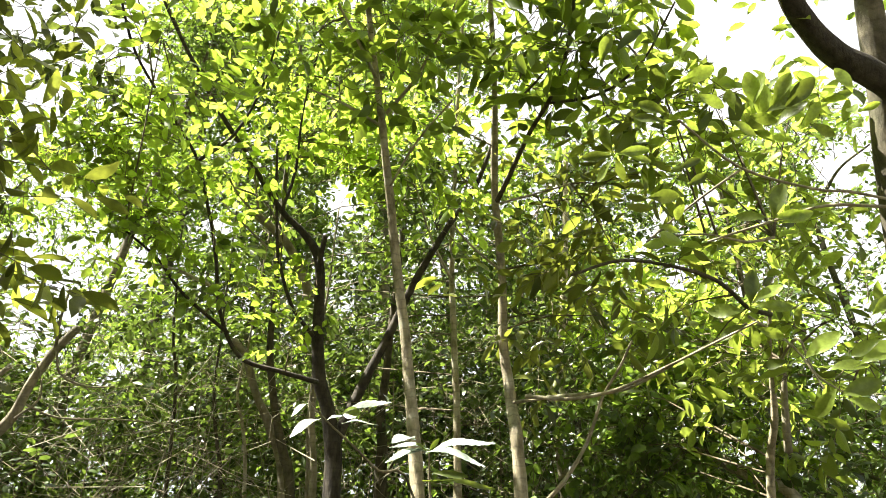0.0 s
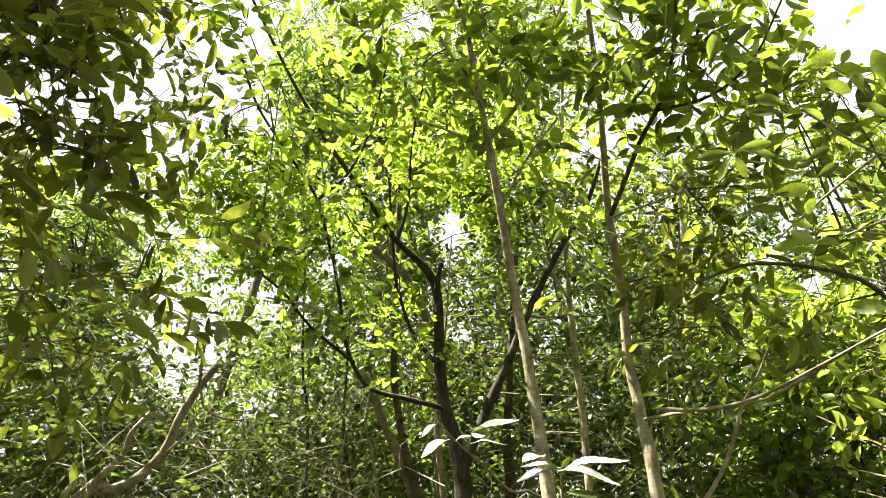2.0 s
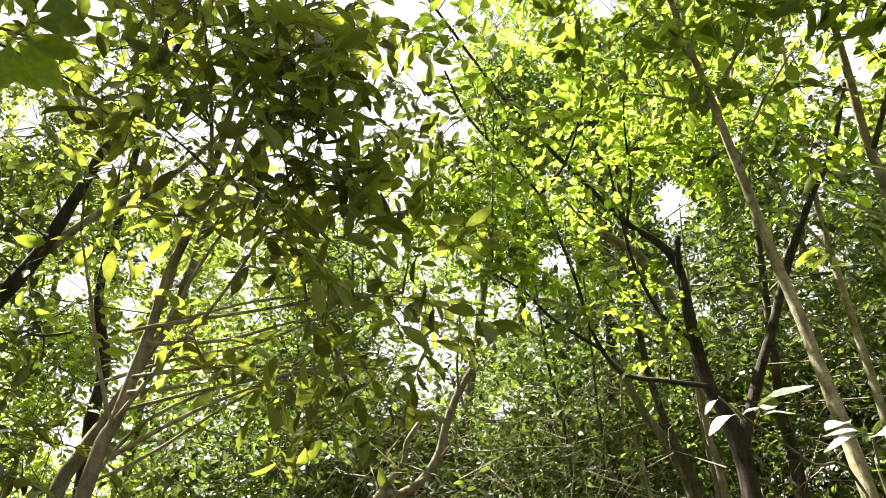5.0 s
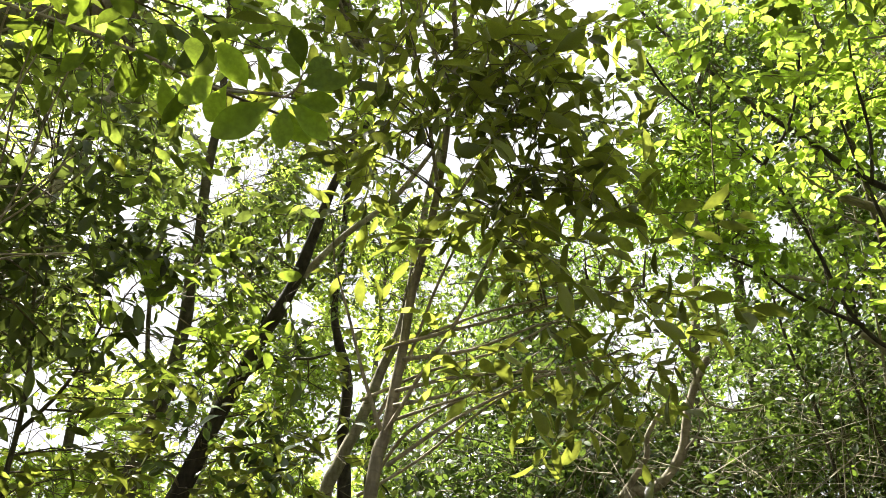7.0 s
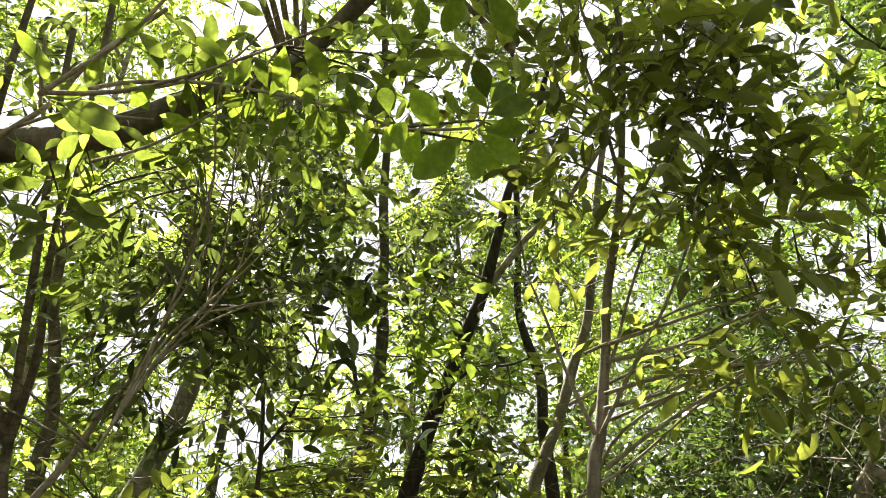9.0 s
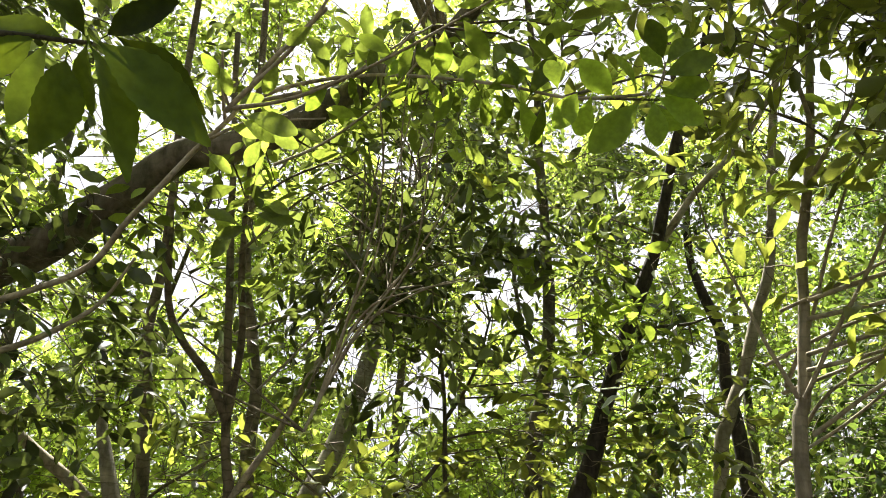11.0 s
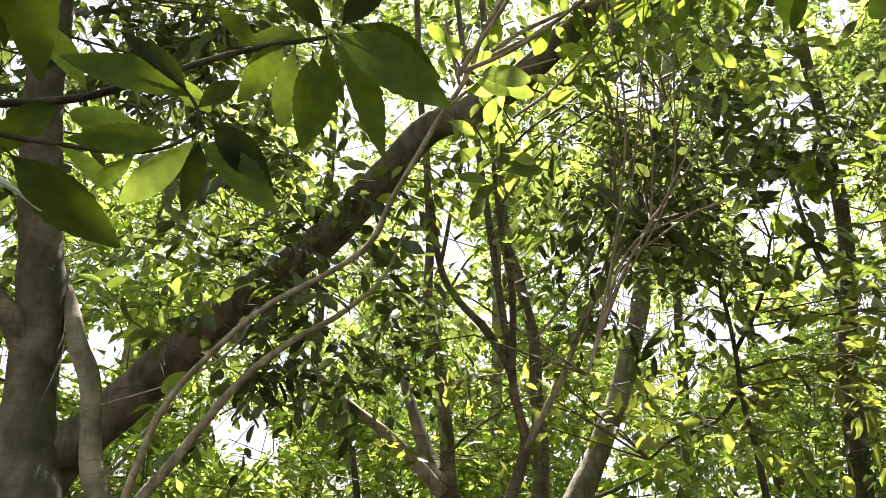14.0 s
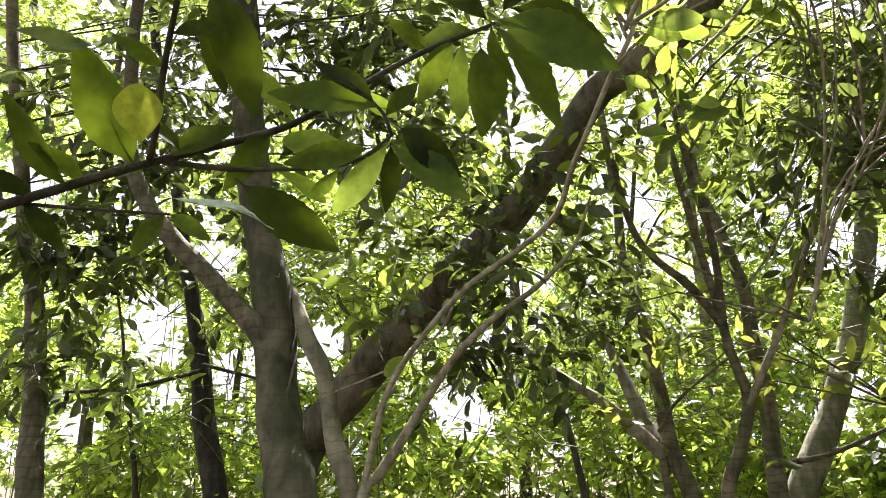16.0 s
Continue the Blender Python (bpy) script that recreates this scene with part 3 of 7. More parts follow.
right = plant("sapling", "slender pale sapling with kinked stem and forked leafy crown", "tree")
stem(right, "trunk", bark_tan, 0.036, 0.007, [(0.33, 3.16, -0.12), (0.33, 3.16, 1.04), (0.32, 3.16, 2.08), (0.32, 3.15, 2.35), (0.31, 3.17, 2.49), (0.29, 3.14, 2.74), (0.29, 3.07, 3.06), (0.27, 2.92, 3.44), (0.27, 2.74, 3.78), (0.27, 2.57, 4.05), (0.26, 2.30, 4.37), (0.23, 1.78, 4.99), (0.20, 1.27, 5.84)], foot=True)
stem(right, "limb", bark_dark, 0.014, 0.006, [(0.27, 2.83, 3.38), (0.41, 2.60, 3.58), (0.53, 2.39, 3.71), (0.57, 2.16, 3.85), (0.56, 1.95, 3.95)])
stem(right, "limb", bark_dark, 0.008, 0.004, [(0.48, 2.47, 3.67), (0.70, 2.35, 3.62), (0.84, 2.17, 3.63), (0.92, 1.93, 3.71)])
stem(right, "limb", bark_dark, 0.007, 0.004, [(0.34, 2.53, 3.71), (0.48, 2.42, 3.81), (0.57, 2.26, 3.95)])
stem(right, "limb", bark_tan, 0.008, 0.004, [(0.31, 3.07, 2.47), (0.50, 2.84, 2.43), (0.68, 2.61, 2.38), (0.82, 2.34, 2.40), (0.95, 2.05, 2.42)])
stem(right, "limb", bark_tan, 0.007, 0.004, [(0.28, 2.95, 3.07), (0.16, 2.95, 3.19), (0.06, 2.95, 3.32)])
stem(right, "limb", bark_tan, 0.007, 0.004, [(0.28, 2.80, 3.35), (0.47, 2.71, 3.35), (0.59, 2.63, 3.34)])
clump(right, "broad", (0.21, 2.46, 4.10), 0.3, 90)
clump(right, "broad", (0.40, 2.39, 3.85), 0.3, 90)
clump(right, "broad", (0.58, 2.19, 3.72), 0.3, 90)
clump(right, "broad", (0.76, 2.19, 3.81), 0.3, 80)
clump(right, "broad", (0.48, 2.30, 4.07), 0.32, 90)
clump(right, "broad", (0.70, 2.36, 3.65), 0.28, 70)
clump(right, "broad", (0.49, 2.63, 3.71), 0.3, 70)
clump(right, "broad", (0.06, 2.69, 3.70), 0.26, 60)
clump(right, "broad", (0.77, 2.04, 3.95), 0.35, 90)
clump(right, "olive", (0.49, 2.86, 3.38), 0.32, 90)
clump(right, "olive", (0.71, 2.61, 3.32), 0.3, 80)
clump(right, "olive", (0.58, 2.91, 3.07), 0.3, 80)
clump(right, "olive", (0.78, 2.75, 3.04), 0.28, 70)
clump(right, "olive", (0.22, 3.23, 2.96), 0.25, 40)
clump(right, "olive", (0.55, 3.20, 2.93), 0.28, 60)
clump(right, "olive", (0.74, 3.07, 2.88), 0.3, 60)

dark = plant("tree", "dark many-limbed tree with dense small yellow-green leaves", "tree")
stem(dark, "trunk", bark_black, 0.054, 0.007, [(-0.56, 3.87, -0.12), (-0.57, 3.85, 1.12), (-0.59, 3.81, 2.24), (-0.60, 3.78, 2.46), (-0.63, 3.75, 2.64), (-0.68, 3.72, 2.79), (-0.69, 3.67, 3.00), (-0.69, 3.59, 3.24), (-0.70, 3.50, 3.45), (-0.77, 3.44, 3.57), (-0.89, 3.38, 3.68), (-0.99, 3.28, 3.82), (-1.37, 2.90, 4.41), (-1.76, 2.53, 5.24)], foot=True)
stem(dark, "limb", bark_black, 0.031, 0.012, [(-0.59, 3.81, 2.48), (-0.46, 3.80, 2.78), (-0.31, 3.76, 3.07), (-0.16, 3.70, 3.36), (0.04, 3.58, 3.68), (0.19, 3.53, 3.87), (0.34, 3.36, 4.17)])
stem(dark, "limb", bark_black, 0.014, 0.006, [(-0.68, 3.66, 2.77), (-0.85, 3.61, 2.81), (-1.08, 3.54, 2.88), (-1.18, 3.42, 3.09), (-1.20, 3.28, 3.35), (-1.22, 3.16, 3.54), (-1.26, 2.99, 3.76), (-1.36, 2.82, 3.92), (-1.49, 2.57, 4.12), (-1.52, 2.37, 4.29)])
stem(dark, "limb", bark_black, 0.019, 0.016, [(-0.68, 3.46, 3.25), (-0.66, 3.39, 3.39), (-0.63, 3.33, 3.49)])
stem(dark, "limb", bark_black, 0.013, 0.007, [(-0.70, 3.57, 3.00), (-0.82, 3.50, 3.16), (-0.89, 3.39, 3.40), (-0.90, 3.28, 3.64), (-0.89, 3.11, 3.92)])
stem(dark, "limb", bark_black, 0.011, 0.006, [(-1.14, 3.47, 2.99), (-1.34, 3.30, 3.14), (-1.44, 3.15, 3.27), (-1.57, 3.00, 3.36)])
stem(dark, "limb", bark_tan, 0.010, 0.005, [(-1.23, 3.34, 3.21), (-1.35, 3.17, 3.22), (-1.49, 3.01, 3.19)])
stem(dark, "limb", bark_black, 0.010, 0.005, [(-1.28, 3.03, 3.79), (-1.10, 3.02, 3.96), (-0.95, 2.92, 4.21), (-0.84, 2.75, 4.48)])
stem(dark, "limb", bark_black, 0.010, 0.005, [(-0.88, 3.31, 3.64), (-0.81, 3.25, 3.87), (-0.76, 3.09, 4.19), (-0.65, 2.91, 4.51)])
clump(dark, "small", (-1.10, 1.68, 3.67), 0.17, 70)
clump(dark, "small", (-1.03, 1.91, 3.55), 0.17, 75)
clump(dark, "small", (-0.93, 2.16, 3.44), 0.17, 75)
clump(dark, "small", (-0.80, 2.36, 3.30), 0.16, 60)
clump(dark, "small", (-0.71, 2.54, 3.18), 0.15, 50)
clump(dark, "small", (-1.43, 2.82, 3.89), 0.32, 258)
clump(dark, "small", (-1.72, 2.83, 3.86), 0.3, 224)
clump(dark, "small", (-1.94, 2.91, 3.78), 0.28, 190)
clump(dark, "small", (-1.56, 2.96, 3.63), 0.3, 235)
clump(dark, "small", (-1.40, 3.06, 3.39), 0.22, 123)
clump(dark, "small", (-1.51, 3.08, 3.28), 0.15, 67)
clump(dark, "small", (-1.14, 2.75, 4.53), 0.35, 291)
clump(dark, "small", (-1.34, 2.61, 4.72), 0.35, 269)
clump(dark, "small", (-0.86, 2.74, 4.62), 0.32, 246)
clump(dark, "small", (-1.11, 2.90, 4.25), 0.3, 246)
clump(dark, "small", (-0.84, 2.93, 4.30), 0.28, 202)
clump(dark, "small", (-0.63, 2.89, 4.67), 0.35, 258)
clump(dark, "small", (-1.26, 2.85, 4.09), 0.3, 224)
clump(dark, "small", (-0.78, 3.25, 4.11), 0.28, 179)
clump(dark, "small", (-1.03, 3.24, 4.05), 0.3, 202)
clump(dark, "small", (-0.56, 3.17, 4.40), 0.3, 213)
clump(dark, "small", (-1.51, 2.50, 4.87), 0.35, 246)
clump(dark, "small", (-1.02, 2.65, 4.79), 0.3, 224)
clump(dark, "small", (-0.88, 2.56, 5.02), 0.4, 269)
clump(dark, "small", (-1.32, 2.41, 5.13), 0.4, 269)
clump(dark, "small", (-0.98, 3.81, 3.33), 0.2, 90)
clump(dark, "small", (-0.37, 3.54, 4.14), 0.3, 190)
clump(dark, "small", (-0.57, 3.45, 4.05), 0.22, 123)
clump(dark, "dim", (-1.81, 2.55, 4.40), 0.3, 200)
clump(dark, "dim", (-1.84, 2.36, 4.69), 0.28, 150)
clump(dark, "dim", (-1.68, 2.72, 4.32), 0.28, 170)
clump(dark, "dim", (-1.81, 2.77, 4.19), 0.24, 130)
clump(dark, "dim", (-2.00, 2.27, 4.92), 0.3, 120)

pole = plant("sapling", "thin straight olive-brown sapling among the undergrowth", "tree")
stem(pole, "trunk", bark_tan, 0.029, 0.006, [(0.06, 4.20, -0.12), (0.06, 4.18, 1.12), (0.07, 4.16, 2.23), (0.08, 4.11, 2.82), (0.07, 3.94, 3.49), (0.08, 3.85, 3.84), (0.11, 3.68, 4.25), (0.14, 3.45, 4.66), (0.18, 3.23, 5.05), (0.21, 3.01, 5.58)], foot=True)
stem(pole, "limb", bark_tan, 0.010, 0.005, [(0.07, 3.80, 3.42), (-0.06, 3.71, 3.69), (-0.14, 3.59, 3.98)])
# lower clumps take the leaf painted in shade, upper ones the brighter leaf
clump(pole, "small", (0.10, 3.56, 4.52), 0.35, 252)
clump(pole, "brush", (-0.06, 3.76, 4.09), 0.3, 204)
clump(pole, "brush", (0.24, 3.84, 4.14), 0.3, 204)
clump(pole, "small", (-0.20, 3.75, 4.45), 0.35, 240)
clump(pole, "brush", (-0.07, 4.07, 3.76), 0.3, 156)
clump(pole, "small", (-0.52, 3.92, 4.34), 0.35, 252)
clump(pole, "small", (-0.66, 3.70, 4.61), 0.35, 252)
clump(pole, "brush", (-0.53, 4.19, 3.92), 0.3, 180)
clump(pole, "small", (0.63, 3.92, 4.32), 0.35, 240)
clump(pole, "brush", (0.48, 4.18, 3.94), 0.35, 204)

pale = plant("sapling", "pale barkless leaning stem behind the dark tree", "tree")
stem(pale, "trunk", bark_pale, 0.027, 0.016, [(-0.79, 4.48, -0.12), (-0.80, 4.45, 1.18), (-0.80, 4.37, 2.36), (-0.81, 4.29, 2.71), (-0.79, 4.22, 2.93), (-0.79, 4.16, 3.13)], foot=True)

stub = plant("sapling", "pale crooked leaning stem with a bare broken top", "tree")
stem(stub, "trunk", bark_pale, 0.034, 0.021, [(-0.87, 4.57, -0.12), (-0.92, 4.52, 1.19), (-1.00, 4.44, 2.38), (-1.08, 4.35, 2.69), (-1.17, 4.27, 2.89), (-1.23, 4.18, 3.11), (-1.30, 4.12, 3.20)], foot=True)
stem(stub, "limb", bark_pale, 0.030, 0.024, [(-0.79, 3.84, 3.35), (-0.84, 3.75, 3.50), (-0.92, 3.66, 3.64), (-1.08, 3.55, 3.76)])
stem(stub, "limb", bark_pale, 0.009, 0.005, [(-0.97, 3.53, 3.65), (-1.12, 3.36, 3.75), (-1.20, 3.19, 3.87)])
stem(stub, "limb", bark_pale, 0.007, 0.005, [(-0.93, 3.52, 3.67), (-1.02, 3.38, 3.77), (-1.14, 3.27, 3.78)])
stem(stub, "limb", bark_pale, 0.007, 0.003, [(-1.01, 3.57, 3.56), (-1.15, 3.41, 3.66), (-1.21, 3.30, 3.70)])
stem(stub, "limb", bark_pale, 0.007, 0.003, [(-1.05, 3.47, 3.71), (-1.05, 3.29, 3.89), (-1.04, 3.17, 3.97)])

thin = plant("sapling", "thin dark understorey stem in deep shade", "tree")
stem(thin, "trunk", bark_dark, 0.037, 0.011, [(-0.84, 4.47, -0.12), (-0.87, 4.43, 1.14), (-0.93, 4.36, 2.29), (-0.98, 4.31, 2.55), (-1.05, 4.21, 2.87), (-1.07, 4.09, 3.19), (-1.03, 3.93, 3.58), (-0.95, 3.62, 4.32), (-0.87, 3.31, 5.29)], foot=True)

thin = plant("sapling", "thin dark understorey stem in deep shade", "tree")
stem(thin, "trunk", bark_dark, 0.020, 0.004, [(-1.40, 4.85, -0.12), (-1.42, 4.81, 1.18), (-1.46, 4.74, 2.35), (-1.50, 4.66, 2.70), (-1.53, 4.57, 2.99), (-1.50, 4.46, 3.34), (-1.46, 4.32, 3.77), (-1.43, 4.19, 4.33)], foot=True)

thin = plant("sapling", "thin dark understorey stem in deep shade", "tree")
stem(thin, "trunk", bark_dark, 0.017, 0.004, [(-1.81, 4.86, -0.12), (-1.81, 4.80, 1.47), (-1.83, 4.70, 2.95), (-1.86, 4.54, 3.38), (-1.84, 4.42, 3.67), (-1.81, 4.25, 4.09), (-1.79, 4.09, 4.64)], foot=True)

thin = plant("sapling", "thin dark understorey stem in deep shade", "tree")
stem(thin, "trunk", bark_dark, 0.051, 0.015, [(-0.43, 4.82, -0.12), (-0.42, 4.79, 1.17), (-0.42, 4.74, 2.33), (-0.41, 4.69, 2.61), (-0.41, 4.62, 2.90), (-0.35, 4.48, 3.33), (-0.25, 4.24, 4.08), (-0.15, 3.99, 5.08)], foot=True)

thin = plant("sapling", "thin dark understorey stem in deep shade", "tree")
stem(thin, "trunk", bark_tan, 0.018, 0.004, [(-1.23, 4.69, -0.12), (-1.24, 4.66, 1.16), (-1.26, 4.59, 2.33), (-1.29, 4.50, 2.74), (-1.33, 4.43, 2.94), (-1.27, 4.33, 3.29), (-1.20, 4.20, 3.71), (-1.12, 4.08, 4.28)], foot=True)

thin = plant("sapling", "thin dark understorey stem in deep shade", "tree")
stem(thin, "trunk", bark_pale, 0.022, 0.005, [(-0.86, 4.57, -0.12), (-0.86, 4.54, 1.15), (-0.85, 4.48, 2.30), (-0.85, 4.40, 2.70), (-0.83, 4.34, 2.94), (-0.81, 4.29, 3.11), (-0.74, 4.16, 3.53), (-0.68, 4.03, 4.10)], foot=True)

thin = plant("sapling", "thin dark understorey stem in deep shade", "tree")
stem(thin, "trunk", bark_tan, 0.067, 0.020, [(0.93, 5.44, -0.12), (0.92, 5.42, 1.20), (0.91, 5.37, 2.40), (0.90, 5.35, 2.56), (0.86, 5.28, 2.88), (0.91, 5.16, 3.28), (0.99, 4.93, 4.05), (1.07, 4.70, 5.05)], foot=True)

crook = plant("sapling", "pale smooth crooked stem bending out of the undergrowth", "tree")
stem(crook, "trunk", bark_pale, 0.035, 0.021, [(-3.27, 3.08, -0.12), (-3.05, 3.20, 1.14), (-2.59, 3.44, 2.28), (-2.46, 3.51, 2.37), (-2.36, 3.56, 2.44), (-2.24, 3.59, 2.59), (-2.16, 3.57, 2.78), (-2.08, 3.56, 2.94), (-1.99, 3.56, 3.07)], foot=True)
stem(crook, "limb", bark_pale, 0.023, 0.012, [(-2.61, 3.43, 2.31), (-2.51, 3.46, 2.43), (-2.42, 3.49, 2.56), (-2.39, 3.48, 2.67), (-2.26, 3.50, 2.84)])
stem(crook, "limb", bark_pale, 0.009, 0.005, [(-2.06, 3.52, 2.93), (-2.03, 3.44, 3.07), (-1.98, 3.37, 3.22)])
stem(crook, "limb", bark_pale, 0.007, 0.005, [(-2.05, 3.52, 2.92), (-2.02, 3.56, 2.81), (-1.90, 3.62, 2.76), (-1.77, 3.66, 2.77)])
stem(crook, "limb", bark_pale, 0.007, 0.003, [(-2.16, 3.56, 2.65), (-2.02, 3.64, 2.60), (-1.77, 3.73, 2.61), (-1.46, 3.84, 2.60)])
stem(crook, "limb", bark_pale, 0.007, 0.003, [(-2.20, 3.56, 2.58), (-2.09, 3.55, 2.70), (-2.12, 3.45, 2.88)])

edge = plant("tree", "stout grey-barked tree with a heavy dark overhanging bough", "tree")
stem(edge, "trunk", bark_grey, 0.081, 0.035, [(1.73, 2.74, -0.12), (1.74, 2.70, 0.98), (1.77, 2.64, 1.97), (1.83, 2.47, 2.74), (1.82, 2.33, 3.19), (1.80, 2.16, 3.58), (1.78, 2.05, 3.84), (1.75, 1.92, 4.09), (1.67, 1.55, 4.80), (1.60, 1.19, 5.74)], foot=True)
stem(edge, "bough", bark_black, 0.056, 0.038, [(1.78, 2.11, 3.41), (1.68, 2.09, 3.49), (1.58, 2.07, 3.56), (1.47, 2.02, 3.67), (1.38, 1.95, 3.76), (1.31, 1.83, 3.88)])

shrub = plant("shrub", "tall open shrub with large pale sunlit leaves on thin arching twigs", "shrub")
stem(shrub, "trunk", bark_tan, 0.028, 0.006, [(1.44, 3.51, -0.12), (1.45, 3.43, 1.03), (1.45, 3.26, 2.07), (1.46, 3.08, 2.38), (1.43, 2.92, 2.59), (1.40, 2.75, 2.78)], foot=True)
stem(shrub, "limb", bark_pale, 0.019, 0.013, [(1.54, 3.19, 2.25), (1.55, 3.14, 2.44), (1.56, 3.07, 2.64)])
stem(shrub, "limb", bark_dark, 0.011, 0.006, [(1.40, 2.76, 2.74), (1.28, 2.70, 2.75), (1.14, 2.61, 2.83), (0.96, 2.55, 2.87), (0.72, 2.50, 2.88), (0.51, 2.48, 2.81)])
stem(shrub, "limb", bark_tan, 0.007, 0.003, [(1.38, 2.53, 2.99), (1.23, 2.47, 2.94), (1.04, 2.40, 2.94), (0.80, 2.35, 2.90)])
stem(shrub, "limb", bark_tan, 0.005, 0.004, [(1.41, 1.86, 2.75), (1.27, 1.84, 2.77), (1.15, 1.82, 2.77), (0.93, 1.80, 2.84), (0.73, 1.71, 2.96)])
stem(shrub, "limb", bark_tan, 0.006, 0.004, [(1.41, 1.87, 2.73), (1.24, 1.92, 2.77), (1.10, 1.97, 2.75), (0.89, 2.06, 2.72)])
stem(shrub, "limb", bark_tan, 0.005, 0.003, [(0.98, 1.90, 2.90), (0.89, 1.97, 2.86), (0.78, 2.05, 2.80), (0.70, 2.11, 2.75)])
stem(shrub, "limb", bark_tan, 0.007, 0.004, [(1.45, 2.92, 2.56), (1.47, 2.73, 2.62), (1.45, 2.64, 2.44), (1.48, 2.51, 2.31)])
stem(shrub, "limb", bark_tan, 0.006, 0.003, [(1.16, 2.46, 2.61), (1.22, 2.32, 2.44), (1.22, 2.20, 2.25)])
leaf(shrub, leaf_lime, (0.88, 1.57, 2.87), (0.89, 1.49, 2.95), 0.4)
leaf(shrub, leaf_lime, (0.90, 1.56, 2.87), (0.86, 1.50, 2.96), 0.4)
leaf(shrub, leaf_lime, (0.93, 1.54, 2.87), (0.96, 1.47, 2.93), 0.42)
leaf(shrub, leaf_lime, (0.95, 1.54, 2.85), (1.02, 1.46, 2.90), 0.4)
leaf(shrub, leaf_lime, (0.84, 1.58, 2.88), (0.82, 1.55, 2.94), 0.4)
leaf(shrub, leaf_lime, (0.87, 1.58, 2.87), (0.94, 1.56, 2.83), 0.4)
leaf(shrub, leaf_lime, (0.82, 1.60, 2.87), (0.90, 1.60, 2.82), 0.35)
leaf(shrub, leaf_lime, (0.91, 1.56, 2.86), (0.99, 1.50, 2.87), 0.4)
leaf(shrub, leaf_lime, (0.55, 1.82, 2.91), (0.50, 1.77, 2.99), 0.35)
leaf(shrub, leaf_lime, (0.55, 1.82, 2.91), (0.65, 1.78, 2.91), 0.33)
leaf(shrub, leaf_lime, (0.55, 1.82, 2.91), (0.58, 1.86, 2.84), 0.33)
leaf(shrub, leaf_lime, (0.56, 1.81, 2.91), (0.66, 1.80, 2.88), 0.3)
leaf(shrub, leaf_lime, (0.55, 1.82, 2.91), (0.45, 1.84, 2.92), 0.35)
leaf(shrub, leaf_lime, (0.55, 1.82, 2.90), (0.49, 1.87, 2.85), 0.35)
leaf(shrub, leaf_lime, (0.67, 1.95, 2.83), (0.77, 1.92, 2.82), 0.45)
leaf(shrub, leaf_lime, (0.77, 1.92, 2.83), (0.77, 1.96, 2.75), 0.45)
leaf(shrub, leaf_lime, (0.70, 1.99, 2.75), (0.77, 1.98, 2.72), 0.35)
leaf(shrub, leaf_lime, (0.77, 1.88, 2.89), (0.83, 1.84, 2.91), 0.4)
leaf(shrub, leaf_lime, (0.79, 1.90, 2.84), (0.85, 1.86, 2.86), 0.4)
leaf(shrub, leaf_lime, (0.94, 1.72, 2.60), (0.96, 1.66, 2.69), 0.42)
leaf(shrub, leaf_lime, (0.94, 1.72, 2.61), (1.01, 1.68, 2.60), 0.4)
leaf(shrub, leaf_lime, (0.93, 1.72, 2.61), (0.85, 1.75, 2.64), 0.35)
leaf(shrub, leaf_lime, (0.96, 1.72, 2.59), (1.03, 1.67, 2.60), 0.4)
leaf(shrub, leaf_lime, (0.92, 1.93, 2.43), (1.00, 1.88, 2.48), 0.42)
leaf(shrub, leaf_lime, (0.92, 1.94, 2.43), (0.93, 1.89, 2.53), 0.4)
leaf(shrub, leaf_lime, (0.91, 1.95, 2.42), (0.81, 1.99, 2.44), 0.42)
leaf(shrub, leaf_lime, (0.93, 1.94, 2.43), (1.02, 1.89, 2.41), 0.4)
leaf(shrub, leaf_lime, (0.92, 1.96, 2.39), (0.93, 1.98, 2.31), 0.4)
leaf(shrub, leaf_lime, (0.91, 1.96, 2.38), (0.83, 2.01, 2.36), 0.4)
leaf(shrub, leaf_lime, (0.93, 1.96, 2.37), (1.00, 1.94, 2.33), 0.4)
leaf(shrub, leaf_lime, (1.05, 2.04, 2.29), (0.98, 2.08, 2.29), 0.4)
leaf(shrub, leaf_lime, (0.99, 1.86, 2.23), (1.07, 1.79, 2.29), 0.4)
leaf(shrub, leaf_lime, (0.94, 1.68, 2.14), (1.02, 1.63, 2.15), 0.45)
leaf(shrub, leaf_lime, (0.96, 1.69, 2.08), (1.04, 1.63, 2.10), 0.45)
leaf(shrub, leaf_lime, (0.96, 1.68, 2.10), (0.91, 1.73, 2.04), 0.42)
leaf(shrub, leaf_lime, (0.97, 1.68, 2.07), (1.03, 1.65, 2.04), 0.42)
leaf(shrub, leaf_lime, (1.05, 1.59, 2.19), (0.99, 1.64, 2.17), 0.42)
leaf(shrub, leaf_lime, (1.00, 1.64, 2.14), (1.08, 1.57, 2.18), 0.45)
leaf(shrub, leaf_lime, (1.02, 1.89, 2.08), (1.07, 1.87, 2.04), 0.42)
leaf(shrub, leaf_lime, (1.14, 1.74, 2.31), (1.19, 1.69, 2.35), 0.4)
leaf(shrub, leaf_lime, (1.05, 1.62, 2.85), (1.08, 1.56, 2.90), 0.4)
leaf(shrub, leaf_lime, (1.06, 1.61, 2.86), (1.12, 1.60, 2.81), 0.4)
leaf(shrub, leaf_lime, (1.20, 1.58, 2.94), (1.16, 1.55, 3.02), 0.4)
leaf(shrub, leaf_lime, (1.22, 1.61, 2.90), (1.26, 1.57, 2.90), 0.4)
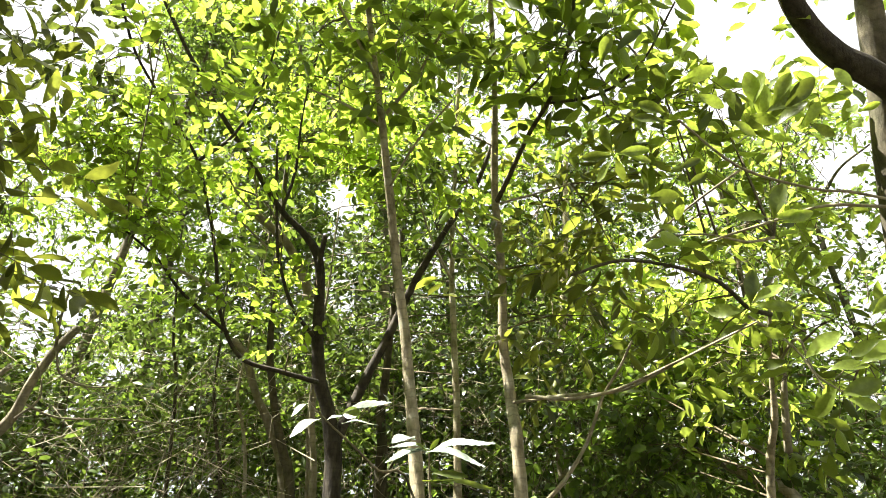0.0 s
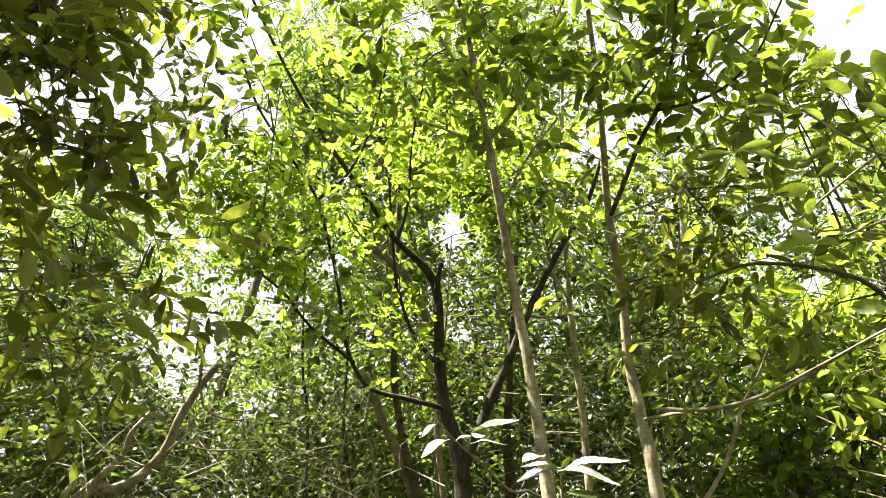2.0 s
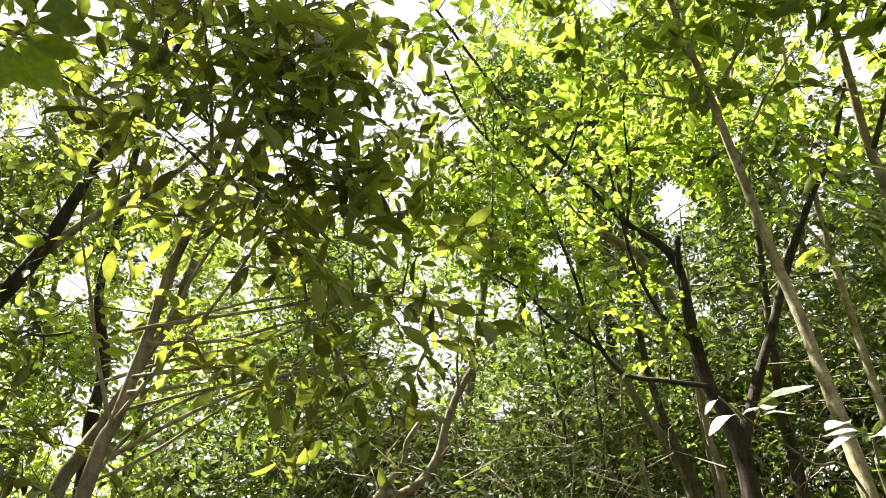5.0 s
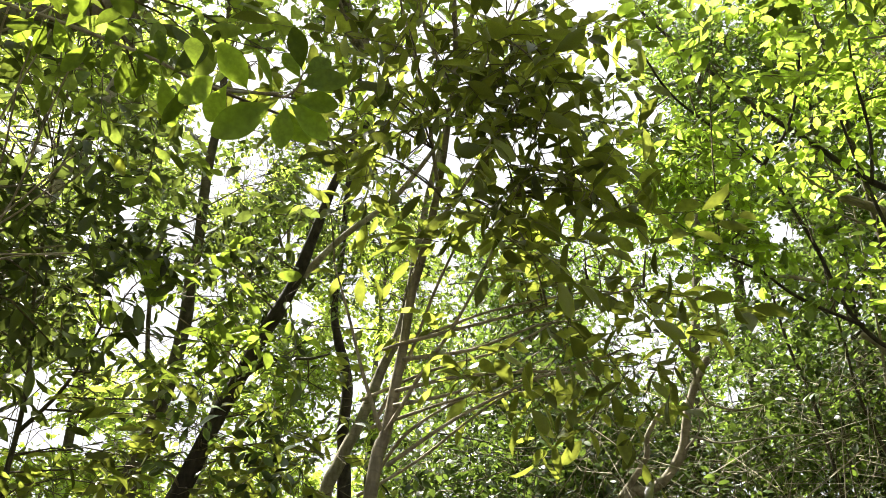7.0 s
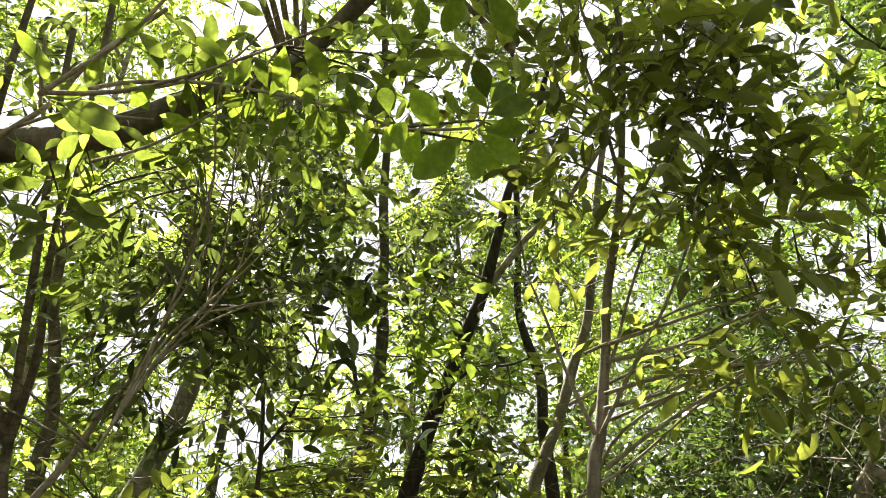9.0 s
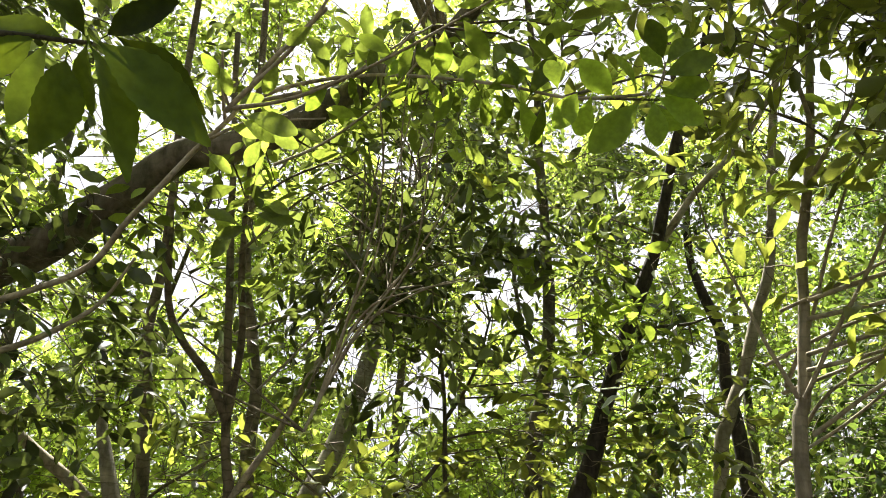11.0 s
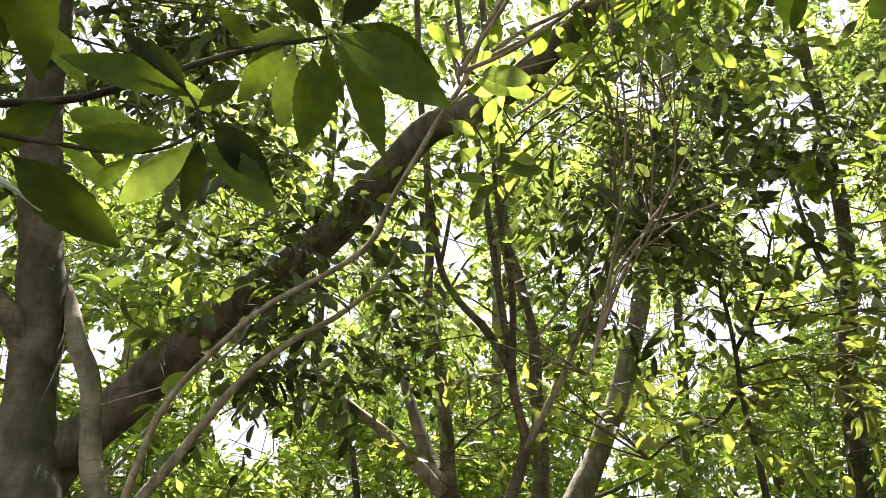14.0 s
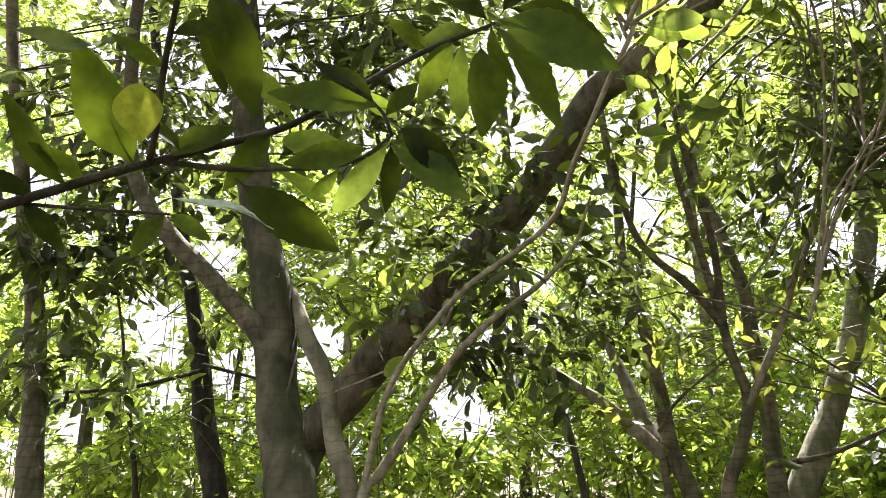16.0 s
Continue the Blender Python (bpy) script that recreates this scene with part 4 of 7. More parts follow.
leaf(shrub, leaf_lime, (1.25, 1.79, 2.80), (1.30, 1.75, 2.81), 0.4)
leaf(shrub, leaf_lime, (0.79, 1.78, 3.17), (0.89, 1.72, 3.18), 0.42)
leaf(shrub, leaf_lime, (0.84, 1.79, 3.13), (0.93, 1.79, 3.08), 0.4)
leaf(shrub, leaf_lime, (0.76, 1.85, 3.10), (0.67, 1.85, 3.15), 0.4)
leaf(shrub, leaf_lime, (0.80, 1.85, 3.08), (0.86, 1.86, 3.04), 0.35)
leaf(shrub, leaf_lime, (0.76, 1.87, 3.08), (0.66, 1.88, 3.12), 0.3)
leaf(shrub, leaf_lime, (0.61, 2.00, 3.47), (0.64, 1.92, 3.54), 0.45)
leaf(shrub, leaf_lime, (0.79, 1.95, 3.45), (0.83, 2.02, 3.35), 0.45)
clump(shrub, "lime", (1.04, 2.48, 3.68), 0.35, 110)
clump(shrub, "lime", (1.22, 2.43, 3.64), 0.32, 100)
clump(shrub, "lime", (0.99, 2.40, 3.81), 0.3, 80)
clump(shrub, "lime", (1.19, 2.64, 3.38), 0.25, 60)
clump(shrub, "lime", (1.01, 2.91, 2.80), 0.3, 60)
clump(shrub, "lime", (1.14, 2.81, 2.63), 0.3, 60)
clump(shrub, "lime", (1.50, 2.91, 2.53), 0.3, 60)
clump(shrub, "lime", (1.57, 2.58, 2.65), 0.3, 50)
clump(shrub, "lime", (1.61, 2.49, 3.46), 0.25, 40)
clump(shrub, "lime", (1.53, 2.44, 2.42), 0.3, 50)
clump(shrub, "small", (1.23, 3.85, 3.34), 0.35, 288)
clump(shrub, "small", (1.57, 4.00, 3.25), 0.35, 264)
clump(shrub, "small", (1.19, 3.99, 3.03), 0.35, 312)
clump(shrub, "fine", (1.45, 3.98, 2.81), 0.4, 360)
clump(shrub, "small", (1.74, 4.04, 2.97), 0.35, 264)
clump(shrub, "fine", (1.13, 4.02, 2.63), 0.4, 384)
clump(shrub, "fine", (1.44, 3.96, 2.48), 0.4, 384)
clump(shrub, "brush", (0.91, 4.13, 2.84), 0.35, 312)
clump(shrub, "fine", (0.87, 4.13, 2.47), 0.4, 360)
clump(shrub, "fine", (1.16, 4.08, 2.30), 0.4, 360)
clump(shrub, "small", (1.67, 4.04, 2.66), 0.35, 276)
clump(shrub, "small", (1.38, 4.01, 3.11), 0.3, 240)
clump(shrub, "small", (1.66, 4.11, 2.35), 0.35, 216)

fallen = plant("branch", "brown fallen branch leaning in the undergrowth", "branch")
stem(fallen, "limb", bark_tan, 0.045, 0.031, [(2.45, 3.76, -0.12), (2.30, 3.87, 1.07), (1.99, 4.11, 2.13), (1.83, 4.24, 2.29), (1.67, 4.35, 2.46), (1.52, 4.45, 2.59)], foot=True)

rosette = plant("shrub", "young shrub with glossy pale rosettes of long leaves", "shrub")
stem(rosette, "stem", bark_tan, 0.007, 0.004, [(0.022, 2.920, -0.120), (-0.022, 2.893, 1.000), (-0.067, 2.875, 2.045), (-0.067, 2.769, 2.107), (-0.067, 2.680, 2.169)], foot=True)
stem(rosette, "stem", bark_brown, 0.006, 0.003, [(-0.022, 2.893, 1.050), (-0.129, 2.857, 2.036), (-0.262, 2.742, 2.125), (-0.351, 2.608, 2.196), (-0.431, 2.502, 2.258), (-0.485, 2.439, 2.312)])
# the rosettes' paleness is glare held in the leaf colour
leaf(rosette, leaf_glare, (-0.058, 2.671, 2.178), (0.182, 2.680, 2.241), 0.26)
leaf(rosette, leaf_glare, (-0.067, 2.671, 2.178), (0.156, 2.724, 2.160), 0.28)
leaf(rosette, leaf_glare, (-0.076, 2.671, 2.178), (-0.218, 2.502, 2.143), 0.3)
leaf(rosette, leaf_glare, (-0.076, 2.662, 2.187), (-0.209, 2.617, 2.205), 0.36)
leaf(rosette, leaf_glare, (-0.120, 2.626, 2.214), (-0.191, 2.502, 2.196), 0.5)
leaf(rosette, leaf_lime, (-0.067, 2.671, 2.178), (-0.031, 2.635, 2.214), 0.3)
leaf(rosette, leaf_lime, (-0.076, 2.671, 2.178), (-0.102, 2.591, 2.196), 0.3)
leaf(rosette, leaf_glare, (-0.076, 2.671, 2.178), (-0.147, 2.591, 2.169), 0.26)
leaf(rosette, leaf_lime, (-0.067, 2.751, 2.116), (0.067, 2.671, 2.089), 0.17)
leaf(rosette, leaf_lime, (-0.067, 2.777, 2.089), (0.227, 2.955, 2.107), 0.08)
leaf(rosette, leaf_glare, (-0.378, 2.510, 2.276), (-0.209, 2.404, 2.321), 0.3)
leaf(rosette, leaf_glare, (-0.227, 2.493, 2.347), (-0.200, 2.510, 2.312), 0.5)
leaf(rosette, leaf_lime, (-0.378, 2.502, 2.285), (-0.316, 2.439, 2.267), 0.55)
leaf(rosette, leaf_glare, (-0.369, 2.537, 2.258), (-0.254, 2.626, 2.294), 0.16)
leaf(rosette, leaf_glare, (-0.458, 2.484, 2.258), (-0.538, 2.395, 2.196), 0.4)
leaf(rosette, leaf_glare, (-0.431, 2.502, 2.258), (-0.378, 2.475, 2.276), 0.4)
leaf(rosette, leaf_glare, (-0.494, 2.439, 2.303), (-0.538, 2.395, 2.258), 0.4)

long = plant("sapling", "pale young tree with fanned side branches and long drooping olive leaves", "tree")
stem(long, "trunk", bark_pale, 0.028, 0.004, [(-2.44, 1.42, -0.12), (-2.41, 1.44, 1.02), (-2.38, 1.48, 2.06), (-2.35, 1.50, 2.25), (-2.32, 1.51, 2.44), (-2.28, 1.51, 2.61), (-2.22, 1.49, 2.83), (-2.12, 1.47, 3.05), (-2.02, 1.43, 3.26), (-1.91, 1.37, 3.46), (-1.79, 1.27, 3.69), (-1.67, 1.14, 3.89), (-1.60, 1.07, 4.00), (-1.40, 0.85, 4.35), (-1.21, 0.65, 4.84)], foot=True)
stem(long, "limb", bark_tan, 0.009, 0.003, [(-2.33, 1.46, 2.25), (-2.36, 1.38, 2.45), (-2.35, 1.27, 2.68), (-2.35, 1.18, 2.86)])
stem(long, "limb", bark_tan, 0.009, 0.003, [(-2.32, 1.48, 2.25), (-2.19, 1.51, 2.43), (-1.98, 1.55, 2.68), (-1.75, 1.52, 2.95), (-1.46, 1.42, 3.25)])
stem(long, "limb", bark_tan, 0.009, 0.003, [(-2.23, 1.48, 2.58), (-1.99, 1.60, 2.62), (-1.72, 1.71, 2.65), (-1.39, 1.83, 2.66)])
stem(long, "limb", bark_tan, 0.009, 0.003, [(-2.26, 1.49, 2.52), (-2.03, 1.63, 2.54), (-1.79, 1.73, 2.60), (-1.62, 1.78, 2.59)])
stem(long, "limb", bark_tan, 0.009, 0.003, [(-2.27, 1.47, 2.39), (-2.05, 1.60, 2.43), (-1.80, 1.75, 2.43), (-1.61, 1.82, 2.39)])
stem(long, "limb", bark_tan, 0.009, 0.003, [(-2.29, 1.48, 2.34), (-2.09, 1.59, 2.37), (-1.88, 1.66, 2.42)])
stem(long, "limb", bark_tan, 0.009, 0.003, [(-2.34, 1.51, 2.13), (-2.11, 1.62, 2.28), (-1.82, 1.74, 2.40), (-1.56, 1.83, 2.45)])
stem(long, "limb", bark_tan, 0.009, 0.003, [(-2.08, 1.43, 2.98), (-1.85, 1.43, 3.16), (-1.56, 1.41, 3.37), (-1.34, 1.43, 3.45)])
stem(long, "limb", bark_tan, 0.009, 0.004, [(-2.01, 1.41, 3.15), (-1.92, 1.25, 3.44), (-1.86, 1.09, 3.65), (-1.81, 0.96, 3.81)])
stem(long, "limb", bark_tan, 0.009, 0.003, [(-1.87, 1.33, 3.42), (-1.68, 1.33, 3.57), (-1.45, 1.29, 3.74), (-1.32, 1.22, 3.84)])
stem(long, "limb", bark_tan, 0.009, 0.004, [(-1.82, 1.30, 3.48), (-1.82, 1.13, 3.72), (-1.77, 1.03, 3.92)])
stem(long, "limb", bark_tan, 0.008, 0.003, [(-2.50, 1.49, 2.41), (-2.24, 1.61, 2.50), (-1.96, 1.76, 2.57), (-1.73, 1.86, 2.68), (-1.47, 1.97, 2.79)])
stem(long, "limb", bark_tan, 0.008, 0.003, [(-2.50, 1.55, 2.31), (-2.21, 1.69, 2.39), (-1.91, 1.85, 2.46), (-1.66, 2.02, 2.48)])
stem(long, "limb", bark_tan, 0.008, 0.003, [(-2.60, 1.64, 2.11), (-2.40, 1.67, 2.31), (-2.06, 1.79, 2.46), (-1.84, 1.90, 2.55)])
stem(long, "limb", bark_tan, 0.008, 0.003, [(-2.34, 1.45, 2.57), (-2.16, 1.56, 2.63), (-1.95, 1.68, 2.70), (-1.64, 1.86, 2.74), (-1.52, 2.00, 2.73)])
stem(long, "limb", bark_tan, 0.008, 0.003, [(-2.48, 1.55, 2.33), (-2.30, 1.55, 2.55), (-2.11, 1.53, 2.83), (-1.94, 1.54, 3.04), (-1.64, 1.60, 3.24)])
stem(long, "limb", bark_tan, 0.008, 0.003, [(-2.66, 1.63, 2.08), (-2.42, 1.73, 2.20), (-2.14, 1.81, 2.37), (-1.89, 1.91, 2.50)])
clump(long, "long", (-1.88, 1.07, 3.71), 0.3, 50)
clump(long, "long", (-1.74, 1.21, 3.73), 0.34, 72)
clump(long, "long", (-1.55, 1.31, 3.67), 0.34, 72)
clump(long, "long", (-1.68, 1.34, 3.43), 0.32, 65)
clump(long, "long", (-1.43, 1.38, 3.44), 0.3, 50)
clump(long, "long", (-1.45, 1.47, 3.21), 0.28, 43)
clump(long, "long", (-1.87, 1.29, 3.45), 0.26, 43)
clump(long, "long", (-1.61, 1.48, 3.08), 0.32, 58)
clump(long, "long", (-1.43, 1.58, 2.96), 0.3, 50)
clump(long, "long", (-1.85, 1.48, 3.00), 0.28, 36)
clump(long, "long", (-1.66, 1.55, 2.79), 0.32, 58)
clump(long, "long", (-1.51, 1.65, 2.72), 0.32, 35)
clump(long, "long", (-1.38, 1.73, 2.62), 0.3, 31)
clump(long, "long", (-1.81, 1.62, 2.61), 0.3, 31)
clump(long, "long", (-1.62, 1.70, 2.50), 0.34, 43)
clump(long, "long", (-1.45, 1.79, 2.43), 0.32, 35)
clump(long, "long", (-2.00, 1.61, 2.41), 0.24, 15)
clump(long, "long", (-1.77, 1.72, 2.36), 0.28, 23)
clump(long, "long", (-1.58, 1.81, 2.33), 0.28, 23)
clump(long, "long", (-1.34, 1.79, 2.77), 0.24, 15)
clump(long, "long", (-2.14, 1.44, 2.89), 0.2, 14)
clump(long, "long", (-2.37, 1.43, 2.75), 0.22, 9)
clump(long, "long", (-1.68, 1.14, 4.04), 0.4, 72)
clump(long, "long", (-1.42, 1.27, 3.99), 0.4, 65)

lean = plant("tree", "pale smooth tree trunk leaning behind the sapling", "tree")
stem(lean, "trunk", bark_pale, 0.055, 0.016, [(-4.57, 2.66, -0.12), (-4.53, 2.65, 1.20), (-4.47, 2.70, 2.37), (-4.40, 2.76, 2.68), (-4.31, 2.84, 2.96), (-4.19, 2.90, 3.32), (-4.05, 2.94, 3.63), (-3.93, 2.92, 3.99), (-3.78, 2.86, 4.35), (-3.64, 2.81, 4.65), (-3.38, 2.71, 5.08), (-2.97, 2.55, 5.75), (-2.56, 2.38, 6.66)], foot=True)
clump(lean, "tiny", (-4.03, 1.66, 4.46), 0.42, 170)
clump(lean, "tiny", (-4.04, 2.04, 4.21), 0.42, 170)
clump(lean, "tiny", (-3.83, 2.35, 4.12), 0.42, 170)
clump(lean, "tiny", (-3.91, 2.82, 3.86), 0.42, 200)
clump(lean, "tiny", (-4.20, 2.45, 3.92), 0.42, 170)
clump(lean, "tiny", (-3.50, 2.04, 4.48), 0.42, 150)
clump(lean, "tiny", (-3.61, 2.81, 4.23), 0.42, 170)
clump(lean, "tiny", (-3.51, 2.32, 4.34), 0.42, 150)
clump(lean, "tiny", (-3.59, 3.15, 4.07), 0.42, 160)

black = plant("tree", "dark leaning tree with one pale living limb", "tree")
stem(black, "trunk", bark_black, 0.058, 0.013, [(-3.61, 1.12, -0.12), (-3.59, 1.13, 1.12), (-3.56, 1.19, 1.87), (-3.52, 1.26, 2.12), (-3.49, 1.30, 2.29), (-3.41, 1.37, 2.59), (-3.28, 1.43, 2.90), (-3.17, 1.47, 3.13), (-3.04, 1.48, 3.41), (-2.90, 1.47, 3.64), (-2.79, 1.49, 3.82), (-2.65, 1.49, 4.00), (-2.50, 1.46, 4.20)], foot=True)
stem(black, "limb", bark_tan, 0.023, 0.011, [(-3.21, 1.46, 3.04), (-3.18, 1.49, 3.16), (-3.08, 1.56, 3.32), (-2.99, 1.65, 3.47), (-2.80, 1.77, 3.64), (-2.69, 1.83, 3.79), (-2.51, 1.88, 3.98)])
stem(black, "limb", bark_dark, 0.011, 0.005, [(-3.33, 1.36, 2.65), (-3.19, 1.45, 2.75), (-3.05, 1.56, 2.75), (-2.96, 1.62, 2.77)])

post = plant("tree", "dark upright trunk half hidden by leaves", "tree")
stem(post, "trunk", bark_black, 0.060, 0.018, [(-4.48, 3.00, -0.12), (-4.46, 2.95, 1.09), (-4.47, 2.90, 2.14), (-4.47, 2.87, 2.59), (-4.47, 2.82, 2.93), (-4.42, 2.77, 3.30), (-4.44, 2.67, 3.60), (-4.44, 2.60, 3.81), (-4.34, 2.53, 4.17), (-4.13, 2.38, 4.93), (-3.91, 2.22, 5.93)], foot=True)

grey = plant("tree", "grey leaning trunk against the bright sky", "tree")
stem(grey, "trunk", bark_grey, 0.064, 0.016, [(-4.89, 1.54, -0.12), (-4.87, 1.52, 1.19), (-4.83, 1.52, 2.38), (-4.79, 1.56, 2.74), (-4.73, 1.58, 3.08), (-4.66, 1.57, 3.42), (-4.57, 1.49, 3.79), (-4.49, 1.44, 4.07), (-4.34, 1.34, 4.44), (-4.21, 1.28, 4.74), (-4.02, 1.16, 5.07), (-3.65, 0.91, 5.74), (-3.27, 0.67, 6.65)], foot=True)
stem(grey, "limb", bark_grey, 0.020, 0.010, [(-4.74, 1.54, 2.73), (-4.68, 1.37, 3.20), (-4.56, 1.23, 3.70), (-4.47, 1.21, 3.93)])
clump(black, "broad", (-3.04, 1.00, 2.69), 0.24, 52)
clump(black, "broad", (-2.97, 1.01, 2.83), 0.22, 45)
clump(black, "broad", (-3.01, 0.89, 2.87), 0.20, 37)
clump(black, "broad", (-3.09, 1.05, 2.53), 0.22, 37)
clump(black, "broad", (-2.60, 1.24, 3.99), 0.16, 30)
clump(black, "broad", (-2.60, 1.36, 3.91), 0.16, 30)
clump(black, "broad", (-2.26, 1.44, 4.36), 0.24, 45)
clump(grey, "tiny", (-4.73, 1.98, 4.96), 0.5, 630)
clump(grey, "tiny", (-4.65, 2.41, 4.77), 0.45, 570)
clump(grey, "tiny", (-5.02, 1.86, 4.65), 0.4, 390)
clump(grey, "tiny", (-4.84, 2.25, 4.62), 0.4, 390)
clump(grey, "tiny", (-4.46, 2.62, 4.83), 0.4, 390)
clump(grey, "tiny", (-4.19, 1.92, 6.31), 0.5, 630)
clump(grey, "tiny", (-4.73, 2.28, 5.29), 0.4, 330)
clump(grey, "tiny", (-5.19, 1.11, 4.78), 0.5, 495)
clump(grey, "tiny", (-4.20, 2.32, 6.10), 0.5, 525)
clump(grey, "tiny", (-5.14, 1.50, 4.67), 0.45, 360)
clump(grey, "tiny", (-5.52, 1.20, 4.17), 0.5, 360)

fork = plant("sapling", "brown sapling forking into three slender upright arms", "tree")
stem(fork, "trunk", bark_brown, 0.039, 0.013, [(-3.70, -0.62, -0.12), (-3.74, -0.60, 0.63), (-3.74, -0.52, 1.43), (-3.73, -0.45, 1.63), (-3.71, -0.39, 1.85), (-3.66, -0.41, 1.99), (-3.61, -0.45, 2.19), (-3.42, -0.57, 2.96), (-3.22, -0.72, 3.96)], foot=True)
stem(fork, "limb", bark_brown, 0.020, 0.011, [(-3.61, -0.45, 2.18), (-3.50, -0.56, 2.34), (-3.37, -0.69, 2.46), (-3.25, -0.75, 2.58), (-3.09, -0.77, 2.76), (-2.94, -0.78, 2.89)])
stem(fork, "limb", bark_brown, 0.019, 0.010, [(-3.61, -0.45, 2.18), (-3.46, -0.44, 2.50), (-3.29, -0.49, 2.79), (-3.13, -0.51, 2.98), (-2.94, -0.52, 3.16)])
stem(fork, "limb", bark_tan, 0.018, 0.005, [(-3.70, -0.39, 1.84), (-3.61, -0.24, 2.11), (-3.49, -0.16, 2.30), (-3.37, -0.05, 2.50), (-3.17, 0.10, 2.80), (-3.00, 0.17, 2.97)])
stem(fork, "limb", bark_tan, 0.008, 0.004, [(-3.46, -0.10, 2.41), (-3.29, -0.01, 2.70), (-3.12, 0.00, 2.96), (-2.89, -0.00, 3.22)])
stem(fork, "limb", bark_tan, 0.008, 0.004, [(-3.42, -0.03, 2.53), (-3.25, 0.09, 2.67), (-3.13, 0.18, 2.69)])
stem(fork, "limb", bark_tan, 0.007, 0.004, [(-3.49, -0.48, 2.54), (-3.43, -0.29, 2.62), (-3.33, -0.12, 2.74), (-3.21, -0.05, 2.92), (-3.04, -0.05, 3.18)])
stem(fork, "limb", bark_tan, 0.006, 0.004, [(-3.24, 0.06, 2.72), (-3.09, 0.11, 2.94), (-2.93, 0.09, 3.14)])
stem(fork, "limb", bark_tan, 0.007, 0.004, [(-3.51, -0.21, 2.17), (-3.37, -0.10, 2.45), (-3.25, 0.07, 2.60), (-3.12, 0.20, 2.70)])
stem(fork, "limb", bark_brown, 0.007, 0.003, [(-3.08, -0.51, 2.92), (-2.95, -0.39, 3.04), (-2.82, -0.21, 3.11), (-2.72, -0.11, 3.13)])
stem(fork, "limb", bark_brown, 0.007, 0.004, [(-3.18, -0.51, 2.80), (-2.99, -0.27, 3.03), (-2.85, -0.07, 3.11)])
stem(fork, "limb", bark_tan, 0.006, 0.002, [(-3.04, -0.50, 2.99), (-2.90, -0.37, 3.13), (-2.77, -0.29, 3.26)])
stem(fork, "limb", bark_pale, 0.006, 0.003, [(-3.25, 0.05, 2.76), (-3.14, 0.13, 2.92), (-3.02, 0.16, 3.15), (-2.91, 0.14, 3.36), (-2.79, 0.09, 3.60)])
stem(fork, "limb", bark_pale, 0.006, 0.003, [(-3.27, -0.13, 2.65), (-3.16, -0.03, 2.80), (-3.01, -0.03, 3.06), (-2.87, -0.08, 3.34)])
stem(fork, "limb", bark_pale, 0.006, 0.003, [(-3.12, 0.06, 2.80), (-3.00, 0.04, 3.01), (-2.86, -0.06, 3.26)])
stem(fork, "limb", bark_pale, 0.006, 0.003, [(-3.30, 0.01, 2.65), (-3.16, 0.16, 2.85), (-3.02, 0.29, 3.07), (-2.92, 0.37, 3.21)])
stem(fork, "limb", bark_pale, 0.006, 0.003, [(-3.21, 0.05, 2.71), (-3.12, 0.20, 2.79), (-3.02, 0.38, 2.86)])
stem(fork, "limb", bark_pale, 0.006, 0.003, [(-3.40, -0.35, 2.27), (-3.26, -0.18, 2.47), (-3.13, -0.07, 2.66), (-3.01, 0.03, 2.85)])
stem(fork, "limb", bark_pale, 0.006, 0.003, [(-3.17, 0.16, 2.91), (-3.01, 0.27, 3.16), (-2.88, 0.25, 3.36)])
stem(fork, "limb", bark_pale, 0.006, 0.003, [(-3.40, -0.13, 2.32), (-3.24, -0.03, 2.57), (-3.12, 0.06, 2.72)])
clump(fork, "dim", (-3.06, 0.03, 2.92), 0.43, 22)
clump(fork, "dim", (-3.12, 0.12, 2.74), 0.43, 22)
clump(fork, "dim", (-3.22, -0.05, 2.83), 0.35, 12)
clump(fork, "dim", (-3.42, 0.04, 2.50), 0.38, 28)
clump(fork, "dim", (-3.37, 0.21, 2.60), 0.4, 40)
clump(fork, "dim", (-3.55, 0.18, 2.33), 0.38, 36)
clump(fork, "dim", (-3.11, -0.19, 2.84), 0.28, 8)
clump(fork, "dim", (-3.00, 0.21, 2.98), 0.43, 20)
clump(fork, "dim", (-2.96, -0.02, 3.11), 0.38, 14)

brown = plant("tree", "brown upright trunk with one low side limb", "tree")
stem(brown, "trunk", bark_brown, 0.061, 0.018, [(-4.39, -0.25, -0.12), (-4.46, -0.29, 0.60), (-4.55, -0.31, 1.37), (-4.61, -0.31, 1.63), (-4.64, -0.31, 1.87), (-4.65, -0.34, 2.28), (-4.63, -0.35, 2.57), (-4.59, -0.44, 2.92), (-4.55, -0.51, 3.16), (-4.41, -0.56, 3.59), (-4.17, -0.64, 4.36), (-3.95, -0.73, 5.35)], foot=True)
stem(brown, "limb", bark_brown, 0.019, 0.009, [(-4.56, -0.32, 1.57), (-4.43, -0.22, 1.59), (-4.29, -0.05, 1.63), (-4.12, 0.18, 1.74)])

birch = plant("tree", "stout pale mottled trunk leaning to the light", "tree")
stem(birch, "trunk", bark_mottled, 0.108, 0.040, [(-5.17, -0.38, -0.12), (-5.25, -0.34, 0.53), (-5.34, -0.21, 1.30), (-5.42, -0.06, 1.62), (-5.47, 0.07, 1.89), (-5.48, 0.24, 2.31), (-5.46, 0.37, 2.74), (-5.43, 0.45, 3.10), (-5.29, 0.53, 3.68), (-5.10, 0.64, 4.45), (-4.92, 0.74, 5.45)], foot=True)

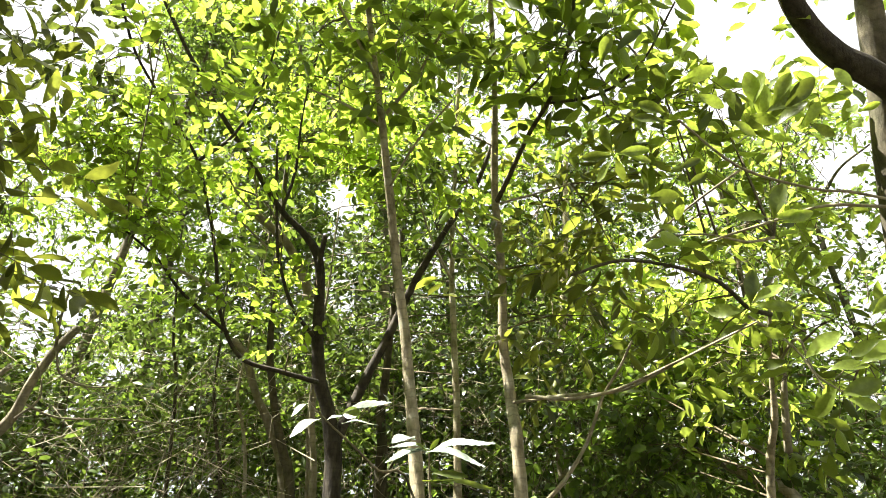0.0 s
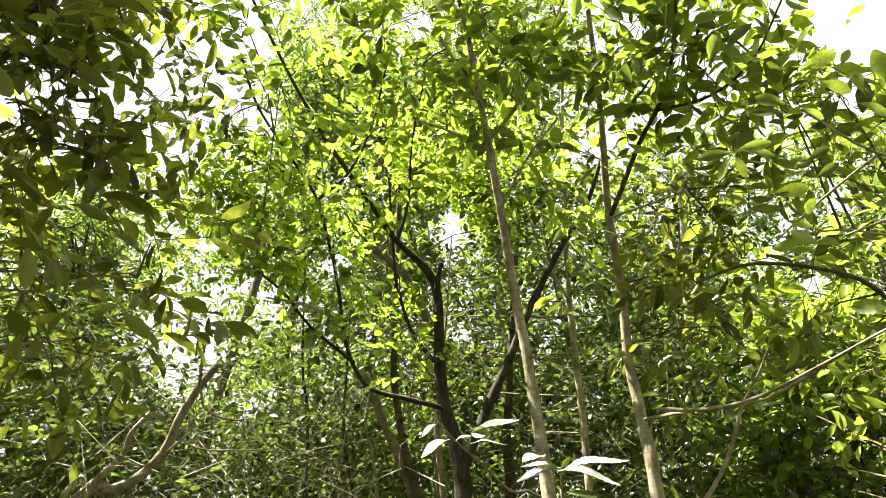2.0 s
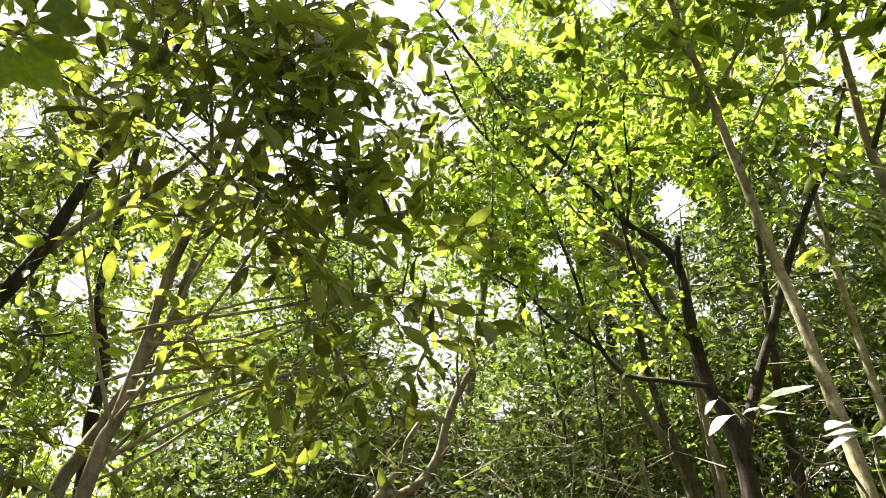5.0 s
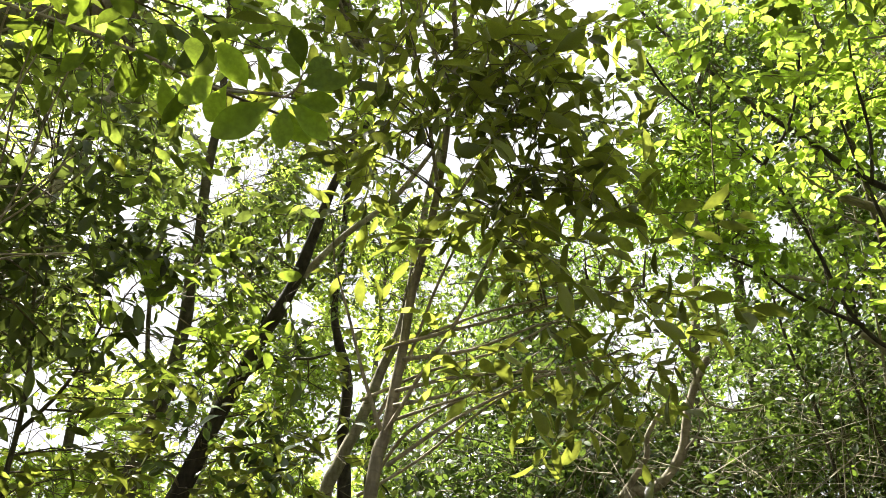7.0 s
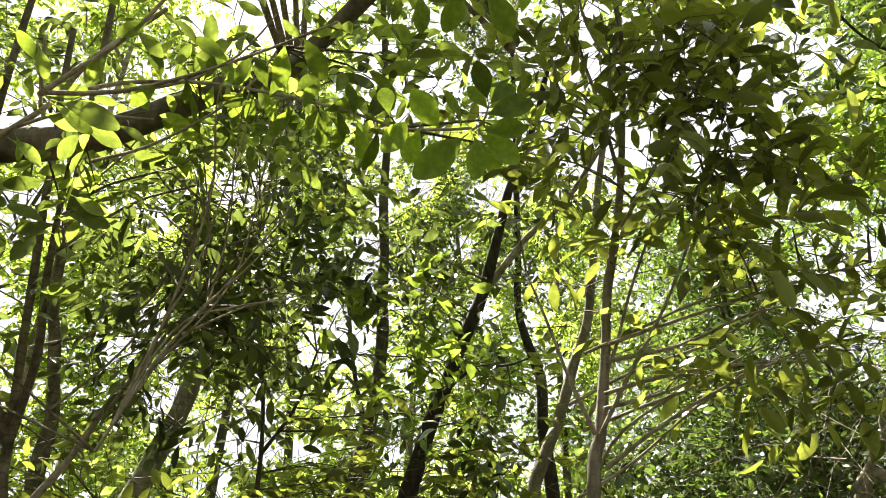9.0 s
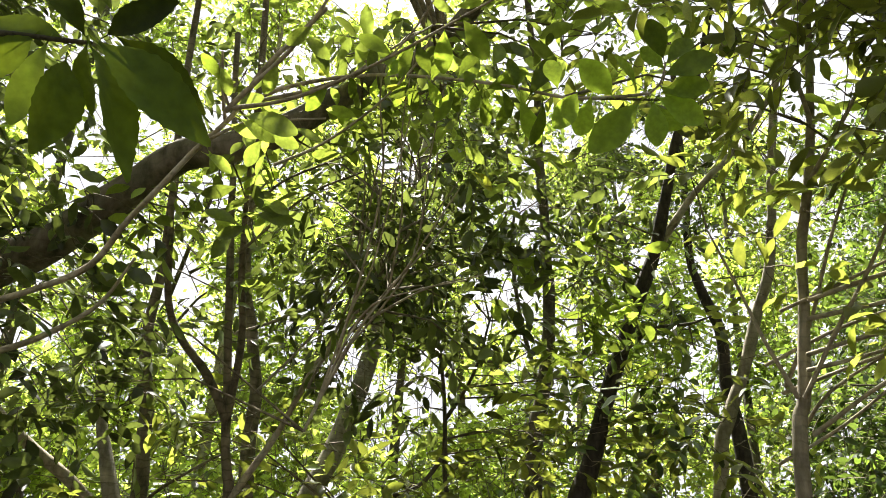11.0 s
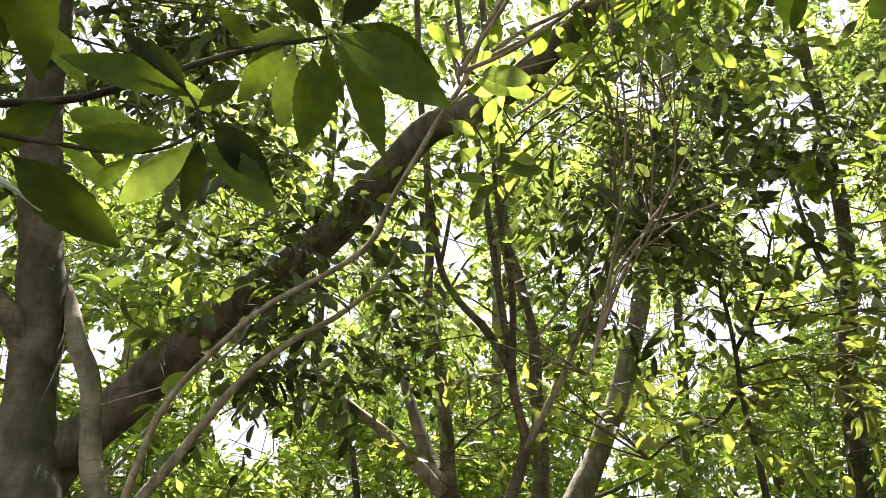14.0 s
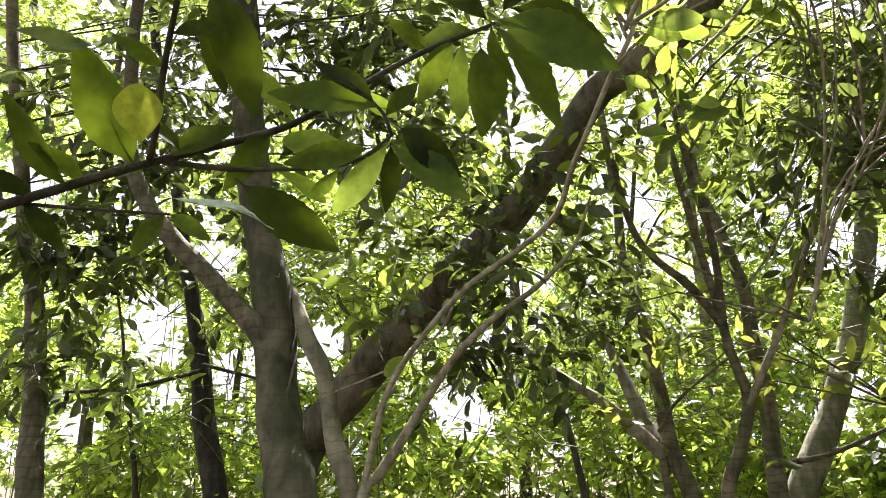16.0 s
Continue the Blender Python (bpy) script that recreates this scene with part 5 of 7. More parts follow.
fan = plant("tree", "brown forked tree with a pale bare limb leaning out low", "tree")
stem(fan, "trunk", bark_brown, 0.055, 0.016, [(-4.20, -0.51, -0.12), (-4.26, -0.59, 0.60), (-4.34, -0.71, 1.37), (-4.37, -0.81, 1.66), (-4.40, -0.85, 2.00), (-4.40, -0.89, 2.32), (-4.38, -0.95, 2.58), (-4.36, -0.98, 2.82), (-4.31, -0.97, 3.12), (-4.18, -0.99, 3.51), (-3.94, -1.04, 4.27), (-3.71, -1.09, 5.27)], foot=True)
stem(fan, "limb", bark_tan, 0.039, 0.008, [(-4.33, -0.85, 1.63), (-4.28, -0.98, 1.77), (-4.21, -1.12, 1.91), (-4.14, -1.28, 2.02), (-4.06, -1.44, 2.15), (-3.97, -1.54, 2.27), (-3.86, -1.66, 2.48), (-3.75, -1.68, 2.71)])
stem(fan, "limb", bark_mottled, 0.057, 0.018, [(-4.43, -0.87, 1.66), (-4.51, -0.97, 1.85), (-4.58, -1.07, 2.09), (-4.63, -1.16, 2.33), (-4.65, -1.23, 2.67)])
stem(fan, "limb", bark_brown, 0.023, 0.015, [(-4.32, -0.82, 1.37), (-4.32, -0.85, 1.55), (-4.32, -0.86, 1.69)])
stem(fan, "limb", bark_brown, 0.010, 0.005, [(-4.32, -0.86, 1.75), (-4.30, -0.75, 1.90), (-4.26, -0.54, 2.06), (-4.23, -0.42, 2.13)])

stick = plant("sapling", "thin dark stems in the undergrowth beyond the log", "tree")
stem(stick, "trunk", bark_dark, 0.030, 0.017, [(-4.75, -1.27, -0.12), (-4.79, -1.32, 0.55), (-4.83, -1.40, 1.34), (-4.83, -1.44, 1.60), (-4.82, -1.47, 1.77), (-4.80, -1.51, 2.02)], foot=True)

log = plant("tree", "massive brown leaning tree with smooth sunlit bark", "tree")
stem(log, "trunk", bark_log, 0.143, 0.025, [(-3.83, -3.29, -0.12), (-3.85, -3.14, 0.69), (-3.78, -2.78, 1.66), (-3.73, -2.61, 1.81), (-3.71, -2.38, 2.01), (-3.66, -2.10, 2.27), (-3.59, -1.84, 2.47), (-3.51, -1.54, 2.66), (-3.39, -1.27, 2.82), (-3.23, -0.99, 3.04), (-3.05, -0.79, 3.15), (-2.91, -0.58, 3.15), (-2.74, -0.37, 3.20), (-2.61, -0.05, 3.46), (-2.43, 0.19, 3.61), (-1.40, 0.70, 4.30), (-1.15, 0.95, 5.30)], foot=True)
clump(log, "lime", (-3.13, -1.98, 2.37), 0.25, 20)
clump(log, "lime", (-3.10, -1.78, 2.50), 0.26, 22)
clump(log, "lime", (-3.15, -1.63, 2.57), 0.22, 18)
clump(log, "lime", (-3.03, -1.35, 2.85), 0.24, 20)
clump(log, "lime", (-3.22, -1.32, 2.69), 0.22, 15)
clump(log, "lime", (-3.05, -0.62, 2.96), 0.2, 14)
clump(log, "lime", (-3.12, -0.62, 2.80), 0.22, 16)
clump(log, "lime", (-2.88, -0.47, 3.27), 0.25, 20)
clump(log, "lime", (-3.05, -0.38, 2.97), 0.22, 14)
clump(log, "lime", (-3.06, -2.00, 2.58), 0.22, 15)
clump(log, "lime", (-3.10, -2.21, 2.39), 0.22, 15)
clump(log, "lime", (-3.33, -1.08, 2.91), 0.2, 10)
clump(log, "lime", (-2.81, -0.60, 3.19), 0.2, 13)
clump(log, "lime", (-3.12, -0.44, 2.82), 0.2, 10)
clump(log, "lime", (-3.13, -1.14, 3.03), 0.2, 12)
clump(log, "lime", (-2.96, -0.15, 3.13), 0.25, 18)
clump(log, "lime", (-3.13, -1.88, 2.05), 0.2, 9)
clump(log, "lime", (-2.95, -1.65, 2.76), 0.25, 20)

trunk = plant("tree", "thick grey-brown upright trunk with a forked pale stem beside it", "tree")
stem(trunk, "trunk", bark_grey, 0.111, 0.044, [(-2.44, -1.75, -0.12), (-2.53, -1.84, 0.67), (-2.62, -1.98, 1.46), (-2.66, -2.06, 1.66), (-2.69, -2.13, 1.87), (-2.71, -2.18, 2.16), (-2.68, -2.23, 2.48), (-2.62, -2.26, 2.78), (-2.55, -2.26, 3.10), (-2.46, -2.22, 3.43), (-2.31, -2.16, 3.77), (-2.01, -2.00, 4.50), (-1.71, -1.87, 5.47)], foot=True)
stem(trunk, "limb", bark_brown, 0.052, 0.024, [(-2.76, -2.19, 2.00), (-2.65, -2.20, 2.13), (-2.60, -2.28, 2.24), (-2.51, -2.41, 2.41), (-2.42, -2.51, 2.53), (-2.33, -2.59, 2.68), (-2.26, -2.63, 2.88), (-2.17, -2.57, 3.19), (-2.07, -2.45, 3.53)])
stem(trunk, "stem", bark_pale, 0.042, 0.028, [(-2.55, -1.52, -0.12), (-2.61, -1.62, 0.68), (-2.66, -1.75, 1.47), (-2.67, -1.84, 1.70), (-2.67, -1.90, 1.96), (-2.67, -1.97, 2.09), (-2.75, -2.09, 2.24), (-2.77, -2.23, 2.45)], foot=True)

whip = plant("shrub", "spreading understorey shrub of pale whippy stems with lime leaves", "shrub")
stem(whip, "stem", bark_tan, 0.026, 0.005, [(-2.35, -1.84, -0.12), (-2.45, -1.80, 0.67), (-2.58, -1.67, 1.47), (-2.62, -1.62, 1.58), (-2.68, -1.53, 1.74), (-2.73, -1.38, 1.98), (-2.76, -1.20, 2.14), (-2.80, -1.04, 2.25), (-2.79, -0.89, 2.38), (-2.75, -0.81, 2.55)], foot=True)
stem(whip, "stem", bark_tan, 0.0135, 0.007, [(-2.59, -1.67, 1.48), (-2.58, -1.62, 1.69), (-2.56, -1.55, 1.87), (-2.56, -1.44, 2.02), (-2.55, -1.25, 2.20), (-2.56, -1.05, 2.32), (-2.52, -0.89, 2.42), (-2.44, -0.80, 2.56), (-2.33, -0.66, 2.75), (-2.23, -0.55, 2.86), (-2.12, -0.48, 2.97), (-1.97, -0.33, 3.12)])
stem(whip, "stem", bark_tan, 0.007, 0.003, [(-2.21, -0.54, 2.89), (-2.20, -0.37, 2.97), (-2.16, -0.22, 3.05), (-2.12, -0.12, 3.14), (-2.08, 0.01, 3.25)])
stem(whip, "stem", bark_tan, 0.006, 0.003, [(-2.28, -0.61, 2.79), (-2.21, -0.51, 2.83), (-2.16, -0.41, 2.83), (-2.10, -0.28, 2.83)])
stem(whip, "stem", bark_tan, 0.006, 0.004, [(-2.25, -0.57, 2.85), (-2.17, -0.59, 2.92), (-2.09, -0.60, 2.98)])
stem(whip, "stem", bark_tan, 0.007, 0.003, [(-2.33, -0.55, 2.96), (-2.21, -0.39, 3.00), (-2.09, -0.14, 3.02), (-1.90, 0.17, 2.93), (-1.79, 0.34, 2.85), (-1.59, 0.38, 2.72), (-1.46, 0.39, 2.64)])
stem(whip, "stem", bark_tan, 0.006, 0.003, [(-2.69, -1.33, 2.24), (-2.72, -1.41, 2.10), (-2.70, -1.58, 1.98), (-2.59, -1.85, 1.86)])
stem(whip, "stem", bark_tan, 0.006, 0.003, [(-2.64, -1.56, 1.89), (-2.65, -1.67, 1.78), (-2.65, -1.78, 1.65)])
leaf(whip, leaf_lime, (-2.22, -0.56, 2.82), (-2.23, -0.45, 2.81), 0.4)
leaf(whip, leaf_lime, (-2.23, -0.45, 2.80), (-2.27, -0.49, 2.72), 0.5)
leaf(whip, leaf_lime, (-2.22, -0.46, 2.82), (-2.23, -0.34, 2.80), 0.42)
leaf(whip, leaf_lime, (-2.25, -0.60, 2.74), (-2.29, -0.57, 2.69), 0.5)
leaf(whip, leaf_lime, (-2.26, -0.61, 2.73), (-2.28, -0.52, 2.70), 0.5)
leaf(whip, leaf_lime, (-2.34, -0.44, 2.81), (-2.32, -0.45, 2.84), 0.5)
leaf(whip, leaf_lime, (-2.51, -0.44, 2.70), (-2.52, -0.34, 2.71), 0.42)
leaf(whip, leaf_lime, (-2.52, -0.45, 2.68), (-2.53, -0.31, 2.69), 0.4)
leaf(whip, leaf_lime, (-2.63, -0.49, 2.68), (-2.61, -0.61, 2.72), 0.4)
leaf(whip, leaf_lime, (-2.64, -0.47, 2.66), (-2.64, -0.57, 2.66), 0.4)
leaf(whip, leaf_lime, (-2.19, -0.57, 2.85), (-2.16, -0.47, 2.91), 0.4)
leaf(whip, leaf_lime, (-2.66, -1.51, 2.01), (-2.62, -1.60, 1.93), 0.5)
leaf(whip, leaf_lime, (-2.74, -1.73, 2.17), (-2.70, -1.82, 2.11), 0.4)
leaf(whip, leaf_lime, (-2.76, -1.70, 2.17), (-2.73, -1.72, 2.24), 0.4)
leaf(whip, leaf_lime, (-2.13, -0.37, 2.79), (-2.13, -0.28, 2.78), 0.4)
leaf(whip, leaf_lime, (-2.14, -0.21, 2.75), (-2.16, -0.30, 2.73), 0.4)
leaf(whip, leaf_lime, (-2.74, -1.61, 2.40), (-2.73, -1.69, 2.30), 0.45)
leaf(whip, leaf_lime, (-2.70, -1.80, 2.15), (-2.76, -1.70, 2.16), 0.4)
leaf(whip, leaf_mid, (-1.83, -0.03, 2.85), (-1.79, -0.08, 2.90), 0.45)
leaf(whip, leaf_mid, (-1.81, 0.04, 2.85), (-1.75, 0.07, 2.90), 0.45)
leaf(whip, leaf_mid, (-1.93, -0.11, 2.90), (-1.88, -0.17, 2.97), 0.45)
leaf(whip, leaf_mid, (-2.05, -0.29, 2.93), (-2.00, -0.33, 2.99), 0.45)
leaf(whip, leaf_mid, (-2.07, -0.37, 2.91), (-2.10, -0.30, 2.86), 0.45)
leaf(whip, leaf_mid, (-1.83, -0.04, 2.84), (-1.86, 0.01, 2.78), 0.4)
leaf(whip, leaf_mid, (-1.93, -0.14, 2.89), (-1.89, -0.09, 2.94), 0.45)
leaf(whip, leaf_mid, (-1.75, 0.14, 2.80), (-1.78, 0.19, 2.74), 0.4)
leaf(whip, leaf_mid, (-1.80, 0.11, 2.83), (-1.85, 0.09, 2.78), 0.4)
leaf(whip, leaf_mid, (-1.94, -0.04, 2.88), (-1.96, -0.12, 2.86), 0.42)
leaf(whip, leaf_yellow, (-2.54, 0.30, 3.02), (-2.54, 0.40, 2.97), 0.55)
leaf(whip, leaf_yellow, (-2.25, -0.43, 2.82), (-2.27, -0.45, 2.79), 0.6)
leaf(whip, leaf_yellow, (-2.10, -0.29, 3.02), (-2.13, -0.32, 3.00), 0.5)
leaf(whip, leaf_mid, (-1.82, 0.29, 2.85), (-1.89, 0.30, 2.74), 0.4)
leaf(whip, leaf_mid, (-1.87, 0.24, 2.88), (-1.92, 0.32, 2.77), 0.38)
leaf(whip, leaf_mid, (-1.85, 0.26, 2.87), (-1.76, 0.30, 2.96), 0.4)
leaf(whip, leaf_mid, (-1.88, 0.21, 2.89), (-1.94, 0.21, 2.81), 0.4)
leaf(whip, leaf_mid, (-1.91, 0.17, 2.90), (-1.91, 0.24, 2.87), 0.4)
leaf(whip, leaf_mid, (-1.86, 0.23, 2.89), (-1.81, 0.19, 2.96), 0.4)
leaf(whip, leaf_mid, (-1.92, 0.15, 2.91), (-1.97, 0.18, 2.83), 0.4)
leaf(whip, leaf_mid, (-1.91, 0.15, 2.91), (-1.84, 0.25, 2.95), 0.4)
leaf(whip, leaf_mid, (-1.95, 0.10, 2.92), (-1.88, 0.11, 3.00), 0.4)
leaf(whip, leaf_mid, (-1.96, 0.05, 2.94), (-2.00, 0.10, 2.88), 0.4)
leaf(whip, leaf_mid, (-1.96, 0.08, 2.93), (-2.02, 0.03, 2.85), 0.4)
leaf(whip, leaf_mid, (-1.98, 0.00, 2.95), (-1.93, 0.02, 3.02), 0.4)
leaf(whip, leaf_mid, (-2.00, -0.04, 2.96), (-2.06, -0.03, 2.89), 0.4)
leaf(whip, leaf_mid, (-2.01, -0.07, 2.97), (-2.07, -0.08, 2.90), 0.4)
leaf(whip, leaf_mid, (-2.02, -0.08, 2.98), (-1.96, -0.08, 3.04), 0.4)
leaf(whip, leaf_mid, (-2.05, -0.15, 2.98), (-2.10, -0.15, 2.93), 0.4)
leaf(whip, leaf_mid, (-2.06, -0.18, 2.99), (-2.00, -0.16, 3.06), 0.4)
leaf(whip, leaf_mid, (-2.08, -0.23, 3.00), (-2.13, -0.20, 2.94), 0.4)
leaf(whip, leaf_yellow, (-2.02, -0.13, 2.93), (-2.02, -0.07, 2.93), 0.4)

near = plant("shrub", "shrub leaning in with large toothed leaves close overhead", "shrub")
stem(near, "stem", bark_dark, 0.0085, 0.003, [(-0.75, -2.45, -0.12), (-0.80, -2.25, 0.9), (-0.752, -1.335, 1.869), (-0.811, -1.261, 1.917), (-0.865, -1.193, 1.957), (-0.903, -1.144, 1.985), (-0.940, -1.090, 2.013), (-0.983, -1.038, 2.041), (-1.025, -0.979, 2.068), (-1.071, -0.919, 2.100), (-1.088, -0.874, 2.125), (-1.110, -0.831, 2.157), (-1.133, -0.769, 2.197), (-1.153, -0.714, 2.225), (-1.163, -0.668, 2.238), (-1.170, -0.629, 2.249)], foot=True)
stem(near, "stem", bark_dark, 0.0045, 0.002, [(-0.980, -1.044, 2.035), (-1.030, -0.980, 2.032), (-1.066, -0.920, 2.034), (-1.097, -0.857, 2.037), (-1.117, -0.814, 2.052), (-1.125, -0.771, 2.081)])
stem(near, "stem", bark_dark, 0.0035, 0.002, [(-0.858, -1.206, 1.967), (-0.894, -1.171, 1.965), (-0.935, -1.128, 1.966), (-1.007, -1.052, 1.969)])
stem(near, "stem", bark_dark, 0.005, 0.003, [(-0.967, -1.059, 2.028), (-0.940, -1.022, 2.060), (-0.905, -0.982, 2.099), (-0.872, -0.940, 2.133), (-0.837, -0.894, 2.167), (-0.791, -0.845, 2.206)])
stem(near, "stem", bark_dark, 0.003, 0.002, [(-1.125, -0.771, 2.081), (-1.110, -0.774, 2.105), (-1.094, -0.784, 2.122)])
# leaf_near is painted in shade; leaf_mid and leaf_lime stand for sunlit leaves
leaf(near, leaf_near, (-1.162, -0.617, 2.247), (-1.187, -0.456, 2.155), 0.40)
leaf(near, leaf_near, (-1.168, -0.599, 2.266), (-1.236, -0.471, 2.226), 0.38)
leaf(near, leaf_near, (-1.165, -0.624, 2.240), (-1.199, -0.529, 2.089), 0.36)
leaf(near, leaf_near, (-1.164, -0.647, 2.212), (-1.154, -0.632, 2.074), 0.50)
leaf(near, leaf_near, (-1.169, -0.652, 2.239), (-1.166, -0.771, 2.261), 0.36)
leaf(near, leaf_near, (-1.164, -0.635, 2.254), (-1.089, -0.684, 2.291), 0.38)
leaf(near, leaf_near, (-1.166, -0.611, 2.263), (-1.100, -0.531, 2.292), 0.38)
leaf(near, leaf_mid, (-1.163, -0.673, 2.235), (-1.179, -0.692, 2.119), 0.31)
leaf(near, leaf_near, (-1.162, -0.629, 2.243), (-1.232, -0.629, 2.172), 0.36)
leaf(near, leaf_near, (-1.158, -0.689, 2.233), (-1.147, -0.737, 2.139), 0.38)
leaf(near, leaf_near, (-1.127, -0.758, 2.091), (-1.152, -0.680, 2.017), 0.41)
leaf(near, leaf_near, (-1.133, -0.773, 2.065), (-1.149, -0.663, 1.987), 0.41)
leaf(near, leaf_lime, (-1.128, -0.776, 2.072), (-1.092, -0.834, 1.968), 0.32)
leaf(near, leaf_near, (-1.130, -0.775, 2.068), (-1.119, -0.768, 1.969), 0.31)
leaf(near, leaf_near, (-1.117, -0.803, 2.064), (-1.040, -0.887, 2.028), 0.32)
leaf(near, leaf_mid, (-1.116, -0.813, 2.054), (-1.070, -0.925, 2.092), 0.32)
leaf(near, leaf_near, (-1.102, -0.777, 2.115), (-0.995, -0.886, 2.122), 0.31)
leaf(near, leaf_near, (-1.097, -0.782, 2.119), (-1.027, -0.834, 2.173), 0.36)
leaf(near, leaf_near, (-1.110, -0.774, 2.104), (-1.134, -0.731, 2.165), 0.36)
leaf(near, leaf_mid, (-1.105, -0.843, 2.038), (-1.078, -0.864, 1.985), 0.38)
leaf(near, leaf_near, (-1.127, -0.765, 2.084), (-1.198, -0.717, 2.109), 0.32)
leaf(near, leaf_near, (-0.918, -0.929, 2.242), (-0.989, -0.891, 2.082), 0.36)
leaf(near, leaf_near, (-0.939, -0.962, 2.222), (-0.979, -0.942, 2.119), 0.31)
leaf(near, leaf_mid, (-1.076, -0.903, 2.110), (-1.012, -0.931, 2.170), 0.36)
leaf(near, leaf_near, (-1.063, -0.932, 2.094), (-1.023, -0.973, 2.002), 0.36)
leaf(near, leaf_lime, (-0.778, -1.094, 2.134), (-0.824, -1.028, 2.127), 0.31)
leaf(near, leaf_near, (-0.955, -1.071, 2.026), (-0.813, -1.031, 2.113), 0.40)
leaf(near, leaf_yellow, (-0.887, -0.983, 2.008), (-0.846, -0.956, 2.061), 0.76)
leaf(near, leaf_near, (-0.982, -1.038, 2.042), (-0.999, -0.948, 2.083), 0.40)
leaf(near, leaf_glare, (-1.037, -0.909, 1.941), (-0.932, -0.961, 1.971), 0.3)
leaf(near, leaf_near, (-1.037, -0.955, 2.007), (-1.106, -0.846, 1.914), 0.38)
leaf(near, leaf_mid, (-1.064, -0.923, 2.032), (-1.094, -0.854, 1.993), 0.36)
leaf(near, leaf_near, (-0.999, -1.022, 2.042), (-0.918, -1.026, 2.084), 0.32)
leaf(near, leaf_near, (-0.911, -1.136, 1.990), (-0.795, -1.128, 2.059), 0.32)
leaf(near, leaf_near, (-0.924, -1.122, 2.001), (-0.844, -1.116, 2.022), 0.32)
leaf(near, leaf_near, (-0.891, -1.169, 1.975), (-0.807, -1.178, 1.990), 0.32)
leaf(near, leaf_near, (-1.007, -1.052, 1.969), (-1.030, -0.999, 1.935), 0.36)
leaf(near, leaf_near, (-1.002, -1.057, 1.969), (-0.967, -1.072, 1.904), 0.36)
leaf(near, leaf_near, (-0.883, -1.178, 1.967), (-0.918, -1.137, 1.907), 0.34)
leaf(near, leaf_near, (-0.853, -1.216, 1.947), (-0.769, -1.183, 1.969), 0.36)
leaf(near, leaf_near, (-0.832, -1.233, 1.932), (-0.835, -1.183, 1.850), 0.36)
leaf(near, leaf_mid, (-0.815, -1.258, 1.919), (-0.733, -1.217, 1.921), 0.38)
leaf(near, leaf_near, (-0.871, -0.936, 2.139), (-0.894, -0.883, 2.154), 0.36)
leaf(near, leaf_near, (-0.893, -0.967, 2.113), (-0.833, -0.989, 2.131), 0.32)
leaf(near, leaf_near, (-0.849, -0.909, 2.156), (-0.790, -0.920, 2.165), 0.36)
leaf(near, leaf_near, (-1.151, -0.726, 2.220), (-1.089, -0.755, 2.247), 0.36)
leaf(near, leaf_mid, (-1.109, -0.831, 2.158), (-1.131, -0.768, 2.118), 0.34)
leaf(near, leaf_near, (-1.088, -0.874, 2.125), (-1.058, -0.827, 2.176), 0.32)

lane = plant("tree", "dark slim trunk standing against a bright gap", "tree")
stem(lane, "trunk", bark_black, 0.084, 0.023, [(-3.53, -2.98, -0.12), (-3.57, -3.06, 0.57), (-3.59, -3.18, 1.38), (-3.57, -3.29, 1.76), (-3.55, -3.35, 2.18), (-3.51, -3.41, 2.52), (-3.45, -3.46, 2.83), (-3.35, -3.47, 3.21), (-3.15, -3.52, 3.98), (-2.96, -3.56, 4.99)], foot=True)
stem(lane, "limb", bark_dark, 0.014, 0.008, [(-3.44, -3.23, 2.13), (-3.27, -3.29, 2.07), (-3.04, -3.41, 2.00), (-2.79, -3.50, 1.97)])
stem(lane, "limb", bark_dark, 0.012, 0.007, [(-3.43, -3.23, 2.16), (-3.54, -3.11, 2.12), (-3.63, -2.98, 2.08), (-3.72, -2.84, 2.01)])

far_l = plant("tree", "brown stem wrapped in shade beside the gap", "tree")
stem(far_l, "trunk", bark_brown, 0.066, 0.021, [(-2.45, -3.16, -0.12), (-2.51, -3.23, 0.63), (-2.54, -3.32, 1.45), (-2.56, -3.39, 1.78), (-2.57, -3.44, 2.09), (-2.54, -3.48, 2.35), (-2.46, -3.51, 2.67), (-2.34, -3.49, 3.12), (-2.14, -3.45, 3.90), (-1.94, -3.42, 4.90)], foot=True)
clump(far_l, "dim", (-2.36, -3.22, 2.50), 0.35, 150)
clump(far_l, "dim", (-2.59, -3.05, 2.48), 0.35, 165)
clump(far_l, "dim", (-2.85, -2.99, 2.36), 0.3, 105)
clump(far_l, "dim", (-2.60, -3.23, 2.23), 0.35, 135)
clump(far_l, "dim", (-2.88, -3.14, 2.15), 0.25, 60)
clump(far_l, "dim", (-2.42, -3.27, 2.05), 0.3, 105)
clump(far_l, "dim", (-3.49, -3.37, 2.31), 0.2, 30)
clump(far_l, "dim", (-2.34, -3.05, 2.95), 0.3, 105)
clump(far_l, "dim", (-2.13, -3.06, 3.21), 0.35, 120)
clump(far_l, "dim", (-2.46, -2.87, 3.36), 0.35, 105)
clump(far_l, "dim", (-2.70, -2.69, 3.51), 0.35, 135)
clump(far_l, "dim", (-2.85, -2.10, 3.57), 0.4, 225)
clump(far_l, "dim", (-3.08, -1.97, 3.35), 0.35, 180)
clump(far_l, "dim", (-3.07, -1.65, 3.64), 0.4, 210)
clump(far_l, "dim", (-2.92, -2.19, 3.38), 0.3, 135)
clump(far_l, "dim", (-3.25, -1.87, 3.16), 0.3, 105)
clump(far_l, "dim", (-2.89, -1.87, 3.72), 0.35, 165)

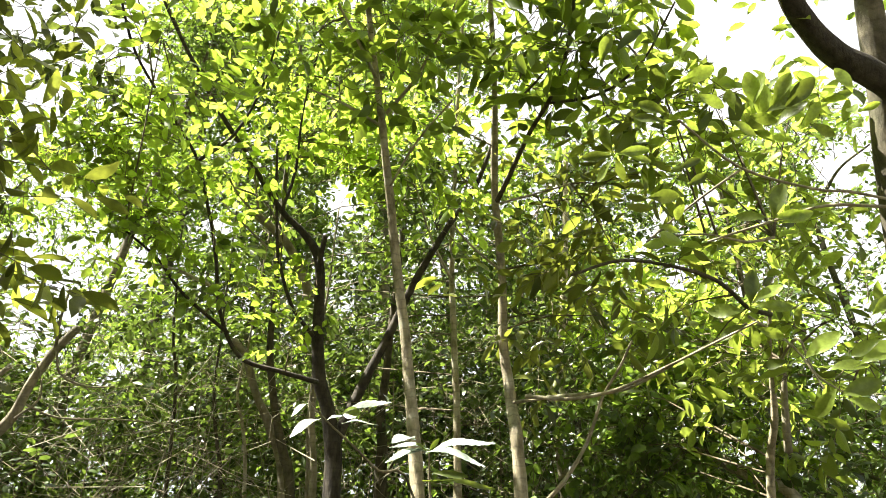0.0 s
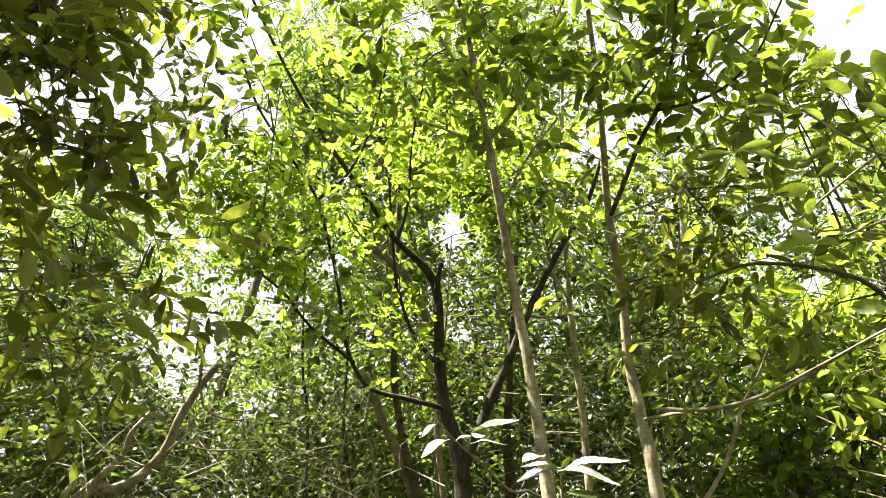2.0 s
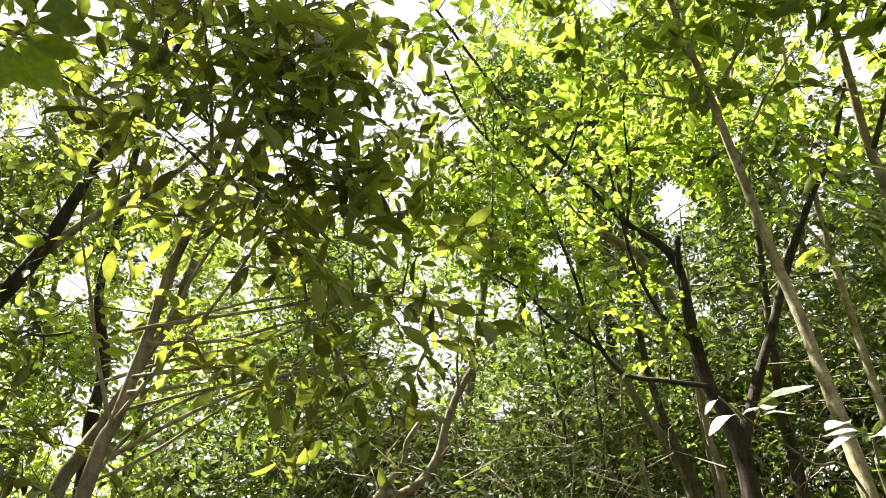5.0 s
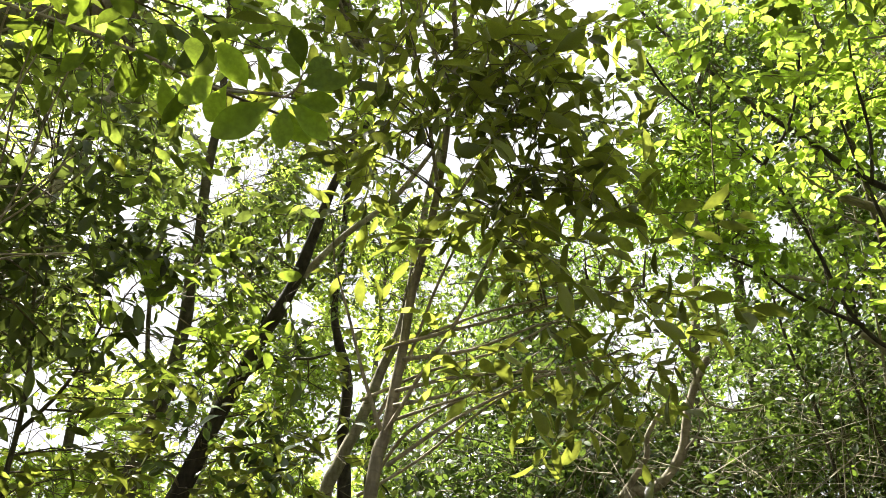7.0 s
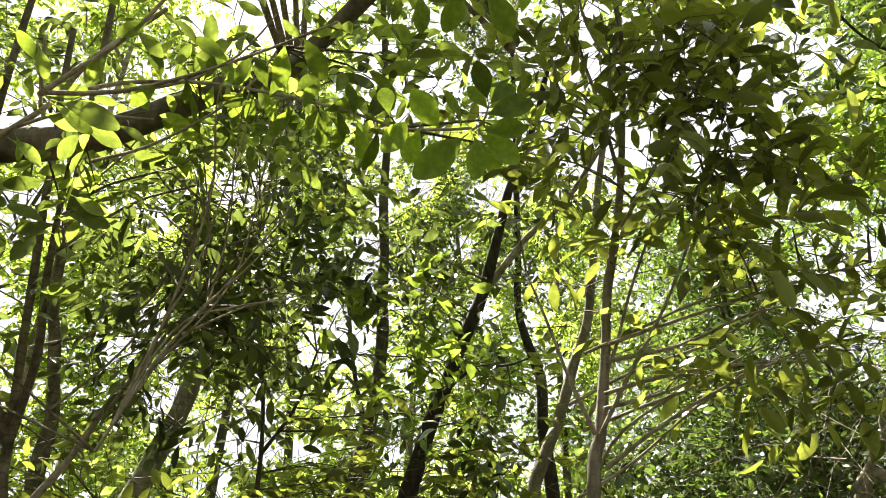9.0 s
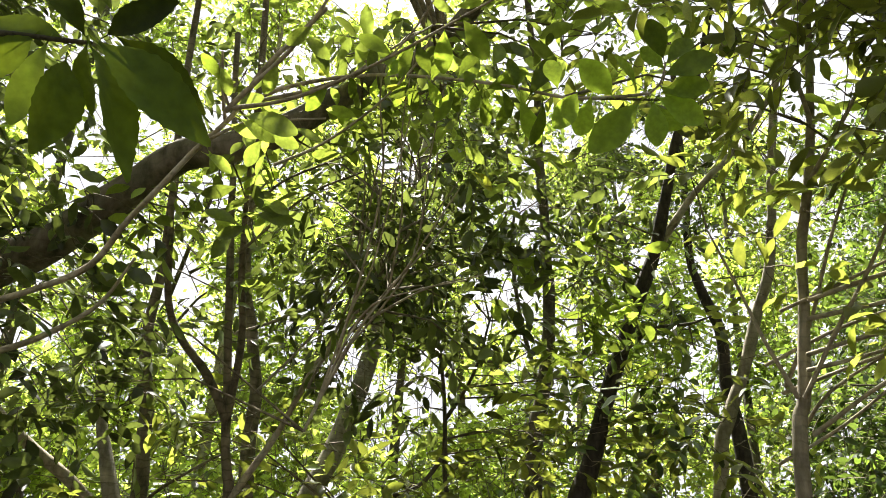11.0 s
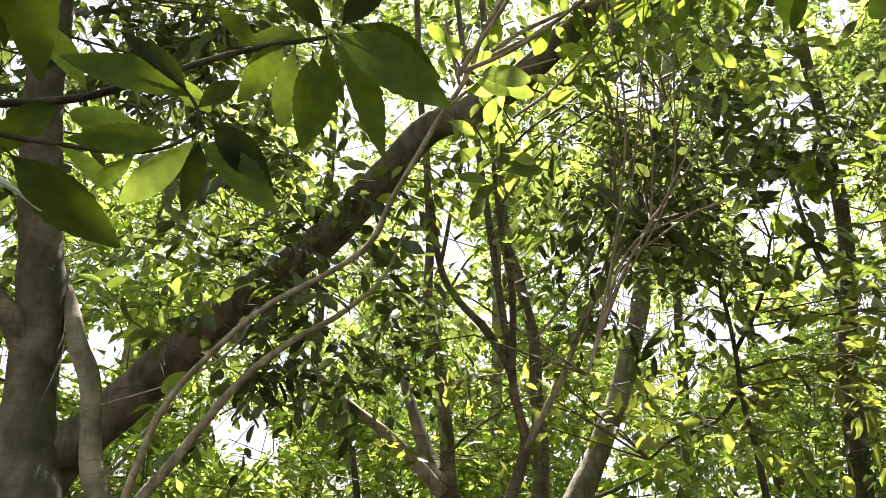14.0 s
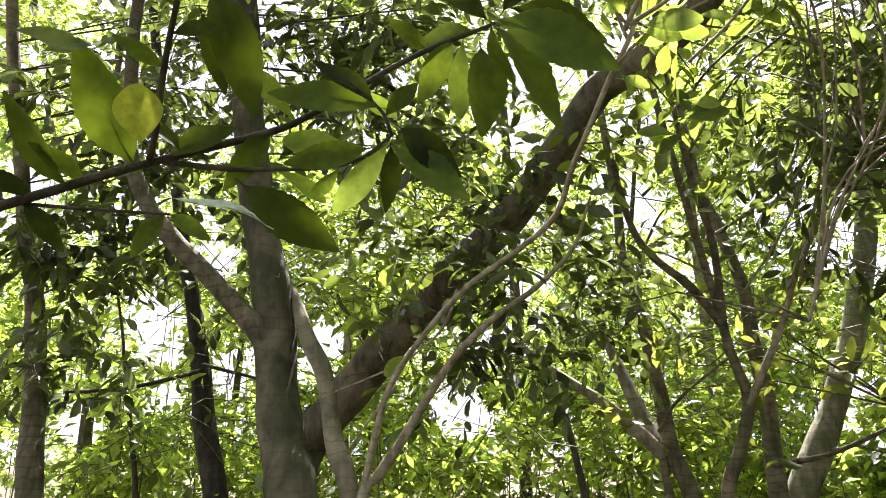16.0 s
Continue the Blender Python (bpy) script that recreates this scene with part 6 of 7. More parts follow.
thinl = plant("sapling", "thin dark understorey stem in deep shade", "tree")
stem(thinl, "trunk", bark_dark, 0.024, 0.005, [(-3.72, -3.89, -0.12), (-3.76, -3.94, 0.54), (-3.77, -3.99, 1.36), (-3.74, -4.04, 1.71), (-3.68, -4.07, 2.03), (-3.61, -4.08, 2.37), (-3.50, -4.09, 2.82), (-3.42, -4.13, 3.40)], foot=True)

mass = plant("tree", "broad dark tree crown of drooping shaded leaves", "tree")
stem(mass, "trunk", bark_dark, 0.020, 0.003, [(-3.85, 0.84, -0.12), (-3.89, 0.77, 0.86), (-3.93, 0.70, 1.80), (-3.92, 0.65, 2.06), (-3.88, 0.63, 2.34), (-3.83, 0.57, 2.63), (-3.75, 0.47, 2.96), (-3.59, 0.36, 3.37), (-3.42, 0.26, 3.77), (-3.27, 0.15, 4.32)], foot=True)
stem(mass, "limb", bark_dark, 0.014, 0.006, [(-3.90, 0.64, 2.17), (-3.93, 0.52, 2.01), (-3.95, 0.32, 1.92), (-3.94, 0.20, 1.82)])
stem(mass, "limb", bark_dark, 0.012, 0.006, [(-3.88, 0.63, 2.34), (-3.75, 0.73, 2.56), (-3.61, 0.76, 2.82)])
stem(mass, "limb", bark_tan, 0.0056, 0.0023, [(-2.74, -0.17, 2.03), (-2.58, -0.07, 2.31), (-2.42, 0.05, 2.51), (-2.20, 0.17, 2.74)])
stem(mass, "limb", bark_tan, 0.0050, 0.0023, [(-2.72, -0.15, 2.09), (-2.55, -0.08, 2.42), (-2.41, -0.04, 2.57), (-2.06, -0.02, 2.99)])
stem(mass, "limb", bark_tan, 0.0050, 0.0023, [(-2.74, -0.17, 2.03), (-2.56, -0.05, 2.39), (-2.43, 0.09, 2.46), (-2.31, 0.24, 2.48)])
stem(mass, "limb", bark_tan, 0.0050, 0.0023, [(-2.70, -0.12, 2.17), (-2.53, -0.01, 2.43), (-2.38, 0.10, 2.57), (-2.25, 0.16, 2.66)])
stem(mass, "limb", bark_tan, 0.0045, 0.0023, [(-2.68, -0.10, 2.26), (-2.53, 0.04, 2.47), (-2.40, 0.09, 2.62), (-2.21, 0.07, 2.85), (-2.06, 0.06, 2.99)])
stem(mass, "limb", bark_tan, 0.0045, 0.0017, [(-2.62, -0.01, 2.41), (-2.45, 0.15, 2.49), (-2.28, 0.30, 2.50)])
stem(mass, "limb", bark_tan, 0.0045, 0.0017, [(-2.58, 0.04, 2.51), (-2.41, 0.03, 2.73), (-2.21, -0.03, 2.92), (-1.99, -0.05, 3.09)])
stem(mass, "limb", bark_tan, 0.0050, 0.0023, [(-2.68, -0.10, 2.26), (-2.39, -0.05, 2.77), (-2.16, -0.12, 3.00), (-2.00, -0.13, 3.09)])
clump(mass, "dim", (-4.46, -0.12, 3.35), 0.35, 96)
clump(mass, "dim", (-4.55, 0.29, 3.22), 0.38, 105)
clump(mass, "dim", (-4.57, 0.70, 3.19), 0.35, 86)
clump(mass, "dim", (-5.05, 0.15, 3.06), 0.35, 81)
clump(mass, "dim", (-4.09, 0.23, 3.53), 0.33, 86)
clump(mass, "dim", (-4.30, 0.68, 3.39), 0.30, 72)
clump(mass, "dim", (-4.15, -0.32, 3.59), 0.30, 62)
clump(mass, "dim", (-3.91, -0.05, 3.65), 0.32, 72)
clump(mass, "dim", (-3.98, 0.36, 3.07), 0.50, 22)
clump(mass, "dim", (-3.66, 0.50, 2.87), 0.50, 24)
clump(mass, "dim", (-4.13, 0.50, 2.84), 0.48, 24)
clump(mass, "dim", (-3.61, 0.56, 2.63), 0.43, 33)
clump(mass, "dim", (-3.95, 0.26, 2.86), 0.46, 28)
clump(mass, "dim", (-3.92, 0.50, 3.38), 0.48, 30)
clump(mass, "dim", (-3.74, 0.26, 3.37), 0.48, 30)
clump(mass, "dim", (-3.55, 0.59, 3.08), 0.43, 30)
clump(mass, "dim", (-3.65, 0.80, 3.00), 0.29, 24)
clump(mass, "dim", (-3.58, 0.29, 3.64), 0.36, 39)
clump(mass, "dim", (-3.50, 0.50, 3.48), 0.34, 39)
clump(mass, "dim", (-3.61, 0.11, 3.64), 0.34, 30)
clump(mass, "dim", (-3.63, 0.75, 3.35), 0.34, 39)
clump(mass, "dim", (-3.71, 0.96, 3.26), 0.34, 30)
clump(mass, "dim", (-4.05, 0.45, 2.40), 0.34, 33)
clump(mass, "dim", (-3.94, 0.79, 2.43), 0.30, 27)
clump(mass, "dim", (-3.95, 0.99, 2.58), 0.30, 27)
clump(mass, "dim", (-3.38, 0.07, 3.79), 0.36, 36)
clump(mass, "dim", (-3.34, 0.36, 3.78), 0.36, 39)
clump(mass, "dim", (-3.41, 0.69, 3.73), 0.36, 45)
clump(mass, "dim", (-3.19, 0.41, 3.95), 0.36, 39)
clump(mass, "long", (-3.61, 0.88, 2.25), 0.3, 60)
clump(mass, "long", (-3.59, 0.71, 2.09), 0.3, 60)
clump(mass, "long", (-3.57, 1.01, 2.13), 0.3, 60)
clump(mass, "long", (-3.67, 0.46, 1.98), 0.3, 60)
clump(mass, "long", (-3.60, 1.14, 2.27), 0.3, 50)
clump(mass, "long", (-3.61, 1.58, 2.20), 0.3, 60)
clump(mass, "long", (-3.41, 1.83, 2.35), 0.3, 60)
clump(mass, "long", (-3.36, 1.54, 2.35), 0.25, 40)
clump(mass, "long", (-3.28, 1.81, 2.45), 0.25, 40)
clump(mass, "long", (-3.85, -0.44, 2.10), 0.3, 40)
clump(mass, "long", (-3.85, -0.06, 2.02), 0.3, 50)
clump(mass, "long", (-3.73, 0.88, 2.63), 0.25, 40)
clump(mass, "long", (-3.86, -0.71, 1.93), 0.3, 50)
clump(mass, "long", (-3.56, 2.13, 2.81), 0.25, 30)
# pale leaves with the sky's reflection put into their colour
leaf(mass, leaf_glare, (-2.88, 0.94, 2.35), (-2.92, 0.88, 2.34), 0.4)
leaf(mass, leaf_glare, (-2.82, 1.07, 2.33), (-2.86, 0.99, 2.35), 0.45)
leaf(mass, leaf_glare, (-2.83, 1.06, 2.31), (-2.88, 0.99, 2.27), 0.45)
leaf(mass, leaf_glare, (-2.80, 1.34, 2.22), (-2.76, 1.38, 2.26), 0.4)
leaf(mass, leaf_glare, (-2.73, 1.70, 2.39), (-2.76, 1.66, 2.41), 0.5)
leaf(mass, leaf_glare, (-2.79, 1.63, 2.40), (-2.82, 1.60, 2.37), 0.5)
clump(mass, "dim", (-3.21, 0.13, 2.72), 0.36, 45)
clump(mass, "dim", (-3.22, 0.34, 2.66), 0.36, 53)
clump(mass, "dim", (-3.38, 0.22, 2.56), 0.36, 56)
clump(mass, "dim", (-3.25, 0.45, 2.81), 0.34, 36)
clump(mass, "dim", (-3.29, 0.57, 2.96), 0.30, 24)
clump(mass, "dim", (-3.33, 0.45, 2.61), 0.30, 36)
clump(mass, "dim", (-3.14, 0.08, 2.94), 0.34, 36)
clump(mass, "dim", (-3.21, 0.31, 2.96), 0.30, 30)
clump(mass, "dim", (-2.94, -0.22, 3.52), 0.43, 16)
clump(mass, "dim", (-2.95, 0.03, 3.49), 0.43, 30)
clump(mass, "dim", (-3.10, -0.09, 3.26), 0.43, 16)
clump(mass, "dim", (-3.04, 0.22, 3.31), 0.41, 28)
clump(mass, "dim", (-2.86, 0.23, 3.75), 0.43, 33)
clump(mass, "dim", (-3.01, 0.43, 3.50), 0.39, 22)
clump(mass, "dim", (-3.17, 0.11, 3.09), 0.41, 28)
clump(mass, "dim", (-2.78, 0.50, 3.93), 0.41, 27)
clump(mass, "dim", (-3.18, 0.43, 3.22), 0.36, 19)
clump(mass, "dim", (-3.24, 0.71, 3.42), 0.34, 15)
clump(mass, "dim", (-2.66, 0.37, 4.09), 0.48, 33)
clump(mass, "dim", (-2.80, -0.05, 3.85), 0.48, 33)
clump(long, "long", (-2.03, 0.85, 3.28), 0.32, 40)
clump(long, "long", (-1.91, 0.96, 3.34), 0.32, 43)
clump(long, "long", (-2.02, 0.96, 3.15), 0.28, 29)
clump(long, "long", (-1.87, 1.07, 3.24), 0.3, 18)
clump(long, "long", (-1.68, 1.09, 3.40), 0.3, 20)
clump(long, "long", (-1.63, 1.21, 3.16), 0.28, 36)
clump(long, "long", (-1.71, 0.96, 3.50), 0.36, 43)
clump(long, "long", (-1.47, 1.20, 3.29), 0.3, 43)
clump(long, "long", (-1.39, 1.30, 3.14), 0.28, 36)
clump(long, "long", (-1.55, 1.30, 3.00), 0.28, 36)
clump(long, "long", (-1.46, 1.17, 3.45), 0.3, 18)
clump(long, "long", (-2.33, 1.12, 3.06), 0.25, 18)
clump(whip, "lime", (-2.52, -0.56, 3.29), 0.25, 42)
clump(whip, "lime", (-2.62, -0.38, 3.17), 0.25, 45)
clump(whip, "lime", (-2.39, -0.25, 3.30), 0.25, 45)
clump(whip, "lime", (-2.33, -0.06, 3.35), 0.28, 50)
clump(whip, "lime", (-2.57, 0.18, 3.33), 0.26, 42)
clump(whip, "lime", (-2.68, -0.72, 3.21), 0.22, 31)
clump(whip, "lime", (-2.24, 0.55, 3.39), 0.25, 39)
clump(whip, "lime", (-2.76, -0.11, 3.28), 0.26, 39)
clump(whip, "lime", (-2.93, -0.41, 3.04), 0.22, 28)
clump(whip, "lime", (-2.54, 0.39, 3.28), 0.25, 36)
clump(whip, "lime", (-2.06, 0.62, 3.38), 0.3, 48)
clump(whip, "lime", (-2.34, 0.24, 3.41), 0.28, 45)
clump(whip, "lime", (-2.12, 1.10, 3.31), 0.3, 48)
clump(whip, "lime", (-2.20, 1.31, 3.19), 0.3, 42)
clump(birch, "dim", (-4.12, -0.45, 4.67), 0.45, 45)
clump(birch, "dim", (-4.36, 0.04, 4.66), 0.45, 45)
clump(birch, "dim", (-4.15, -0.76, 4.27), 0.4, 70)
clump(birch, "dim", (-4.14, 0.46, 4.85), 0.45, 90)
clump(birch, "dim", (-4.63, -0.15, 4.29), 0.4, 35)
clump(birch, "dim", (-3.97, -1.18, 4.42), 0.45, 80)
clump(birch, "dim", (-3.92, -1.50, 4.00), 0.4, 60)
clump(birch, "dim", (-3.56, -1.81, 3.97), 0.4, 60)
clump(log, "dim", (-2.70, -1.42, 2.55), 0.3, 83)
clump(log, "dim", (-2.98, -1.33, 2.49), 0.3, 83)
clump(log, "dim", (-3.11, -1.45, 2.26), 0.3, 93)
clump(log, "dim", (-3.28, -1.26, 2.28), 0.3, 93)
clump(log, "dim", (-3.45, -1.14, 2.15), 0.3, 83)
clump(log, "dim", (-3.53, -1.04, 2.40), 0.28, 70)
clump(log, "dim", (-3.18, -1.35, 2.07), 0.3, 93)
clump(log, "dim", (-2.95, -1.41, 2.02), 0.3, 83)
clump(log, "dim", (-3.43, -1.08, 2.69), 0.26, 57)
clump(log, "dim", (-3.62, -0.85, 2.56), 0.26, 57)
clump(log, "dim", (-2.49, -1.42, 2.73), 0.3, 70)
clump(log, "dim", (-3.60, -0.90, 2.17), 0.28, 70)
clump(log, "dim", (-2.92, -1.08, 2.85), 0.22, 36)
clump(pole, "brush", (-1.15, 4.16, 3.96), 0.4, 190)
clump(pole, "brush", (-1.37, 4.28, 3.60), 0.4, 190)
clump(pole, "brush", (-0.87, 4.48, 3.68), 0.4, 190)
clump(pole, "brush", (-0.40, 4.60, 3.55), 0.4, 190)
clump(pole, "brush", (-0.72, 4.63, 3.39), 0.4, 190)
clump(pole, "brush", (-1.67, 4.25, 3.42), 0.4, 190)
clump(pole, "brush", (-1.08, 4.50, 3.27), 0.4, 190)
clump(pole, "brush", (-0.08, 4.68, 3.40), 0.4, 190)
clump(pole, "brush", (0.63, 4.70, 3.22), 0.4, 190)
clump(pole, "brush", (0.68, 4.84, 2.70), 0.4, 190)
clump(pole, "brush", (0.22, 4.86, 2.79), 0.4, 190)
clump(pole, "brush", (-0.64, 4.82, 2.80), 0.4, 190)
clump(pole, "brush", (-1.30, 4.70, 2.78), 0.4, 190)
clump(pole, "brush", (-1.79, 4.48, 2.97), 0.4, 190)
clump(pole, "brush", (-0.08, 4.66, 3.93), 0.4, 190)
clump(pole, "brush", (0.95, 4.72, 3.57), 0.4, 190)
clump(trunk, "dim", (-3.63, -2.62, 3.53), 0.45, 70)
clump(trunk, "dim", (-4.09, -2.47, 3.33), 0.45, 70)
clump(trunk, "dim", (-3.23, -3.41, 3.52), 0.45, 60)
clump(trunk, "dim", (-2.80, -3.54, 3.43), 0.45, 70)
clump(trunk, "dim", (-2.78, -3.84, 2.81), 0.4, 60)
clump(trunk, "dim", (-3.95, -2.80, 3.14), 0.4, 60)
clump(trunk, "dim", (-3.91, -1.97, 3.67), 0.45, 70)
clump(trunk, "dim", (-3.86, -1.57, 4.01), 0.45, 70)
clump(trunk, "dim", (-3.47, -2.93, 3.84), 0.45, 70)
clump(trunk, "dim", (-4.07, -1.27, 4.21), 0.4, 60)
clump(trunk, "dim", (-2.51, -3.52, 3.82), 0.45, 70)
clump(trunk, "dim", (-3.04, -3.16, 4.11), 0.45, 70)
clump(trunk, "dim", (-4.42, -2.48, 3.08), 0.4, 50)
clump(trunk, "dim", (-4.47, -1.81, 3.65), 0.4, 50)
clump(trunk, "dim", (-4.32, -0.31, 4.01), 0.4, 50)
clump(shrub, "lime", (1.48, 3.02, 3.32), 0.32, 80)
clump(shrub, "lime", (1.61, 2.84, 3.29), 0.32, 80)
clump(shrub, "lime", (1.60, 3.07, 3.12), 0.34, 90)
clump(shrub, "lime", (1.50, 3.32, 3.20), 0.3, 60)
clump(shrub, "lime", (1.57, 2.98, 2.82), 0.34, 80)
clump(shrub, "lime", (1.44, 2.81, 3.85), 0.25, 40)
clump(shrub, "lime", (1.66, 2.79, 3.71), 0.25, 40)
clump(shrub, "lime", (1.65, 2.48, 3.74), 0.22, 36)
clump(shrub, "lime", (1.45, 3.30, 2.74), 0.3, 70)
clump(shrub, "lime", (1.57, 3.32, 2.52), 0.3, 70)
leaf(shrub, leaf_lime, (0.94, 1.63, 2.88), (0.93, 1.56, 2.97), 0.45)
leaf(shrub, leaf_lime, (0.95, 1.62, 2.87), (0.99, 1.54, 2.94), 0.45)
leaf(shrub, leaf_lime, (0.97, 1.63, 2.86), (1.03, 1.55, 2.90), 0.42)
leaf(shrub, leaf_lime, (0.95, 1.64, 2.86), (0.89, 1.63, 2.91), 0.45)
leaf(shrub, leaf_lime, (0.93, 1.80, 3.19), (0.95, 1.76, 3.22), 0.5)
leaf(shrub, leaf_lime, (0.95, 2.11, 2.50), (0.88, 2.15, 2.48), 0.42)
leaf(shrub, leaf_lime, (1.04, 1.90, 2.80), (1.09, 1.86, 2.81), 0.42)
clump(log, "lime", (-3.81, -2.25, 2.81), 0.28, 25)
clump(log, "lime", (-3.90, -2.00, 2.94), 0.28, 25)
clump(log, "lime", (-4.19, -1.65, 3.13), 0.25, 20)
clump(log, "lime", (-3.78, -2.44, 2.52), 0.25, 20)
clump(log, "lime", (-4.05, -1.84, 3.32), 0.28, 25)
clump(log, "lime", (-3.92, -1.46, 3.37), 0.25, 20)
clump(log, "lime", (-3.76, -2.77, 2.73), 0.28, 20)
clump(log, "lime", (-3.49, -0.63, 3.00), 0.25, 20)
clump(log, "lime", (-4.25, -0.50, 3.51), 0.22, 15)
clump(mass, "dim", (-3.31, -0.20, 3.09), 0.39, 15)
clump(mass, "dim", (-3.35, 0.03, 2.98), 0.41, 102)
clump(mass, "dim", (-3.37, 0.19, 3.17), 0.36, 70)
clump(mass, "dim", (-3.48, -0.01, 2.69), 0.39, 92)
clump(mass, "dim", (-3.40, 0.25, 2.81), 0.36, 77)
clump(mass, "dim", (-3.47, 0.45, 3.13), 0.32, 38)
clump(mass, "dim", (-3.24, 0.25, 3.38), 0.36, 55)
clump(mass, "dim", (-3.52, -1.07, 2.58), 0.39, 17)
clump(mass, "dim", (-3.61, -1.00, 2.28), 0.39, 17)
clump(mass, "dim", (-3.67, -0.71, 2.18), 0.36, 15)
clump(mass, "dim", (-3.71, -0.81, 2.47), 0.36, 13)
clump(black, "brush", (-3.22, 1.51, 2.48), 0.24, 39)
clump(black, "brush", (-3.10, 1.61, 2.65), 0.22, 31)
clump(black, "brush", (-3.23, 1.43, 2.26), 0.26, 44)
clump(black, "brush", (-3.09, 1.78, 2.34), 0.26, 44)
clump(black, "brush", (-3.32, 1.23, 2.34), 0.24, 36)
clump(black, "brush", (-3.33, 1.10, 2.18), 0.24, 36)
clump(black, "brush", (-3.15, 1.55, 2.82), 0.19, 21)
clump(long, "long", (-1.75, 1.71, 2.74), 0.3, 13)
clump(long, "long", (-1.57, 1.76, 2.86), 0.28, 22)
clump(long, "long", (-1.71, 1.79, 2.52), 0.3, 13)
clump(long, "long", (-1.81, 1.66, 2.94), 0.26, 18)
clump(long, "long", (-1.53, 1.79, 2.64), 0.28, 12)
clump(long, "long", (-1.65, 1.64, 3.10), 0.26, 18)
clump(long, "long", (-1.63, 1.83, 2.43), 0.28, 12)
clump(trunk, "dim", (-2.69, -3.22, 3.65), 0.4, 110)
clump(trunk, "dim", (-2.87, -2.95, 3.80), 0.4, 110)
clump(trunk, "dim", (-2.88, -3.25, 3.35), 0.4, 100)
clump(trunk, "dim", (-3.11, -3.08, 3.52), 0.35, 80)
clump(trunk, "dim", (-3.15, -2.51, 3.93), 0.4, 90)
clump(trunk, "dim", (-3.02, -3.41, 3.08), 0.3, 50)
clump(trunk, "dim", (-3.42, -2.26, 4.00), 0.4, 80)
clump(dark, "small", (-1.12, 2.92, 3.38), 0.2, 101)
clump(dark, "small", (-0.94, 2.83, 3.61), 0.2, 101)
clump(dark, "small", (-1.22, 2.70, 3.65), 0.24, 123)
clump(dark, "small", (-0.79, 3.04, 3.36), 0.16, 23)
clump(dark, "small", (-1.11, 3.21, 3.07), 0.18, 78)
clump(dark, "small", (-0.04, 3.19, 3.46), 0.18, 78)
clump(dark, "small", (0.10, 3.04, 3.68), 0.2, 90)
clump(dark, "small", (-0.65, 3.27, 3.21), 0.14, 19)
clump(dark, "small", (-0.78, 3.39, 2.88), 0.14, 45)
clump(dark, "small", (-1.41, 2.92, 3.40), 0.22, 101)
clump(dark, "small", (-0.85, 2.77, 3.89), 0.22, 112)
clump(grey, "tiny", (-4.50, 1.03, 4.36), 0.35, 390)
clump(grey, "tiny", (-4.56, 1.45, 4.05), 0.35, 390)
clump(grey, "tiny", (-4.42, 1.66, 4.52), 0.35, 390)
clump(grey, "tiny", (-4.64, 1.67, 3.74), 0.35, 330)
clump(grey, "tiny", (-4.39, 2.12, 4.21), 0.35, 330)
clump(grey, "tiny", (-4.79, 1.01, 3.88), 0.35, 330)
clump(grey, "tiny", (-4.72, 2.00, 3.73), 0.3, 240)
clump(black, "dim", (-3.12, 0.72, 3.25), 0.24, 45)
clump(black, "dim", (-3.13, 0.97, 3.08), 0.24, 45)
clump(black, "dim", (-3.00, 1.12, 3.48), 0.24, 45)
clump(black, "dim", (-3.29, 0.78, 2.91), 0.24, 45)
clump(black, "dim", (-3.20, 0.46, 3.25), 0.24, 45)
clump(black, "dim", (-3.05, 1.44, 3.13), 0.20, 30)
clump(far_l, "dim", (-2.36, -3.07, 2.56), 0.3, 90)
clump(far_l, "dim", (-2.24, -3.12, 2.68), 0.3, 90)
clump(far_l, "dim", (-2.68, -2.84, 3.08), 0.3, 90)
clump(far_l, "dim", (-2.55, -2.91, 3.15), 0.3, 75)
clump(far_l, "dim", (-2.88, -2.81, 3.06), 0.26, 60)
clump(far_l, "dim", (-2.48, -3.07, 2.67), 0.28, 75)
clump(far_l, "dim", (-3.28, -2.63, 2.84), 0.25, 45)
clump(far_l, "dim", (-2.99, -2.97, 2.86), 0.25, 45)
clump(grey, "dim", (-3.92, 1.16, 4.03), 0.3, 60)
clump(grey, "dim", (-3.87, 1.48, 3.93), 0.3, 60)
clump(grey, "dim", (-3.73, 1.62, 4.20), 0.3, 50)
clump(grey, "dim", (-3.87, 1.88, 3.80), 0.28, 50)
clump(grey, "dim", (-3.59, 2.04, 4.05), 0.28, 40)
clump(grey, "dim", (-4.02, 1.44, 3.48), 0.3, 50)
clump(grey, "dim", (-4.02, 1.77, 3.43), 0.28, 50)

leaf(whip, leaf_mid, (-1.525, 0.452, 2.694), (-1.497, 0.561, 2.635), 0.5)
leaf(whip, leaf_mid, (-1.517, 0.457, 2.699), (-1.447, 0.546, 2.703), 0.5)
leaf(whip, leaf_mid, (-1.492, 0.454, 2.730), (-1.384, 0.515, 2.726), 0.5)
leaf(whip, leaf_mid, (-1.533, 0.450, 2.687), (-1.551, 0.466, 2.580), 0.5)
leaf(whip, leaf_mid, (-1.548, 0.425, 2.689), (-1.598, 0.322, 2.561), 0.46)
leaf(whip, leaf_mid, (-1.564, 0.391, 2.695), (-1.614, 0.398, 2.628), 0.5)
leaf(whip, leaf_mid, (-1.474, 0.451, 2.750), (-1.433, 0.500, 2.817), 0.5)
leaf(whip, leaf_mid, (-1.470, 0.445, 2.758), (-1.408, 0.377, 2.802), 0.5)
leaf(whip, leaf_mid, (-1.571, 0.365, 2.705), (-1.502, 0.256, 2.719), 0.5)
